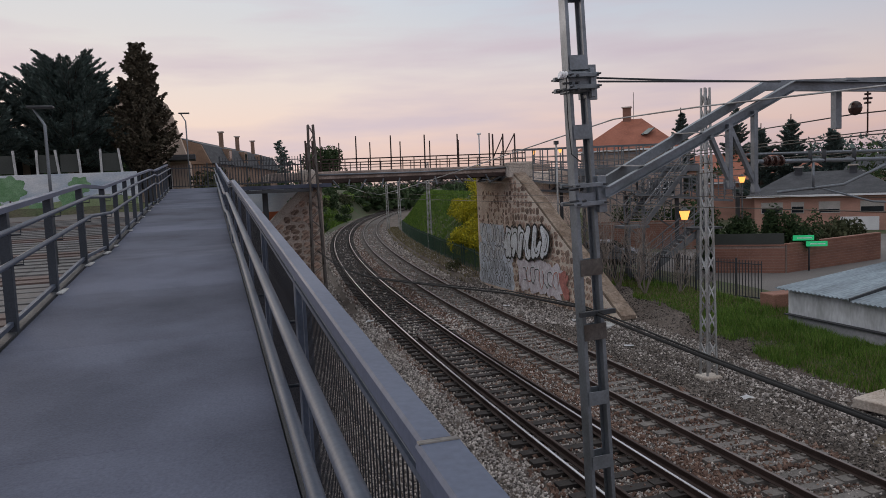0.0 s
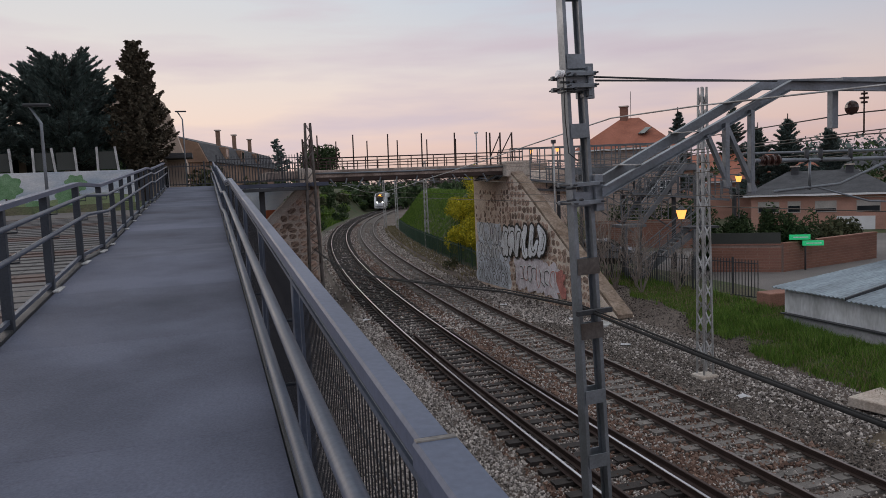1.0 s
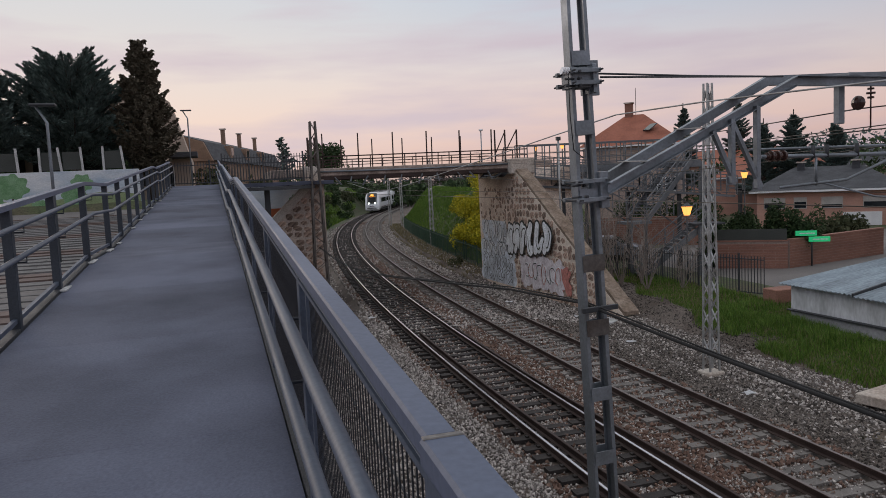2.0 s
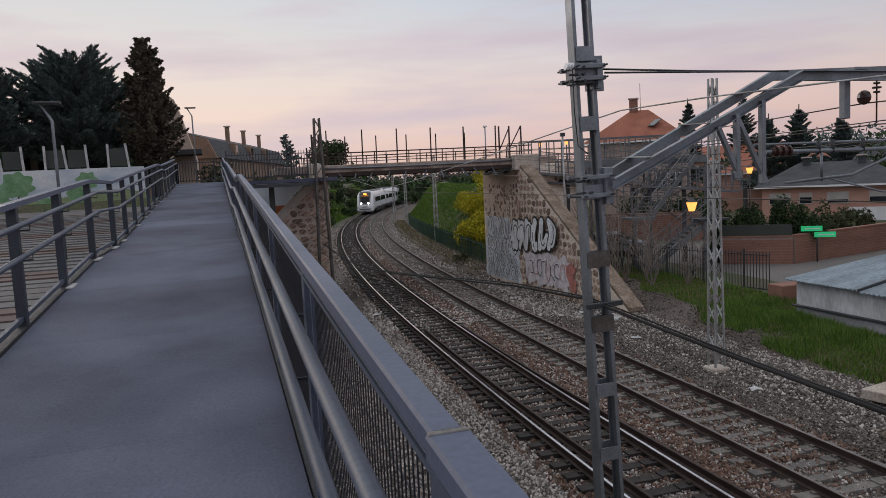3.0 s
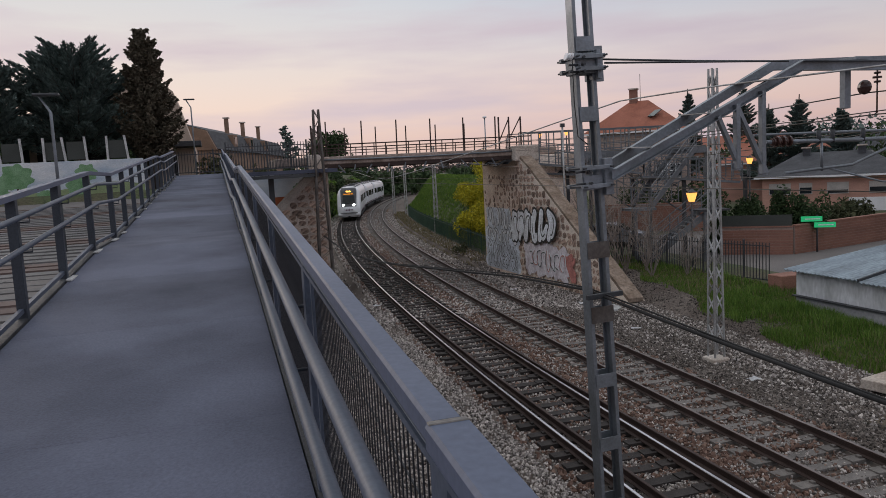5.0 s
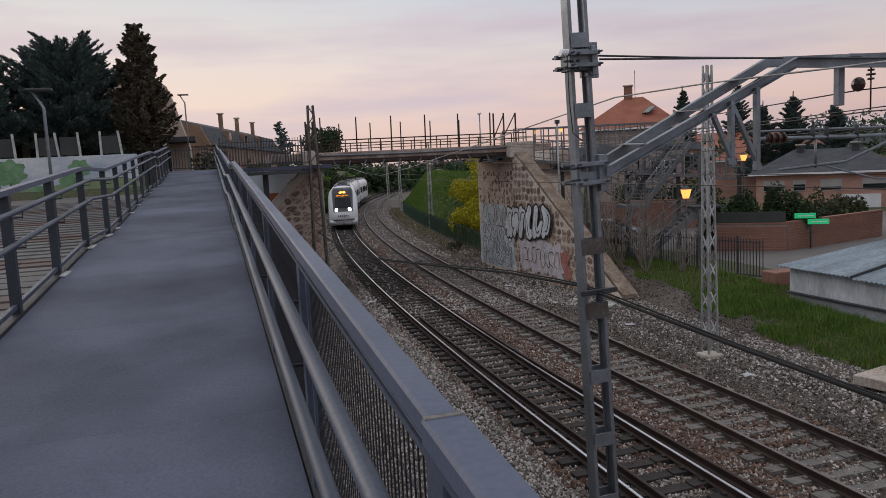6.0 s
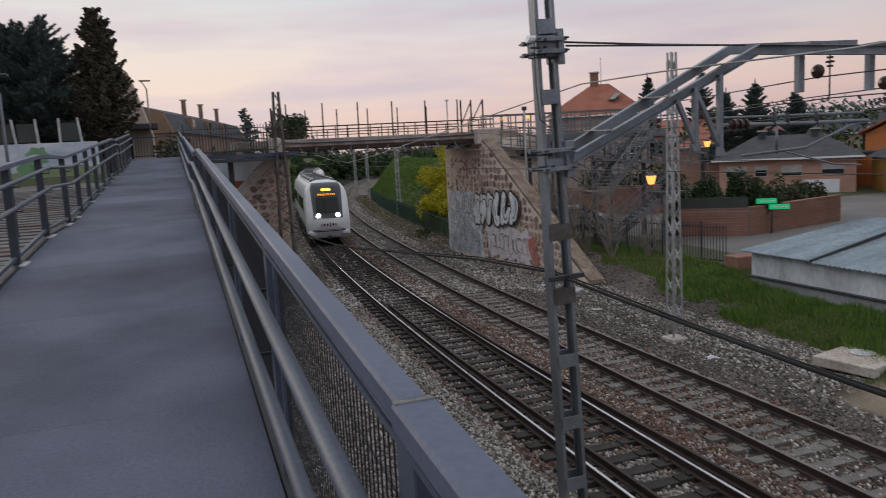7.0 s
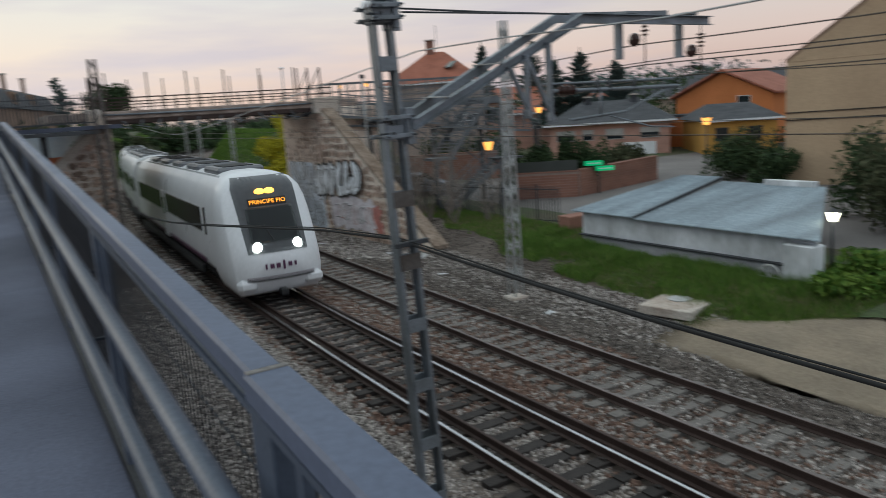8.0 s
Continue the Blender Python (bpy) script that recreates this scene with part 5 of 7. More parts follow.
grass_stuff("dry_grass", M_grass_dry, 14000, 13, verge, 0.22, "straw-coloured dry grass among the green on the verge")
grass_stuff("grass", M_grass, 150000, 11, verge, 0.13, "long green grass on the verge beside the ballast")


def shed_foot(rnd_):
    """Thick tufts along the foot of the shed and in patches on the verge."""
    if rnd_.random() < 0.55:
        y_ = rnd_.uniform(10.5, 24)
        return 19.1 - 1.3 * rnd_.random() ** 2, y_
    while True:
        y_ = rnd_.uniform(10, 35)
        a = rnd_.uniform(6.8, 11.5)
        if a > grass_line(y_) and noise.noise((a * 0.55, y_ * 0.4, 9)) > 0.12:
            return line_x(y_) + a, y_


grass_stuff("long_grass", M_grass_long, 24000, 16, shed_foot, 0.30, "rank fresh green grass in tufts by the shed")


def far_bank(rnd_):
    y_ = rnd_.uniform(45, 120)
    return line_x(y_) + rnd_.uniform(6.4, 14), y_


grass_stuff("bank_grass", M_grass, 60000, 12, far_bank, 0.20, "green grass on the cutting's bank beyond the bridge")



def far_edge(rnd_):
    y_ = rnd_.uniform(44, 105)
    return line_x(y_) + rnd_.uniform(4.3, 6.0), y_


def left_bank(rnd_):
    y_ = rnd_.uniform(44, 150)
    return line_x(y_) - rnd_.uniform(5.2, 14), y_


grass_stuff("dry_weeds", M_grass_dry, 4200, 14, far_edge, 0.24, "dead brown weeds along the foot of the fence")
grass_stuff("bank_grass", M_grass, 26000, 15, left_bank, 0.35, "rough dark grass on the cutting's shaded bank")
shrub(16.1, 49.4, -0.3, 0.6, 0.6, 0.9, M_shrub, 330, "clump of dead weeds beside the track", 500, 0.08, "weed_clump")
for i, (x_, y_, rz) in enumerate(((13.6, 33.5, 20), (15.2, 29.4, 75), (14.6, 24.0, 140), (13.9, 16.8, 10), (6.6, 33.0, 50))):
    lt = thing("litter", (x_, y_, ground_z(x_, y_) + 0.05), "crumpled pale plastic litter on the ballast", "litter", "litter", rz=rz)
    bm = bmesh.new()
    q = [[bm.verts.new((0.09 * a, 0.07 * b, 0.05 * noise.noise((a * 0.7 + i * 5, b * 0.7, 2)) + 0.03)) for a in range(-2, 3)] for b in range(-2, 3)]
    for a, b in zip(q, q[1:]):
        for k in range(4):
            bm.faces.new((a[k], a[k + 1], b[k + 1], b[k]))
    bmesh.ops.solidify(bm, geom=bm.faces, thickness=0.006)
    part("sheet", bm, M_white, lt)

# yellow flowering bushes on the bank past the bridge
for i, (x_, y_, rx, h) in enumerate(((18.6, 49.5, 1.3, 2.0), (19.6, 53.0, 1.7, 2.6), (20.6, 57.5, 1.9, 2.8), (21.4, 53.5, 2.2, 2.8), (22.8, 58.5, 2.4, 3.0), (20.2, 49.8, 1.9, 2.6), (24.0, 62.0, 2.4, 2.6), (22.5, 50.0, 2.0, 2.6), (21.9, 63.5, 1.8, 2.2), (19.4, 51.0, 1.9, 2.8), (20.4, 55.5, 2.2, 3.2), (18.9, 54.5, 1.6, 2.2))):
    shrub(x_, y_, ground_z(x_, y_) - 0.3, rx, rx, h, M_gorse, 40 + i, "bush in yellow blossom on the green bank", 5200, 0.085, "flowering_bush")


# ---- fences ----
def picket_fence(pts, h, step, m, label, post=0.07, picket=0.028, group="street fences"):
    t_ = thing("fence", label=label, category="fence", group=group)
    for a, b in zip(pts, pts[1:]):
        a, b = Vector(a), Vector(b)
        n = max(2, int((b - a).length / step))
        for z_ in (0.15, h - 0.15):
            part("fence_rail", bar(a + Vector((0, 0, z_)), b + Vector((0, 0, z_)), 0.04), m, t_)
        for i in range(n + 1):
            p = a.lerp(b, i / n)
            big = i % 14 == 0
            part("fence_post" if big else "picket", bar(p + Vector((0, 0, -0.2 if big else 0.1)), p + Vector((0, 0, h + (0.08 if big else 0))), post if big else picket), m, t_)
    return t_


picket_fence([(20.4, 37.4, 0.25), (21.0, 31.5, 0.25), (22.2, 25.8, 0.3)], 1.75, 0.16, M_dark_steel, "dark steel picket fence between the verge and the street")
fp = []
for y_ in (45, 52, 60, 70, 82, 96):
    p, _ = on_line(y_, 6.0)
    fp.append((p.x, p.y, ground_z(p.x, p.y)))
picket_fence(fp, 1.5, 0.22, material("green_fence", (0.03, 0.07, 0.045), 0.6, vary=0.2), "dark green mesh fence along the foot of the bank")


# ---- lamps ----
def lantern_post(x_, y_, z0, z_lamp, m, label, w_=0.5, arm=0.0):
    t_ = thing("street_lamp", (x_, y_, 0), label, "street lamp", "street lanterns")
    part("post", tube([(0, 0, z0), (0, 0, z0 + 0.8), (0, 0, z_lamp - 0.41 * w_)], 0.06, 8, 0.035), M_dark_steel, t_)
    bm = bmesh.new()
    rows = []
    for z_, r in ((-0.40 * w_, 0.5), (0.30 * w_, 0.92)):
        rows.append([bm.verts.new((math.cos(a) * r * w_ / 2, math.sin(a) * r * w_ / 2, z_lamp + z_)) for a in [math.pi / 3 * k for k in range(6)]])
    for k in range(6):
        bm.faces.new((rows[0][k], rows[0][(k + 1) % 6], rows[1][(k + 1) % 6], rows[1][k]))
    bm.faces.new(rows[0][::-1])
    bm.faces.new(rows[1])
    part("lantern", bm, m, t_, "glowing lantern glass")
    part("cap", tube([(0, 0, z_lamp + 0.305 * w_), (0, 0, z_lamp + 0.40 * w_), (0, 0, z_lamp + 0.62 * w_)], w_ * 0.5, 8, 0.03), M_dark_steel, t_)
    return t_


lantern_post(22.04, 30.9, 0.3, 3.92, M_sodium, "dark street lamp with a glowing orange lantern by the fence", 0.62)
lantern_post(28.6, 34.75, 0.4, 5.46, M_sodium, "dark street lamp with a glowing orange lantern in the street", 0.46)
lantern_post(45.4, 36.1, 0.5, 3.75, M_sodium, "far street lamp with a glowing orange lantern", 0.75)
lantern_post(20.8, 12.1, 0.2, 2.05, M_led, "low lamp with a white lantern at the end of the shed", 0.38)
for x_, y_, z_ in ((20.77, 45.5, 7.75), (22.32, 44.7, 7.8)):
    lantern_post(x_, y_, 5.6, z_, M_sodium, "distant street lamp with an orange lantern behind the bridge", 0.32)
white_l = thing("street_lamp", (17.4, 46.8, 0), "slim lamp post with a small white head beyond the bridge", "street lamp")
part("post", tube([(0, 0, 4.0), (0, 0, 9.15)], 0.04, 6), M_galv, white_l)
part("lamp_head", tube([(-0.12, 0, 9.15), (0.12, 0, 9.18)], 0.07, 8), M_white, white_l)


# ---- graffiti painted on the abutment ----
def wall_x(y_):
    """Painted face: the rendered abutment, then the stone wing wall."""
    return BXR - 0.004 if y_ > BY0 - 0.3 else BXR + (BY0 - 0.3 - y_) * 0.0138 - 0.036


def paint(name, m, strokes, lift, parent, n=7):
    """Sprayed strokes [(points, radius)] joined into one thin skin; points are (along, up) on the wall."""
    bm = bmesh.new()
    k = 0
    for pts, r in strokes:
        for (y0, z0), (y1, z1) in zip(pts, pts[1:]):
            a = math.atan2(z1 - z0, y1 - y0)
            ring = [(y0 + r * math.cos(a + math.pi / 2 + math.pi * i / n), z0 + r * math.sin(a + math.pi / 2 + math.pi * i / n)) for i in range(n + 1)]
            ring += [(y1 + r * math.cos(a - math.pi / 2 + math.pi * i / n), z1 + r * math.sin(a - math.pi / 2 + math.pi * i / n)) for i in range(n + 1)]
            bm.faces.new([bm.verts.new((wall_x(y_) - lift - 0.00035 * k, y_, z_)) for y_, z_ in ring])
            k += 1
    ob = part(name, bm, m, parent)
    if name == "sprayed_ground":
        ob["kind"] = "stuff"
    return ob


def curve_pts(pts, n=5):
    """A rounded run through the points."""
    out = []
    for i in range(len(pts) - 1):
        p0, p1, p2, p3 = pts[max(i - 1, 0)], pts[i], pts[i + 1], pts[min(i + 2, len(pts) - 1)]
        for j in range(n):
            f = j / n
            out.append(tuple(0.5 * (2 * b + (c - a) * f + (2 * a - 5 * b + 4 * c - d) * f * f + (3 * b - a - 3 * c + d) * f ** 3) for a, b, c, d in zip(p0, p1, p2, p3)))
    return out + [pts[-1]]


def swirl(rnd_, n=5):
    """An abstract looping run within a unit box."""
    a0, turn = rnd_.uniform(0, 6.28), rnd_.choice((-1, 1)) * rnd_.uniform(0.9, 1.5)
    return [(0.5 + rnd_.uniform(0.22, 0.5) * math.cos(a0 + turn * i), 0.5 + rnd_.uniform(0.3, 0.55) * math.sin(a0 + turn * i)) for i in range(n)]


def graffiti():
    g = thing("graffiti", label="silver and white spray-painted letter shapes with black outlines on the wall", category="graffiti")
    r_ = random.Random(8)
    jit = lambda a: r_.uniform(-a, a)
    # sprayed grounds: overlapping passes of the can
    fill = lambda y0, y1, z0, z1, r, n: [([(r_.uniform(y0, y1), r_.uniform(z0, z1)), (r_.uniform(y0, y1), r_.uniform(z0, z1))], r * r_.uniform(0.6, 1.1)) for _ in range(n)]
    paint("sprayed_ground", M_spray_blue, [([(38.5 + jit(0.15), z_), (43.25 + jit(0.1), z_ + jit(0.06))], 0.36 + jit(0.05)) for z_ in (0.12, 0.55, 0.98, 1.4, 1.85)], 0.004, g)
    paint("sprayed_ground", M_spray_blue, [([(39.6 + jit(0.2), z_), (43.0 + jit(0.2), z_ + jit(0.1))], 0.24 + jit(0.05)) for z_ in (2.45, 2.8, 3.15)], 0.004, g)
    paint("sprayed_ground", M_spray_red, fill(31.6, 37.4, 0.35, 1.5, 0.18, 6), 0.001, g)
    paint("sprayed_ground", M_spray_lilac, fill(32.2, 37.2, 0.05, 1.55, 0.32, 34), 0.012, g)
    paint("sprayed_ground", M_spray_red, fill(31.5, 32.6, 0.2, 1.6, 0.16, 8), 0.022, g)
    # big bubble shapes on the stone wall
    for i in range(6):
        w_, h_ = 1.05, 1.45
        y0, z0 = 39.15 - 0.98 * i, 1.75 + 0.06 * i
        runs = [swirl(r_, 4), [(0.25 + jit(0.15), 0.95), (0.4 + jit(0.2), 0.5), (0.3 + jit(0.2), 0.05)]]
        st = [(curve_pts([(y0 - (u_ + 0.18 * (v_ - 0.5)) * w_, z0 + v_ * h_) for u_, v_ in run]), 0.20 + jit(0.04)) for run in runs]
        paint("letter_outline", M_black, [(p, q + 0.11) for p, q in st], 0.022 + 0.024 * i, g)
        paint("letter_shape", M_silver, st, 0.034 + 0.024 * i, g)
        paint("letter_stroke", M_black, [(p[3:-3], 0.035) for p, q in st[:1]], 0.042 + 0.024 * i, g, 3)
    # narrow tags on the rendered abutment
    for row, (z0, h_, y1, n, m_) in enumerate(((2.25, 1.15, 43.1, 8, M_silver), (0.62, 0.75, 43.3, 10, M_spray_blue), (1.40, 0.75, 43.3, 10, M_silver), (-0.12, 0.7, 43.3, 10, M_spray_blue))):
        for i in range(n):
            y0 = y1 - 0.47 * i
            st = [(curve_pts([(y0 - u_ * 0.55, z0 + v_ * h_) for u_, v_ in swirl(r_, 4)], 4), 0.075 + jit(0.02))]
            paint("letter_outline", M_outline, [(p, q + 0.04) for p, q in st], 0.014, g, 4)
            paint("letter_shape", m_, st, 0.022, g, 4)
    # scrawls over the pale patch
    for i in range(8):
        y0 = 36.9 - 0.52 * i
        st = [(curve_pts([(y0 - u_ * 0.8, 0.35 + v_ * 1.1) for u_, v_ in swirl(r_, 5)]), 0.026)]
        paint("letter_stroke", M_white, [([(a - 0.05, b + 0.04) for a, b in p], 0.055) for p, q in st], 0.026, g, 3)
        paint("letter_stroke", (M_outline, M_spray_red, M_outline)[i % 3], st, 0.038, g, 3)


graffiti()


# ---- steel footbridge and stairs beyond the abutment ----
def steel_rails(t_, pts, h, m, step=1.2):
    for a, b in zip(pts, pts[1:]):
        a, b = Vector(a), Vector(b)
        n = max(1, int((b - a).length / step))
        for z_ in (0.1, 0.4, 0.75, h):
            part("handrail", bar(a + Vector((0, 0, z_)), b + Vector((0, 0, z_)), 0.05 if z_ == h else 0.03), m, t_)
        for i in range(n + 1):
            p = a.lerp(b, i / n)
            part("rail_post", bar(p, p + Vector((0, 0, h)), 0.05), m, t_)


fb = thing("steel_footbridge", label="dark steel footbridge with railings and stairs down to the street", category="footbridge", kind="structure")
part("walkway", bar((16.6, 40.0, 6.42), (27.4, 37.6, 6.42), 1.8, 0.14), M_bridge_steel, fb)
part("walkway_beam", bar((16.6, 39.1, 6.2), (27.4, 36.7, 6.2), 0.15, 0.32), M_bridge_steel, fb)
steel_rails(fb, [(16.6, 39.2, 6.5), (27.4, 36.75, 6.5)], 1.2, M_bridge_steel)
steel_rails(fb, [(16.6, 40.9, 6.5), (27.4, 38.5, 6.5)], 1.2, M_bridge_steel)


def stairs(t_, a, b, width, m):
    a, b = Vector(a), Vector(b)
    n = int(abs(b.z - a.z) / 0.18)
    d = (b - a)
    side = Vector((-d.y, d.x, 0)).normalized() * width / 2
    for s_ in (-1, 1):
        part("stringer", bar(a + side * s_, b + side * s_, 0.06, 0.3), m, t_)
        steel_rails(t_, [a + side * s_, b + side * s_], 1.05, m, 1.5)
    for i in range(n):
        p = a.lerp(b, (i + 0.5) / n)
        part("tread", bar(p - side, p + side, 0.28, 0.04), m, t_)


stairs(fb, (25.8, 36.6, 6.4), (21.8, 35.0, 3.3), 1.3, M_bridge_steel)
part("landing", bar((20.8, 34.9, 3.2), (22.2, 34.8, 3.2), 1.4, 0.14), M_bridge_steel, fb)
stairs(fb, (24.2, 32.7, 3.1), (20.9, 33.6, 0.5), 1.3, M_bridge_steel)
part("landing", bar((23.4, 32.6, 3.08), (25.0, 32.3, 3.08), 1.2, 0.10), M_dark_steel, fb, "dark steel stair landing")
for x_, y_, z_ in ((17.2, 39.2, 6.1), (20.6, 38.4, 6.1), (24.0, 37.6, 6.1), (27.3, 36.9, 6.1), (21.0, 34.3, 3.1), (23.6, 32.0, 3.0), (24.4, 33.0, 3.0), (24.8, 32.9, 3.0)):
    part("column", bar((x_, y_, 0.0), (x_, y_, z_), 0.14), M_bridge_steel, fb)
part("lower_walkway", bar((17.0, 38.0, 5.9), (22.5, 36.4, 5.1), 1.2, 0.12), M_bridge_steel, fb)
steel_rails(fb, [(17.0, 37.4, 5.95), (22.5, 35.8, 5.15)], 1.1, M_bridge_steel, 0.5)
part("lower_walkway", bar((22.5, 36.4, 4.9), (28.0, 35.2, 4.3), 1.2, 0.12), M_bridge_steel, fb)
steel_rails(fb, [(22.5, 35.8, 4.95), (28.0, 34.6, 4.35)], 1.1, M_bridge_steel, 0.6)
for z0_, z1_ in ((6.3, 4.4), (4.3, 2.6)):
    for k in range(4):
        part("cross_brace", bar((18.5 + 2.4 * k, 38.2 - 0.5 * k, z0_), (20.9 + 2.4 * k, 37.7 - 0.5 * k, z1_), 0.07), M_bridge_steel, fb)
# railings of the ramps that fold back below the walkway
part("walkway", bar((17.6, 38.6, 5.35), (21.4, 37.2, 5.0), 1.5, 0.12), M_bridge_steel, fb)
for a, b, h_, st_ in (((16.8, 39.0, 6.5), (27.4, 36.7, 6.5), 1.15, 0.42), ((18.2, 37.9, 5.4), (23.6, 36.2, 4.7), 1.1, 0.34), ((23.6, 36.0, 4.6), (28.6, 34.9, 4.6), 1.1, 0.40), ((19.8, 37.0, 4.2), (24.4, 35.4, 3.4), 1.05, 0.36)):
    steel_rails(fb, [a, b], h_, M_bridge_steel, st_)
part("arched_beam", tube([(17.2, 38.4, 5.2), (18.4, 38.0, 5.34), (19.8, 37.5, 5.36), (21.2, 37.0, 5.2)], 0.13, 8), M_dark_steel, fb, "dark curved edge beam")
for x_, y_, z_ in ((18.9, 37.9, 5.2), (20.4, 37.2, 5.1), (22.2, 36.5, 4.8), (24.9, 35.6, 4.6), (26.6, 35.3, 4.6), (28.5, 35.0, 4.6)):
    part("column", bar((x_, y_, 0.1), (x_, y_, z_), 0.17), M_dark_steel, fb, "dark steel column")
for x_ in (19.5, 22.3, 25.1):
    part("cross_brace", bar((x_, 37.0, 4.2), (x_ + 2.6, 36.2, 5.9), 0.06), M_bridge_steel, fb)
    part("cross_brace", bar((x_, 37.0, 5.9), (x_ + 2.6, 36.2, 4.2), 0.06), M_bridge_steel, fb)
pale = thing("signal_pole", (18.15, 36.8, 0), "slim pale steel pole behind the wing wall", "pole")
part("post", tube([(0, 0, 0.2), (0, 0, 7.95)], 0.055, 8), M_pale_steel, pale)
part("pole_clamp", box((-0.12, -0.08, 7.8), (0.12, 0.08, 8.0), 0.01), M_dark_steel, pale)


# ---- buildings ----
def window_unit(parent, x_, z_, w_, h_, y_=0.0, blind=0.0, frame_m=None):
    """A window in a wall whose outer face is at local y = y_; the viewer stands on the -y side."""
    wdw = part("window", box((x_ - w_ / 2, y_ - 0.03, z_), (x_ + w_ / 2, y_ + 0.03, z_ + h_)), M_window, parent)
    for a, b in (((x_ - w_ / 2 - 0.06, y_ - 0.07, z_ - 0.06), (x_ + w_ / 2 + 0.06, y_ + 0.02, z_)), ((x_ - w_ / 2 - 0.06, y_ - 0.05, z_ + h_), (x_ + w_ / 2 + 0.06, y_ + 0.02, z_ + h_ + 0.05)),
                 ((x_ - w_ / 2 - 0.05, y_ - 0.05, z_), (x_ - w_ / 2, y_ + 0.02, z_ + h_)), ((x_ + w_ / 2, y_ - 0.05, z_), (x_ + w_ / 2 + 0.05, y_ + 0.02, z_ + h_))):
        part("window_frame", box(a, b), frame_m or M_white, wdw)
    if blind:
        part("blind", box((x_ - w_ / 2, y_ - 0.045, z_ + h_ * (1 - blind)), (x_ + w_ / 2, y_ - 0.032, z_ + h_)), M_blind, wdw, "half-lowered white blind")
    return wdw


def gable_roof(w_, d_, z0, rise, over, m, parent, hip=0.0, ridge_y=False):
    bm = bmesh.new()
    x0, x1, y0, y1 = -over, w_ + over, -over, d_ + over
    if ridge_y:
        a, b = ((x0 + x1) / 2, y0 + hip), ((x0 + x1) / 2, y1 - hip)
    else:
        a, b = (x0 + hip, (y0 + y1) / 2), (x1 - hip, (y0 + y1) / 2)
    if ridge_y:
        # two thin slopes that leave the gable walls in view
        xm = (x0 + x1) / 2
        for xe in (x0, x1):
            lo = [bm.verts.new(p) for p in ((xe, y0, z0 - 0.1), (xm, y0, z0 + rise), (xm, y1, z0 + rise), (xe, y1, z0 - 0.1))]
            hi = [bm.verts.new(v_.co + Vector((0, 0, 0.18))) for v_ in lo]
            for f in ((0, 1, 2, 3), (7, 6, 5, 4), (0, 4, 5, 1), (1, 5, 6, 2), (2, 6, 7, 3), (3, 7, 4, 0)):
                bm.faces.new([(lo + hi)[i] for i in f])
        bmesh.ops.recalc_face_normals(bm, faces=bm.faces)
        return part("roof", bm, m, parent)
    q = [bm.verts.new(p) for p in ((x0, y0, z0), (x1, y0, z0), (x1, y1, z0), (x0, y1, z0), (*a, z0 + rise), (*b, z0 + rise))]
    fs = ((0, 1, 4), (1, 2, 5, 4), (2, 3, 5), (3, 0, 4, 5)) if ridge_y else ((0, 1, 5, 4), (1, 2, 5), (2, 3, 4, 5), (3, 0, 4))
    for f in fs:
        bm.faces.new([q[i] for i in f])
    bm.faces.new([q[i] for i in (3, 2, 1, 0)])
    bmesh.ops.recalc_face_normals(bm, faces=bm.faces)
    r = part("roof", bm, m, parent)
    part("eave", box((x0, y0 - 0.04, z0 - 0.16), (x1, y0 + 0.1, z0 - 0.005)), M_white, r, "white eaves trim")
    return r


def gable_fill(w_, d_, z0, rise, m, parent):
    """Triangular wall under a gable whose ridge runs along local y."""
    bm = bmesh.new()
    q = [bm.verts.new(p) for p in ((0, 0, z0), (w_, 0, z0), (w_ / 2, 0, z0 + rise), (0, d_, z0), (w_, d_, z0), (w_ / 2, d_, z0 + rise))]
    for f in ((0, 1, 2), (5, 4, 3), (0, 2, 5, 3), (1, 4, 5, 2), (0, 3, 4, 1)):
        bm.faces.new([q[i] for i in f])
    bmesh.ops.recalc_face_normals(bm, faces=bm.faces)
    return part("gable", bm, m, parent)


def chimney(parent, x_, y_, z0, z1, m, w_=0.7):
    c = part("chimney", box((x_ - w_ / 2, y_ - w_ / 2, z0), (x_ + w_ / 2, y_ + w_ / 2, z1), 0.02), m, parent)
    part("chimney_cap", box((x_ - w_ / 2 - 0.1, y_ - w_ / 2 - 0.1, z1), (x_ + w_ / 2 + 0.1, y_ + w_ / 2 + 0.1, z1 + 0.12)), M_concrete, c)


# long brick house behind the garden wall
h1 = thing("house", (45.25, 53.4, 0.4), "brick house with a dark slate hip roof and white eaves", "house", "houses", rz=-47)
part("wall", box((0, 0, 0), (10.6, 9, 3.3), 0.02), M_brick, h1, "pinkish brick wall")
r1 = gable_roof(10.6, 9, 3.32, 1.9, 0.6, M_slate, h1, hip=3.2)
for x_, w_, b_ in ((1.4, 1.6, 0.45), (3.4, 0.9, 0.4), (5.8, 1.5, 0.7), (8.9, 1.6, 0.5)):
    window_unit(h1, x_, 1.8, w_, 0.85, 0, b_, M_blind)
part("garage_door", box((6.6, -0.05, 0.0), (9.4, 0.02, 1.4)), M_white, h1, "white garage door")
for x_ in (3.2, 7.5):
    chimney(h1, x_, 4.0, 4.2, 5.6, M_slate, 0.6)
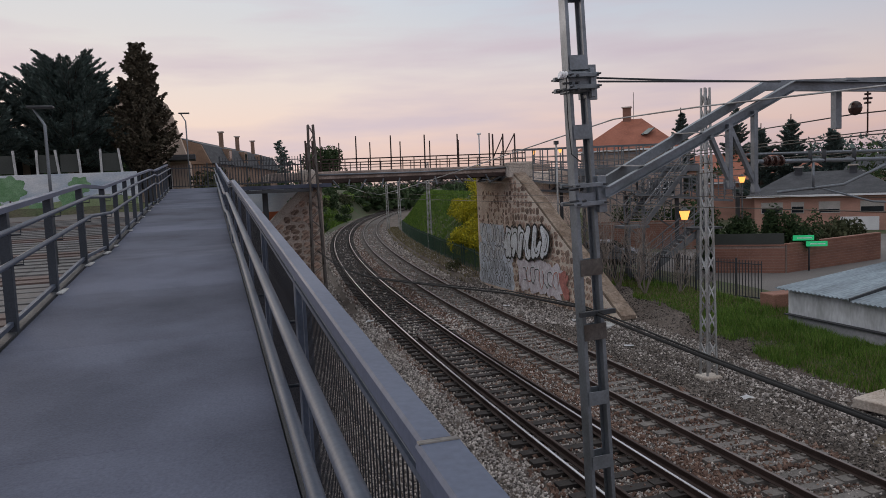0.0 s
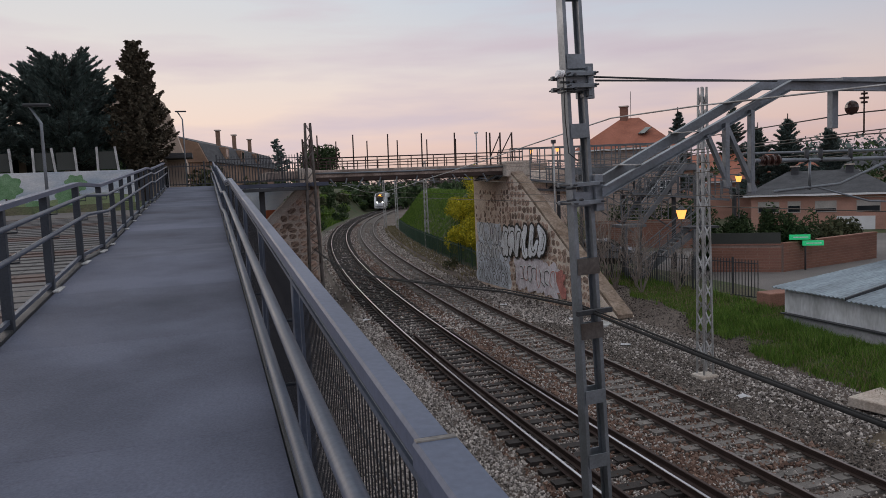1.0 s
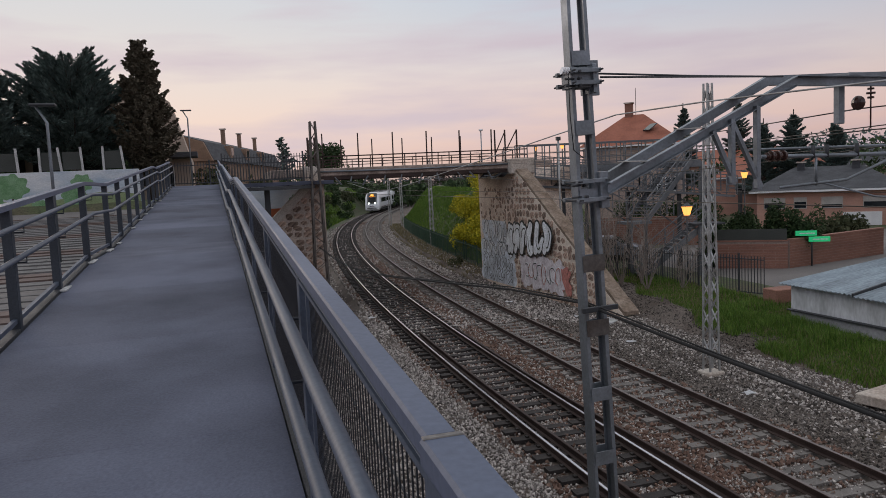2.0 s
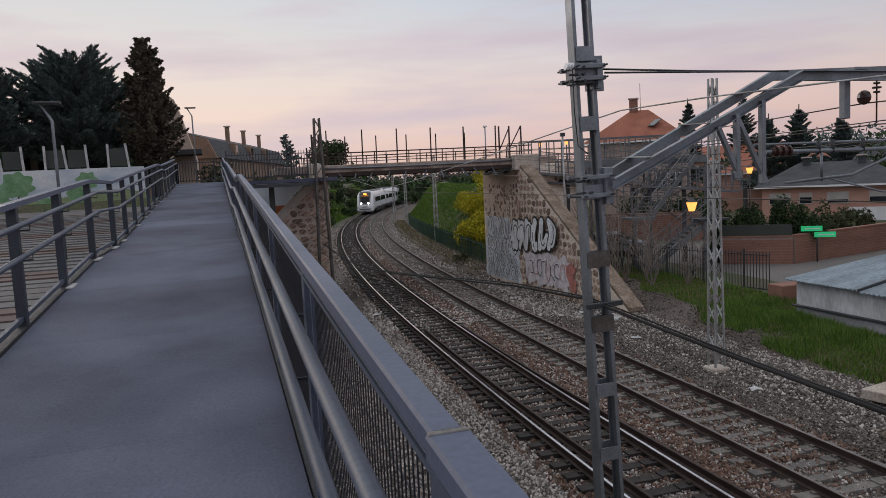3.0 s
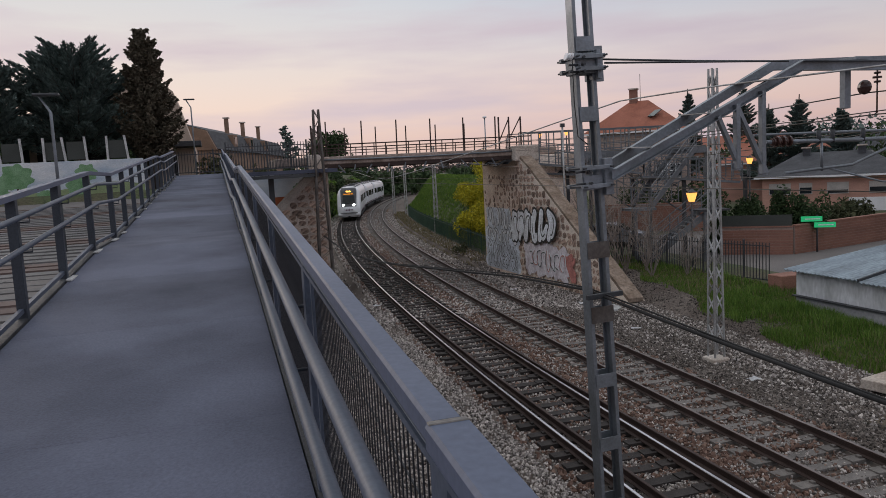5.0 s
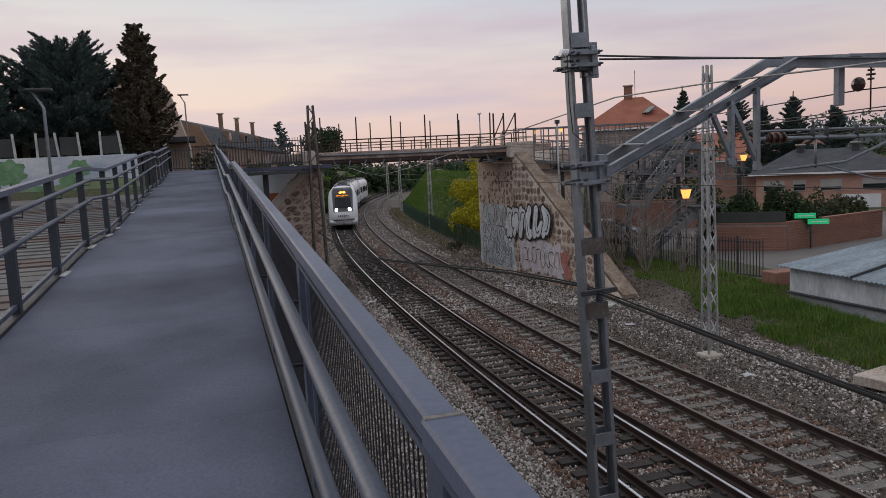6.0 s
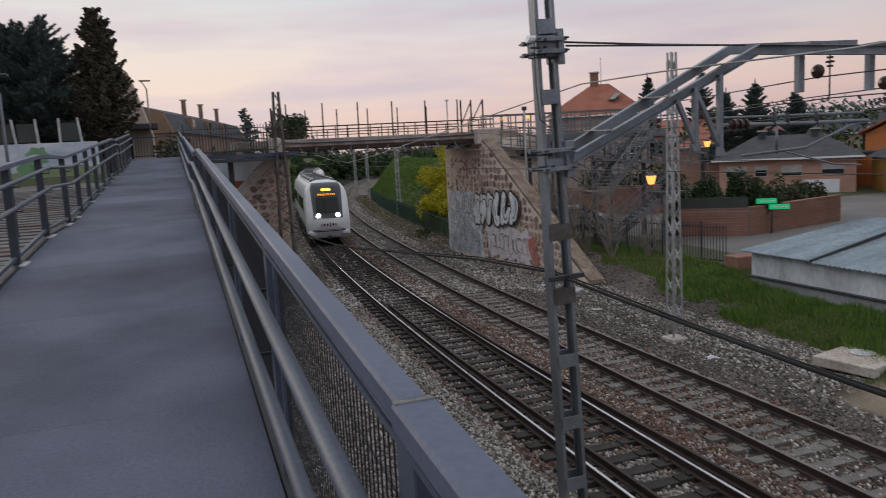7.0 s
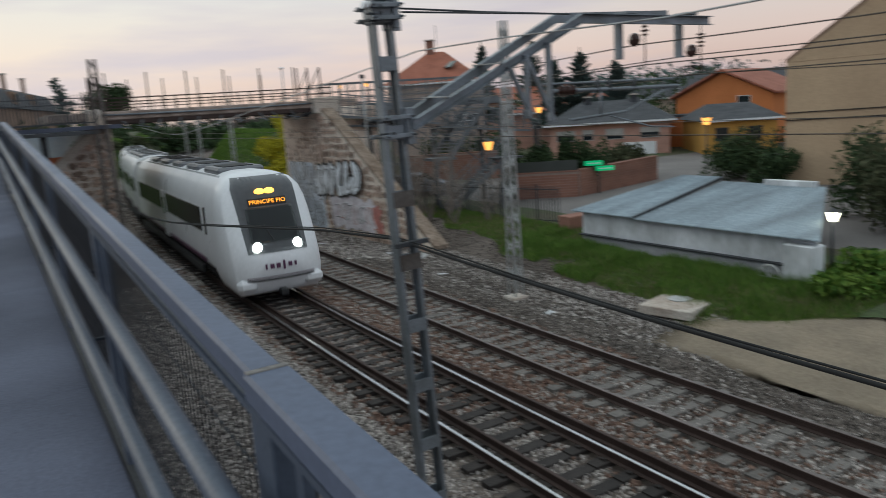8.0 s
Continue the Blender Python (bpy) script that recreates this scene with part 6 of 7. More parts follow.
# side wing facing the viewer's right
h1b = thing("house", (52.4, 41.8, 0.4), "ochre stucco annexe with a slate roof beside the orange house", "house", "houses", rz=-35)
part("wall", box((0, 0, 0), (6, 7, 3.0), 0.02), M_yellow, h1b)
gable_roof(6, 7, 3.02, 1.3, 0.4, M_slate, h1b, hip=1.5)
for x_ in (1.4, 4.2):
    window_unit(h1b, x_, 1.3, 1.0, 1.0, 0, 0, M_slate)

# house with the red hip roof
h2 = thing("house", (36.6, 68.6, 0.5), "tall brick house with a red tiled roof and a skylight", "house", "houses", rz=-38)
part("wall", box((0, 0, 0), (9.6, 9, 8.1), 0.02), M_rosy, h2)
r2 = gable_roof(9.6, 9, 8.12, 3.3, 0.4, M_tile, h2, hip=4.3)
chimney(h2, 4.2, 4.5, 10.8, 12.6, M_gbrick, 0.8)
part("skylight", bar((6.2, 1.3, 9.55), (6.9, 2.1, 10.2), 0.9, 0.08), M_window, h2, "roof skylight")
part("aerial", tube([(4.9, 4.5, 11), (4.9, 4.5, 14.2)], 0.03, 5), M_dark_steel, h2)
for x_ in (2.0, 7.3, 8.6):
    w_ = window_unit(h2, x_, 3.4, 1.0, 1.3, 0, 0)
    part("glazing_bar", box((x_ - 0.03, -0.05, 3.4), (x_ + 0.03, 0.0, 4.7)), M_white, w_)
    part("glazing_bar", box((x_ - 0.5, -0.048, 4.02), (x_ + 0.5, 0.0, 4.08)), M_white, w_)
h3 = thing("house", (53.0, 69.0, 0.5), "pinkish brick house with a red tiled roof behind the street", "house", "houses", rz=-45)
part("wall", box((0, 0, 0), (13, 8, 4.3), 0.02), M_brick, h3)
gable_roof(13, 8, 4.32, 1.7, 0.5, M_tile, h3, hip=2.5)
window_unit(h3, 3, 2.5, 1.8, 1.1, 0, 0.3)
window_unit(h3, 8.5, 2.5, 1.8, 1.1, 0, 0.3)
# orange gabled house
h4 = thing("house", (60.8, 52.0, 0.4), "orange stucco house with a wide gable", "house", "houses", rz=-77)
part("wall", box((0, 0, 0), (9.6, 9, 4.9), 0.02), M_orange, h4)
gable_fill(9.6, 9, 4.9, 2.2, M_orange, h4)
gable_roof(9.6, 9, 4.98, 2.3, 0.5, M_tile, h4, ridge_y=True)
window_unit(h4, 6.9, 3.1, 1.2, 1.7, 0, 0)
part("terrace_roof", box((-2.5, -3.5, 3.2), (8, -0.02, 3.4), 0.02), M_slate, h4)
part("terrace_wall", box((1.0, -3.3, 0.0), (8, -3.0, 3.2), 0.02), M_orange, h4)
# large beige gable wall
h5 = thing("apartment_building", (37.6, 24.7, 0.2), "large plain beige gable wall of an apartment building", "building", rz=-79)
part("wall", box((0, 0, 0), (22, 12, 6.9), 0.03), M_beige, h5)
gable_fill(22, 12, 6.9, 7.5, M_beige, h5)
gable_roof(22, 12, 6.98, 7.45, 0.03, M_tan, h5, ridge_y=True)
for z_ in (4.2, 3.8):
    part("facade_cable", bar((0, -0.04, z_), (14, -0.04, z_ + 0.3), 0.05), M_cable, h5)
# roofs of the town behind
for i, (x_, y_, w_, hh, m_, rm) in enumerate(((66, 78, 16, 6.0, M_cream, M_slate), (78, 66, 18, 6.6, M_white, M_slate), (84, 52, 16, 6.8, M_brick, M_tile), (60, 92, 18, 7.0, M_brick, M_tile), (90, 80, 24, 7.2, M_cream, M_slate), (95, 36, 18, 6.8, M_brick, M_slate), (76, 40, 12, 5.6, M_cream, M_slate))):
    t_ = thing("house", (x_, y_, 0.4), "far town house with a pitched roof", "house", "far houses", rz=-50 - 4 * i)
    part("wall", box((0, 0, 0), (w_, 9, hh - 1.0), 0.02), m_, t_)
    gable_roof(w_, 9, hh - 0.98, 2.0, 0.4, rm, t_, hip=1.5)
    for k in range(int(w_ / 3.5)):
        window_unit(t_, 2 + 3.5 * k, hh - 2.9, 1.3, 1.2, 0, 0.3)


# ---- garden wall, hedge, sign, shed, car ----
def brick_courses(name, a, b, z0, h, label):
    """Garden wall with visible courses and a coping."""
    a, b = Vector((*a, z0)), Vector((*b, z0))
    t_ = thing(name, label=label, category="wall", kind="structure")
    part("wall_core", bar(a + Vector((0, 0, h / 2)), b + Vector((0, 0, h / 2)), 0.22, h), M_rosy, t_)
    d = (b - a)
    n = int(d.length / 0.9)
    for j in range(int(h / 0.145)):
        for i in range(n + 1):
            f0, f1 = max(0.0, (i - 0.5 * (j % 2)) / n), min(1.0, (i + 1 - 0.5 * (j % 2)) / n)
            if f1 - f0 > 0.1 / n and j * n + i < 296:
                z_ = 0.07 + 0.145 * j
                part("brick", bar(a + d * (f0 + 0.006 / n) + Vector((0, 0, z_)), a + d * (f1 - 0.006 / n) + Vector((0, 0, z_)), 0.25, 0.13), M_gbrick, t_)
    part("coping", bar(a + Vector((0, 0, h + 0.03)), b + Vector((0, 0, h + 0.03)), 0.32, 0.07), M_gbrick, t_)
    return t_


brick_courses("wall_garden", (25.6, 33.3), (28.25, 31.1), 0.25, 1.72, "brown brick garden wall along the street")
brick_courses("wall_garden_side", (28.25, 31.1), (36.6, 33.0), 0.25, 1.75, "long brown brick garden wall beside a lane")
scr = part("reed_screen", bar((25.6, 33.25, 2.3), (28.2, 31.1, 2.3), 0.06, 0.62), M_skip)
tagged(scr, "dark screen on top of the garden wall", "screen")
for i in range(5):
    f = i / 4
    shrub(mix(26.2, 30.2, f), mix(34.2, 31.9, f), 0.4, 1.0, 0.9, 3.5, M_hedge, 60 + i, "clipped dark green hedge behind the garden wall", 3200, 0.10, "hedge")
for i, (x_, y_) in enumerate(((33.0, 34.0), (34.8, 34.2), (36.5, 35.0))):
    shrub(x_, y_, 0.4, 1.6, 1.3, 2.6, M_shrub, 70 + i, "loose grey-green shrub above the garden wall", 1600, 0.13)
sign = thing("green_sign", (29.7, 31.0, 0), "pole with two overlapping glowing green signs", "sign")
part("post", tube([(0, 0, 0.3), (0, 0, 2.5)], 0.045, 8), M_dark_steel, sign)
for dx, z_ in ((-0.35, 2.30), (0.30, 1.98)):
    bm = bmesh.new()
    d = Vector((math.cos(radians(-35)), math.sin(radians(-35)), 0))
    add_bar(bm, Vector((dx * 0.8, dx * -0.55 - 0.1, z_)) - d * 0.5, Vector((dx * 0.8, dx * -0.55 - 0.1, z_)) + d * 0.5, 0.12, 0.26)
    p_ = part("sign_box", bm, M_green_sign, sign, "glowing green sign panel")
    part("sign_face", bar(Vector((dx * 0.8, dx * -0.55 - 0.17, z_)) - d * 0.36, Vector((dx * 0.8, dx * -0.55 - 0.17, z_)) + d * 0.36, 0.04, 0.05), M_silver, p_, "pale bar on the sign")

shed = thing("shed", label="low whitewashed block shed with a corrugated fibre-cement roof", category="shed")
bm = bmesh.new()
q = [bm.verts.new((x_, y_, z_)) for z_ in (-0.2, 1.6) for x_, y_ in ((19.4, 11.7), (24.4, 14.6), (24.4, 20.2), (19.4, 21.2))]
for f in ((0, 1, 2, 3), (7, 6, 5, 4), (0, 4, 5, 1), (1, 5, 6, 2), (2, 6, 7, 3), (3, 7, 4, 0)):
    bm.faces.new([q[i] for i in f])
bmesh.ops.recalc_face_normals(bm, faces=bm.faces)
part("wall", bm, M_shed_wall, shed, "whitewashed wall")
part("plinth", box((19.28, 12.0, -0.3), (19.5, 21.1, 0.74), 0.02), M_render_grey, shed, "grey painted lower wall")
part("end_block", box((19.0, 11.6, -0.2), (19.6, 12.5, 1.45), 0.03), M_shed_wall, shed, "white block at the end")
part("wall_ledge", box((19.2, 11.8, 0.76), (19.39, 21.2, 0.80)), M_dark_steel, shed)


def corrugated(y0, y1, y0b, y1b, z_front, z_back, name):
    bm = bmesh.new()
    rows = []
    n = int((y1 - y0) / 0.045)
    for i in range(n + 1):
        y_, yb = mix(y0, y1, i / n), mix(y0b, y1b, i / n)
        dz = 0.025 * math.sin(y_ * 2 * math.pi / 0.18)
        rows.append([bm.verts.new((19.1, y_, z_front + dz)), bm.verts.new((24.8, yb, z_back + dz)), bm.verts.new((24.8, yb, z_back + dz - 0.03)), bm.verts.new((19.1, y_, z_front + dz - 0.03))])
    for a, b in zip(rows, rows[1:]):
        for k in range(4):
            bm.faces.new((a[k], a[(k + 1) % 4], b[(k + 1) % 4], b[k]))
    bmesh.ops.recalc_face_normals(bm, faces=bm.faces)
    part(name, bm, M_shed_roof, shed, "weathered corrugated sheet roof")


corrugated(18.3, 21.5, 19.0, 20.9, 1.70, 2.50, "roof_sheet")
corrugated(11.45, 18.28, 14.7, 18.98, 1.64, 2.32, "roof_sheet")
part("verge_strip", bar((19.1, 18.27, 1.68), (24.8, 18.97, 2.46), 0.06, 0.12), M_dark_steel, shed)
part("ridge_wall", box((24.6, 15.0, 0.2), (24.85, 17.0, 2.5), 0.02), M_shed_wall, shed)
cab = part("meter_cabinet", box((20.9, 23.6, 0.0), (22.2, 24.4, 1.0), 0.03), M_gbrick)
tagged(cab, "low brown brick cabinet beside the shed", "cabinet")
wheel = thing("spoked_wheel", (19.0, 12.9, 0.42), "old pale wheel leaning on the shed wall", "wheel")
ring = bmesh.new()
add_tube(ring, [(0.02 * math.cos(a), 0.36 * math.cos(a), 0.36 * math.sin(a)) for a in [2 * math.pi * k / 20 for k in range(21)]], 0.035, 6)
part("rim", ring, M_mortar, wheel)
for k in range(4):
    a = math.pi * k / 4
    part("spoke", bar((0, -0.36 * math.cos(a), -0.36 * math.sin(a)), (0, 0.36 * math.cos(a), 0.36 * math.sin(a)), 0.03), M_mortar, wheel)

for i, (x_, y_, rx, h, m_) in enumerate(((27.5, 13.6, 1.8, 3.8, M_shrub), (25.9, 11.4, 1.6, 2.6, M_hedge), (29.5, 15.5, 2.0, 4.0, M_hedge), (22.4, 9.6, 1.4, 1.2, M_hedge), (24.0, 10.2, 1.5, 1.6, M_shrub), (38.5, 28.6, 2.2, 3.2, M_hedge), (41.5, 29.5, 2.4, 3.6, M_shrub), (44.0, 32.0, 2.2, 2.8, M_hedge), (36.4, 24.4, 1.4, 2.6, M_hedge))):
    shrub(x_, y_, 0.1, rx, rx, h, m_, 80 + i, "dense dark evergreen shrub beside the shed and lane", 2400, 0.13)
for i, (x_, y_, rx, h) in enumerate(((18.6, 10.2, 0.9, 0.9), (19.8, 9.0, 1.1, 1.1), (18.4, 8.2, 0.9, 0.8), (20.6, 10.6, 1.0, 1.0), (19.2, 6.8, 1.1, 1.0), (21.6, 8.0, 1.2, 1.3))):
    shrub(x_, y_, ground_z(x_, y_) - 0.1, rx, rx, h, M_grass, 300 + i, "rank green weeds beside the sand bank", 1500, 0.11, "weed_clump")
for i, (x_, y_, h) in enumerate(((19.4, 33.6, 5.2), (20.0, 31.8, 4.2), (19.3, 30.2, 3.4), (19.8, 35.4, 5.6), (20.6, 29.3, 3.0), (19.0, 32.0, 4.6), (20.3, 36.5, 4.2))):
    bare_shrub(x_, y_, ground_z(x_, y_) - 0.05, h, 90 + i)


def parked_car(x_, y_, z0, rz, m):
    c = thing("car", (x_, y_, z0), "silver-blue hatchback parked in the street behind the fence", "car", rz=rz)
    prof = [(-2.0, 0.35), (-2.05, 0.75), (-1.85, 1.0), (-1.35, 1.42), (0.2, 1.46), (0.95, 1.0), (1.85, 0.85), (2.05, 0.6), (2.0, 0.35)]
    bm = bmesh.new()
    rows = [[bm.verts.new((x2 if abs(s_) < 0.8 else x2 * 0.97, s_, z_)) for x2, z_ in prof] for s_ in (-0.86, -0.8, 0.8, 0.86)]
    for a, b in zip(rows, rows[1:]):
        for k in range(len(prof)):
            bm.faces.new((a[k], a[(k + 1) % len(prof)], b[(k + 1) % len(prof)], b[k]))
    bm.faces.new(rows[0])
    bm.faces.new(rows[-1][::-1])
    bmesh.ops.recalc_face_normals(bm, faces=bm.faces)
    part("body", bm, m, c)
    for s_ in (-1, 1):
        part("side_glass", box((-1.3, s_ * 0.865 - 0.01, 0.98), (0.55, s_ * 0.865 + 0.01, 1.34)), M_window, c)
        for x2 in (-1.25, 1.3):
            wh = part("wheel", tube([(x2, s_ * 0.72, 0.31), (x2, s_ * 0.9, 0.31)], 0.31, 16), M_rubber, c)
            part("rim", tube([(x2, s_ * 0.9, 0.31), (x2, s_ * 0.915, 0.31)], 0.19, 12), M_pale_steel, wh)
    part("windscreen", bar((0.3, 0, 1.42), (0.95, 0, 1.03), 1.4, 0.03), M_window, c)
    return c


parked_car(23.9, 41.6, 0.45, -40, M_car)

brick_courses("wall_lane", (25.6, 48.6), (33.5, 43.2), 0.3, 2.3, "dull brown brick wall across the street")
for i in range(4):
    f = (i + 1) / 5
    shrub(mix(27.4, 35.0, f), mix(49.8, 44.8, f), 0.4, 1.3, 1.1, 3.4 + 0.5 * (i % 2), M_hedge, 500 + i, "dark evergreen hedge behind the street wall", 1500, 0.15, "hedge")

# conifers behind the street
sp = lambda b_: (lambda f: b_ * max(0.04, 1 - f) ** 0.8)
for i, (x_, y_, h, b_) in enumerate(((55.0, 77.5, 15.0, 2.4), (51.7, 79.7, 13.4, 2.0), (57.6, 62.5, 12.4, 2.8), (55.4, 64.3, 11.6, 2.6), (69.0, 85.0, 16.5, 3.0), (60.5, 60.0, 11.0, 2.6), (74.0, 40.0, 11.0, 3.2), (80.0, 36.0, 10.0, 3.0))):
    cedar(x_, y_, 0.4, h, sp(b_ * 1.35), M_cedar, 120 + i, "dark conifer behind the houses", 95, 0.24, 0.25)
sandp = bmesh.new()
rows_ = []
for i in range(13):
    y_ = 1.0 + 12.2 * i / 12
    left_ = 13.6 + 0.25 * math.sin(y_ * 1.3) + 0.5 * smooth01((y_ - 9) / 4)
    right_ = 17.6 - 1.2 * smooth01((y_ - 8) / 5) + 0.3 * math.sin(y_ * 0.9)
    rows_.append([sandp.verts.new((mix(left_, right_, k / 8), y_, ground_z(mix(left_, right_, k / 8), y_) + 0.02 + 0.28 * math.sin(math.pi * k / 8) * smooth01((13.4 - y_) / 2.5) * smooth01((y_) / 2))) for k in range(9)])
for a, b in zip(rows_, rows_[1:]):
    for k in range(8):
        sandp.faces.new((a[k], a[k + 1], b[k + 1], b[k])).smooth = True
bmesh.ops.solidify(sandp, geom=sandp.faces, thickness=0.05)
tagged(part("sand_bank", sandp, M_sand), "low bank of pale sand beside the ballast", "sand", kind="stuff")
slab = thing("concrete_cover", (16.3, 13.9, ground_z(16.3, 13.9)), "pale concrete cover slab in the grass", "slab", rz=12)
part("slab", box((-0.9, -0.8, -0.1), (0.9, 0.8, 0.16), 0.02), M_concrete, slab)
part("lid", tube([(0.2, 0.1, 0.16), (0.2, 0.1, 0.19)], 0.32, 16), M_mortar, slab)
slab2 = thing("stone_slab", (15.7, 27.5, ground_z(15.7, 27.5)), "flat pale slab lying on the verge", "slab", rz=30)
part("slab", box((-0.5, -0.35, -0.05), (0.5, 0.35, 0.08), 0.02), M_mortar, slab2)


# ---- plaza side ----
plaza = thing("plaza_paving", label="grey and red paving bands on the sloping plaza", category="paving", kind="structure")
y_ = 3.0
k = 0
while y_ < 36:
    m_ = M_paving_red if k % 7 in (2, 3) else M_paving
    z_ = plaza_z(y_ + 0.25) + 0.02
    for x0 in [-14 + 2.0 * i for i in range(6)]:
        part("paving_slab", box((x0 + 0.008, y_ + 0.008, z_ - 0.08), (x0 + 1.992, y_ + 0.592, z_ + 0.02 * (k % 2) * 0.2), 0.0), m_, plaza)
    y_ += 0.6
    k += 1


def mural(name, x0, x1, y_, z0, z1, label, seed, trees, band=None):
    t_ = thing(name, label=label, category="wall", kind="structure")
    part("wall_body", box((x0, y_, z0), (x1, y_ + 0.3, z1), 0.01), M_mural_sky, t_, "wall painted as a cloudy sky")
    rnd_ = random.Random(seed)

    def flat(pts, m, n_, lift, lab=""):
        bm = bmesh.new()
        lo = [bm.verts.new((a, y_ - 0.002, b)) for a, b in pts]
        hi = [bm.verts.new((a, y_ - lift, b)) for a, b in pts]
        bm.faces.new(hi)
        for i in range(len(pts)):
            bm.faces.new((lo[i], lo[(i + 1) % len(pts)], hi[(i + 1) % len(pts)], hi[i]))
        bmesh.ops.recalc_face_normals(bm, faces=bm.faces)
        part(n_, bm, m, t_, lab)

    if band:
        flat([(x0, z0), (x1, z0), (x1, band), (x0, band)], M_mural_orange, "painted_band", 0.006, "orange painted lower band")
    for cx, cz, r in trees:
        ring = [1 + 0.13 * math.sin(i * 1.35 + cx * 3) + rnd_.uniform(-0.05, 0.05) for i in range(32)]
        flat([(max(x0, min(x1, cx + r * 0.95 * ring[i] * math.cos(2 * math.pi * i / 32))), min(z1 - 0.02, cz + r * 0.85 * ring[i] * math.sin(2 * math.pi * i / 32))) for i in range(32)], M_mural_green, "painted_tree", 0.006 + 0.002 * rnd_.random(), "green painted tree")
        flat([(cx - 0.05, z0), (cx + 0.05, z0), (cx + 0.04, cz - r * 0.5), (cx - 0.04, cz - r * 0.5)], M_bark, "painted_trunk", 0.004)
    if not band:
        n = 18
        top = [(mix(x1, x0, i / n), mix(5.75, 6.15, 0.5 + 0.5 * math.sin(i * 0.9))) for i in range(n + 1)]
        flat([(x0, z0), (x1, z0)] + top, M_mural_grass, "painted_meadow", 0.005, "pale green painted meadow")
    return t_


mural("wall_mural", -20, -3.4, 39.3, 4.6, 7.2, "garden wall painted with sky, clouds and green trees", 3, [(-9.0, 6.55, 0.72), (-9.9, 6.15, 0.62), (-10.8, 5.9, 0.7), (-6.0, 6.6, 0.5), (-6.4, 6.0, 0.55), (-12.5, 6.2, 0.9), (-7.9, 5.6, 0.35)])
mural("wall_mural_bridge", 0.2, 5.4, 44.2, 0.5, 6.05, "wall painted with a blue cloudy sky above an orange band", 4, [(4.6, 5.2, 0.35)], 4.75)

# wall posts and the low building behind the mural wall
low = thing("low_building", (-22, 47.5, 5.0), "long low building with dark openings behind the painted wall", "building")
part("wall", box((0, 0, 0), (19.4, 5, 4.4), 0.02), M_cream, low)
part("roof", box((-0.3, -0.5, 4.4), (19.7, 5.3, 4.65), 0.02), M_slate, low)
for i in range(8):
    part("opening", box((0.8 + 2.3 * i, -0.06, 1.4), (2.7 + 2.3 * i, 0.04, 3.9)), M_train_under, low, "dark glazed opening")
for i in range(13):
    x_ = -15.2 + 0.93 * i
    tagged(part("wall_post", bar((x_, 39.45, 7.1), (x_ - 0.12 + 0.06 * (i % 3), 39.45, 8.35), 0.10), M_mortar), "white concrete post on the painted wall", "post", "wall posts")
for i in (0, 1, 3, 4, 6, 8, 9, 11):
    x_ = -15.2 + 0.93 * i
    tagged(part("dark_screen", bar((x_ + 0.06, 39.5, 7.70), (x_ + 0.85, 39.5, 7.70), 0.03, 0.85), M_skip), "dark mesh screen between white posts", "screen", "wall screens")

for i in range(5):
    shrub(-14.6 + 2.5 * i, 40.6, 5.6, 0.8, 0.5, 2.2 + 0.3 * (i % 3), M_hedge, 200 + i, "dark shrub behind the painted wall", 700, 0.10)
spread_c = lambda f: 3.95 * (0.75 + 0.25 * min(1.0, (f - 0.25) / 0.2) if f < 0.45 else max(0.0, 1 - (f - 0.45) / 0.62) ** 0.62) + 0.12
cedar(-7.0, 45.0, 5.6, 8.7, spread_c, M_cedar, 1, "large dark cedar with spiky branch tips", 230, 0.115, 0.30)
cedar(-11.6, 43.2, 5.6, 7.8, spread_c, M_cedar, 2, "dark cedar at the plaza's edge", 150, 0.125, 0.30)
cedar(-15.8, 46.0, 5.6, 8.4, spread_c, M_cedar, 3, "dark cedar behind the painted wall", 100, 0.17, 0.28)
spread_y = lambda f: 1.95 * (0.55 + 0.45 * min(1.0, (f - 0.18) / 0.12) if f < 0.30 else mix(1.0, 0.34, min(1.0, (f - 0.30) / 0.62)) * (1.0 if f < 0.92 else 0.55))
conifer(-3.2, 43.6, 5.6, 9.1, spread_y, M_cypress, 4, "tall dark brown-green cypress", 0.45, 250, 150, 0.115, 0.16)

# cream building with a steep roof, and the terrace beyond
cream = thing("house", (-11.4, 55, 5.0), "pale house with a steep mansard side", "house", "terrace houses")
bm = bmesh.new()
pr = [(0, 0), (10.1, 0), (10.1, 3.3), (9.0, 7.2), (7.8, 8.2), (2, 8.0), (0, 6)]
rows_ = [[bm.verts.new((a, d, b)) for a, b in pr] for d in (0, 9)]
for i in range(len(pr)):
    bm.faces.new((rows_[0][i], rows_[0][(i + 1) % len(pr)], rows_[1][(i + 1) % len(pr)], rows_[1][i]))
bm.faces.new(rows_[0])
bm.faces.new(rows_[1][::-1])
bmesh.ops.recalc_face_normals(bm, faces=bm.faces)
part("wall", bm, M_cream, cream)
part("porch_roof", box((4.5, -2.4, 3.3), (10.6, -0.02, 3.65), 0.02), M_slate, cream)
for x_ in (6.0, 8.4):
    window_unit(cream, x_, 1.2, 1.0, 1.6, 0, 0)
terr = thing("terrace_house", (-0.6, 69, 4.1), "row of brick terrace houses with a slate mansard roof and chimneys", "house", "terrace houses", rz=-15)
part("wall", box((-8, 0, 0), (0.6, 34, 4.6), 0.02), M_tan, terr)
bm = bmesh.new()
pr = [(-8.3, 4.6), (0.9, 4.6), (0.1, 6.3), (-3.2, 7.3), (-7.5, 6.3)]
gab = bmesh.new()
gv = [[gab.verts.new((a, d, b - 0.06)) for a, b in pr] for d in (-0.15, 0.25)]
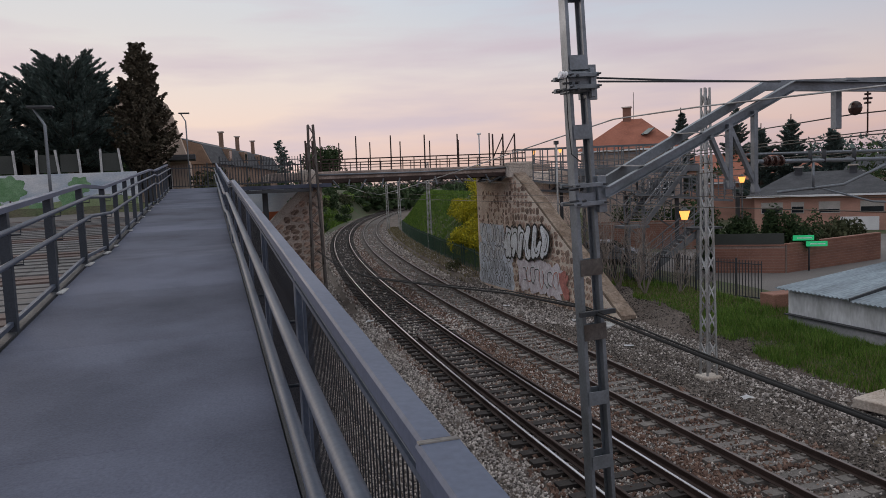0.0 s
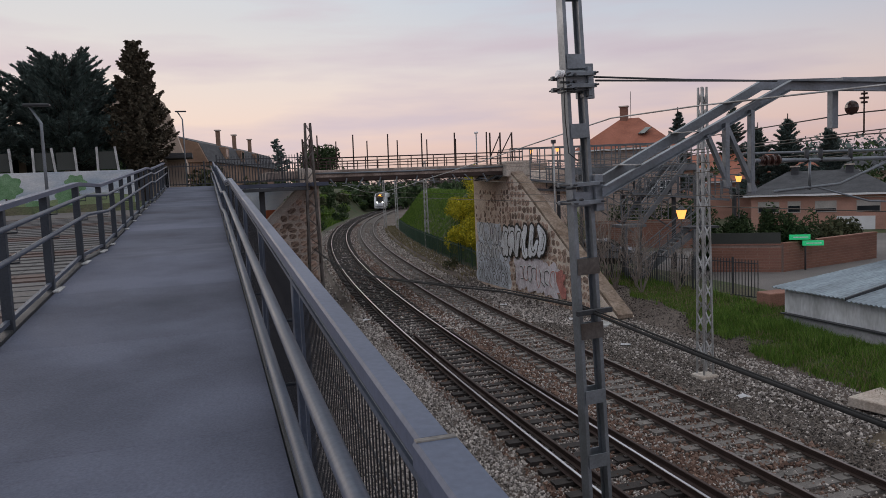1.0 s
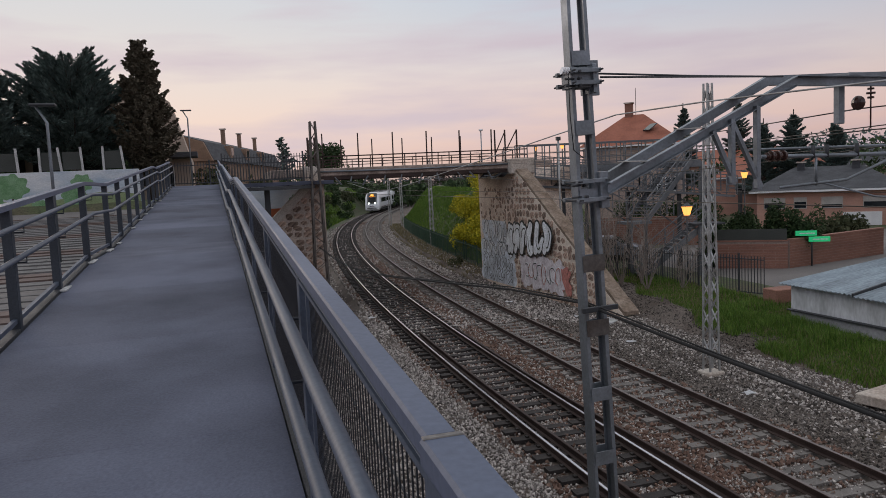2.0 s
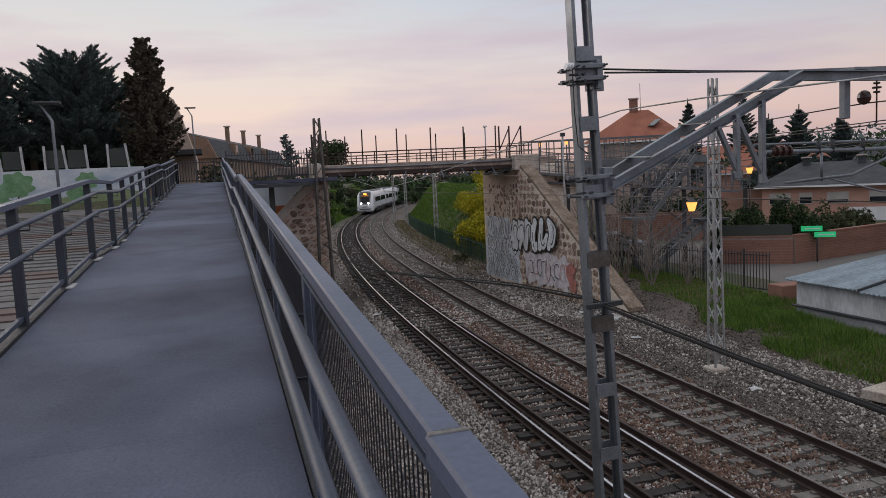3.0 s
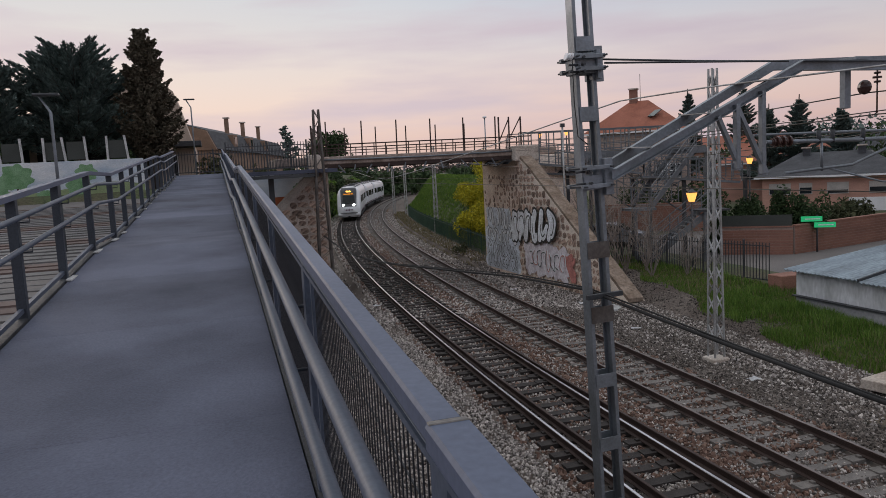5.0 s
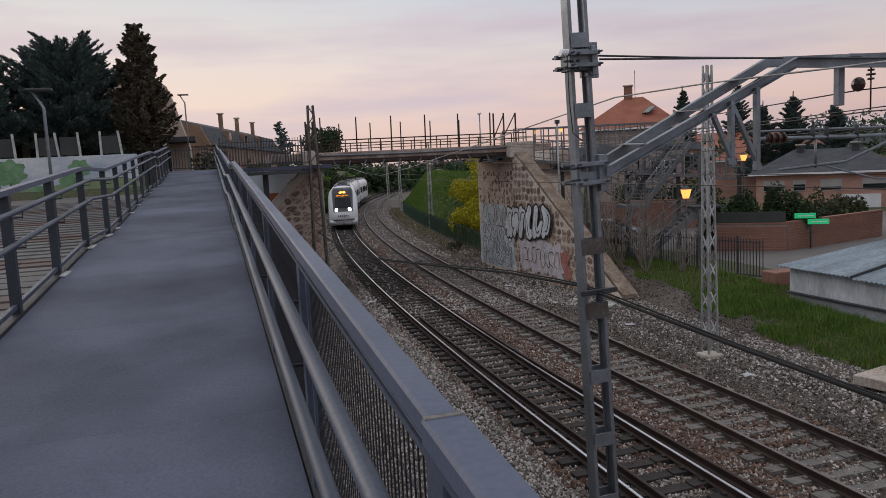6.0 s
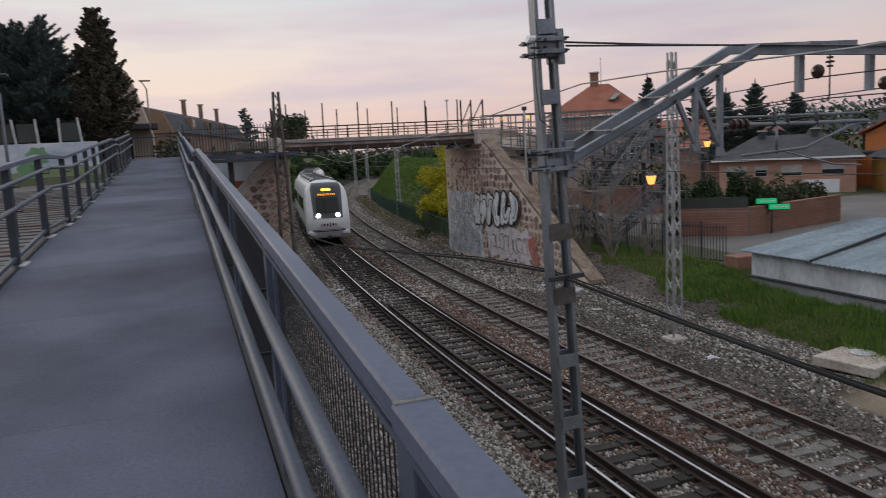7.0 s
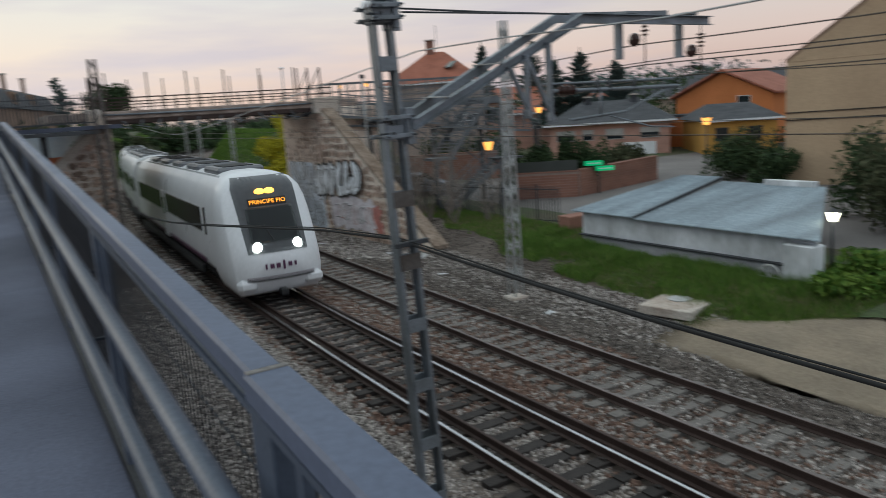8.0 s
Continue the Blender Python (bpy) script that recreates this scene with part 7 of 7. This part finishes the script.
for i in range(len(pr)):
    gab.faces.new((gv[0][i], gv[0][(i + 1) % len(pr)], gv[1][(i + 1) % len(pr)], gv[1][i]))
gab.faces.new(gv[0])
gab.faces.new(gv[1][::-1])
bmesh.ops.recalc_face_normals(gab, faces=gab.faces)
part("gable", gab, M_tan, terr, "tan brick end wall")
rows_ = [[bm.verts.new((a, d, b)) for a, b in pr] for d in (0.26, 34.2)]
for i in range(len(pr)):
    bm.faces.new((rows_[0][i], rows_[0][(i + 1) % len(pr)], rows_[1][(i + 1) % len(pr)], rows_[1][i]))
bm.faces.new(rows_[0])
bm.faces.new(rows_[1][::-1])
bmesh.ops.recalc_face_normals(bm, faces=bm.faces)
part("roof", bm, M_slate, terr)
for d in (7, 14, 22):
    chimney(terr, -0.6, d + 3, 5.6, 8.0, M_tan, 0.38)
    d_ = part("dormer", box((-1.2, d, 5.0), (0.75, d + 1.5, 6.2), 0.03), M_tan, terr)
    part("pane", box((0.74, d + 0.3, 5.25), (0.78, d + 1.2, 6.0)), M_window, d_)
    window_unit(terr, -6.5 + d * 0.2, 1.5, 1.1, 1.3, 0, 0.2)

# modern plaza lamps with bent arms
def plaza_lamp(x_, y_, z0, z1, label, head=1):
    t_ = thing("street_lamp", (x_, y_, 0), label, "street lamp", "plaza lamps")
    part("post", tube([(0, 0, z0), (0, 0, z1 - 0.45), (-0.22, 0, z1 - 0.05)], 0.04, 8, 0.03), M_galv, t_)
    part("lamp_head", box((-0.34, -0.12, z1 - 0.06), (0.22, 0.12, z1 + 0.0), 0.015), M_dark_steel, t_, "flat lamp head")
    return t_


plaza_lamp(-3.62, 19.6, plaza_z(19.6) - 0.1, 8.15, "slim grey plaza lamp with a bent arm")
plaza_lamp(-1.0, 42.0, 5.3, 10.3, "slim dark plaza lamp with a bent arm")

# walkway from the ramp's head to the bridge
wk = thing("walkway", label="concrete walkway joining the ramp to the bridge", category="walkway", kind="structure")
part("walkway_slab", box((-1.9, 35.65, 6.02), (5.6, 38.1, 6.2), 0.01), M_deck, wk)
part("walkway_beam", box((0.4, 35.66, 5.84), (4.7, 35.9, 6.0), 0.01), M_kerb, wk)
for x_ in (0.9, 2.5):
    part("column", bar((x_, 36.6, ground_z(x_, 36.6) - 0.3), (x_, 36.6, 6.0), 0.25), M_dark_steel, wk)
picket_fence([(-1.9, 37.45, 6.2), (4.4, 37.45, 6.2)], 1.15, 0.13, M_dark_steel, "dark steel picket railing at the head of the ramp", group="walkway railings")
picket_fence([(0.5, 35.75, 6.2), (4.6, 35.75, 6.2)], 1.35, 0.13, M_dark_steel, "dark steel picket railing beside the walkway", group="walkway railings")
picket_fence([(-1.9, 35.7, 6.2), (-1.9, 37.9, 6.2)], 1.1, 0.13, M_dark_steel, "short dark steel railing at the ramp's corner", group="walkway railings")
for x_ in (4.75, 5.1):
    tagged(part("tall_post", bar((x_, 38.0, 6.2), (x_, 38.0, 8.4), 0.08), M_rust), "tall rusty post at the bridge's end", "post", "bridge posts")
tagged(part("brace", bar((4.75, 38.0, 8.3), (5.6, 38.0, 7.5), 0.05), M_rust), "rusty brace at the bridge's end", "brace")
for x_ in (15.0, 15.6, 16.3):
    tagged(part("tall_post", bar((x_, 38.2, 6.8), (x_, 38.2, 8.55), 0.07), M_rust), "tall rusty post at the bridge's end", "post", "bridge posts")
tagged(part("brace", bar((15.0, 38.25, 7.2), (15.6, 38.25, 8.4), 0.05), M_rust), "rusty brace at the bridge's end", "brace")
tagged(part("brace", bar((15.6, 38.25, 7.3), (16.3, 38.25, 8.5), 0.05), M_rust), "rusty brace at the bridge's end", "brace")

# trees past the bridge and the wooded skyline
conifer(11.0, 119.5, 5.4, 9.0, lambda f: 3.3 * max(0.1, 1 - f) ** 0.6, M_cedar, 21, "far open pine on the skyline", 0.2, 40, 30, 0.3, 0.25)
shrub(15.6, 109.0, 6.0, 3.6, 3.0, 6.2, M_hedge, 22, "far round dark tree on the skyline", 2600, 0.28, "tree")
rnd_ = random.Random(77)
for i in range(16):
    y_ = 56 + 9.0 * i
    x_ = line_x(y_) - rnd_.uniform(8.5, 12.5)
    shrub(x_, y_, ground_z(x_, y_) - 0.3, 2.2, 2.4, rnd_.uniform(2.2, 3.6), M_hedge if i % 3 else M_shrub, 140 + i, "dark scrub on the cutting's far bank", 900, 0.22)


rnd_ = random.Random(78)
for i in range(30):
    y_ = 70 + 4.6 * i
    x_ = line_x(y_) - rnd_.uniform(5.6, 8.8) - (i % 3) * 2.0
    shrub(x_, y_, ground_z(x_, y_) - 0.3, rnd_.uniform(1.4, 2.6), 2.4, rnd_.uniform(1.0, 2.4), (M_hedge, M_grass, M_shrub)[i % 3], 400 + i, "low dark scrub on the cutting's far bank", 650, 0.20)


def skyline(name, m, n, x0, x1, y0, y1, z0, z1, seed, label, leaf=0.6):
    rnd_ = random.Random(seed)
    verts, faces = [], []
    lumps = [(rnd_.uniform(x0, x1), rnd_.uniform(y0, y1), rnd_.uniform(z0, z1), rnd_.uniform(1.5, 4.0)) for _ in range(n // 90)]
    for _ in range(n):
        a, b, c, r = rnd_.choice(lumps)
        leaf_verts(verts, faces, Vector((a + rnd_.gauss(0, r * 0.6), b + rnd_.gauss(0, r * 0.6), c * (0.35 + 0.65 * rnd_.random()) + rnd_.gauss(0, 0.5))), leaf * rnd_.uniform(0.5, 1.3), rnd_, 1.0)
    ob = new(name, leaf_mesh(name, verts, faces, m))
    return tagged(ob, label, "trees", kind="stuff")


skyline("far_woods", M_far_wood, 9000, 20, 150, 230, 300, 4, 9.5, 31, "bare grey-brown trees on the far skyline", 0.9)
skyline("far_woods", M_far_wood, 6000, 62, 115, 100, 170, 5, 9.0, 32, "bare brownish trees behind the bridge", 0.4)
skyline("far_woods", M_far_wood, 9000, 95, 320, 60, 220, 4, 10, 33, "wooded town edge behind the houses", 0.9)
skyline("street_trees", M_cedar, 7000, 84, 112, 74, 98, 6, 10.5, 36, "dark evergreen crowns behind the far slate roofs", 0.45)
skyline("far_scrub", M_hedge, 8000, 18, 40, 185, 250, 0, 8, 34, "dark scrub where the line bends out of sight", 0.7)
skyline("far_scrub", M_hedge, 9000, 26, 82, 178, 214, 1, 6.5, 37, "dark scrub beyond the bend of the line", 0.8)
skyline("street_trees", M_hedge, 9000, 62, 100, 60, 100, 3, 9, 35, "dark evergreen trees between the far houses", 0.4)


# ---- motion: the train rounds the curve towards the ramp ----
def arc_table():
    ys, ss = [-40.0], [0.0]
    while ys[-1] < 420:
        y_ = ys[-1]
        ss.append(ss[-1] + 0.5 * math.sqrt(1 + line_slope(y_) ** 2))
        ys.append(y_ + 0.5)
    return ys, ss


ARC_Y, ARC_S = arc_table()
TRAIN_TIMES = [0.0, 0.5, 1.0, 1.5, 2.0, 2.5, 3.0, 3.5, 4.0, 4.5, 5.0, 5.5, 6.0, 6.5, 7.0, 7.5, 8.0]


def car_pose(s_front, length):
    """Pose of a car whose two ends sit on the track."""
    ends = []
    for s_ in (s_front, s_front + length):
        y_ = float(np.interp(s_, ARC_S, ARC_Y))
        ends.append(on_line(y_, -1.72)[0])
    d = ends[0] - ends[1]
    return pose(ends[0].x, ends[0].y, 0, 0, 0, math.degrees(math.atan2(-d.x, d.y)))


def motions():
    rows = {ob: [] for ob in [train_front, *cars]}
    for t, y_ in zip(TRAIN_TIMES, TRAIN_Y):
        s_ = float(np.interp(y_, ARC_Y, ARC_S))
        rows[train_front].append((t, car_pose(s_, 24.6)))
        s_ += 25.3
        for c in cars:
            rows[c].append((t, car_pose(s_, 18.0)))
            s_ += 18.8
    for ob, r in rows.items():
        walk(ob, r)


TRAIN_Y = [199, 187, 174, 161.8, 151.5, 142, 132.5, 123, 113.5, 103.5, 93.5, 83.5, 73.5, 61.5, 49.3, 36.0, 22.6]
motions()
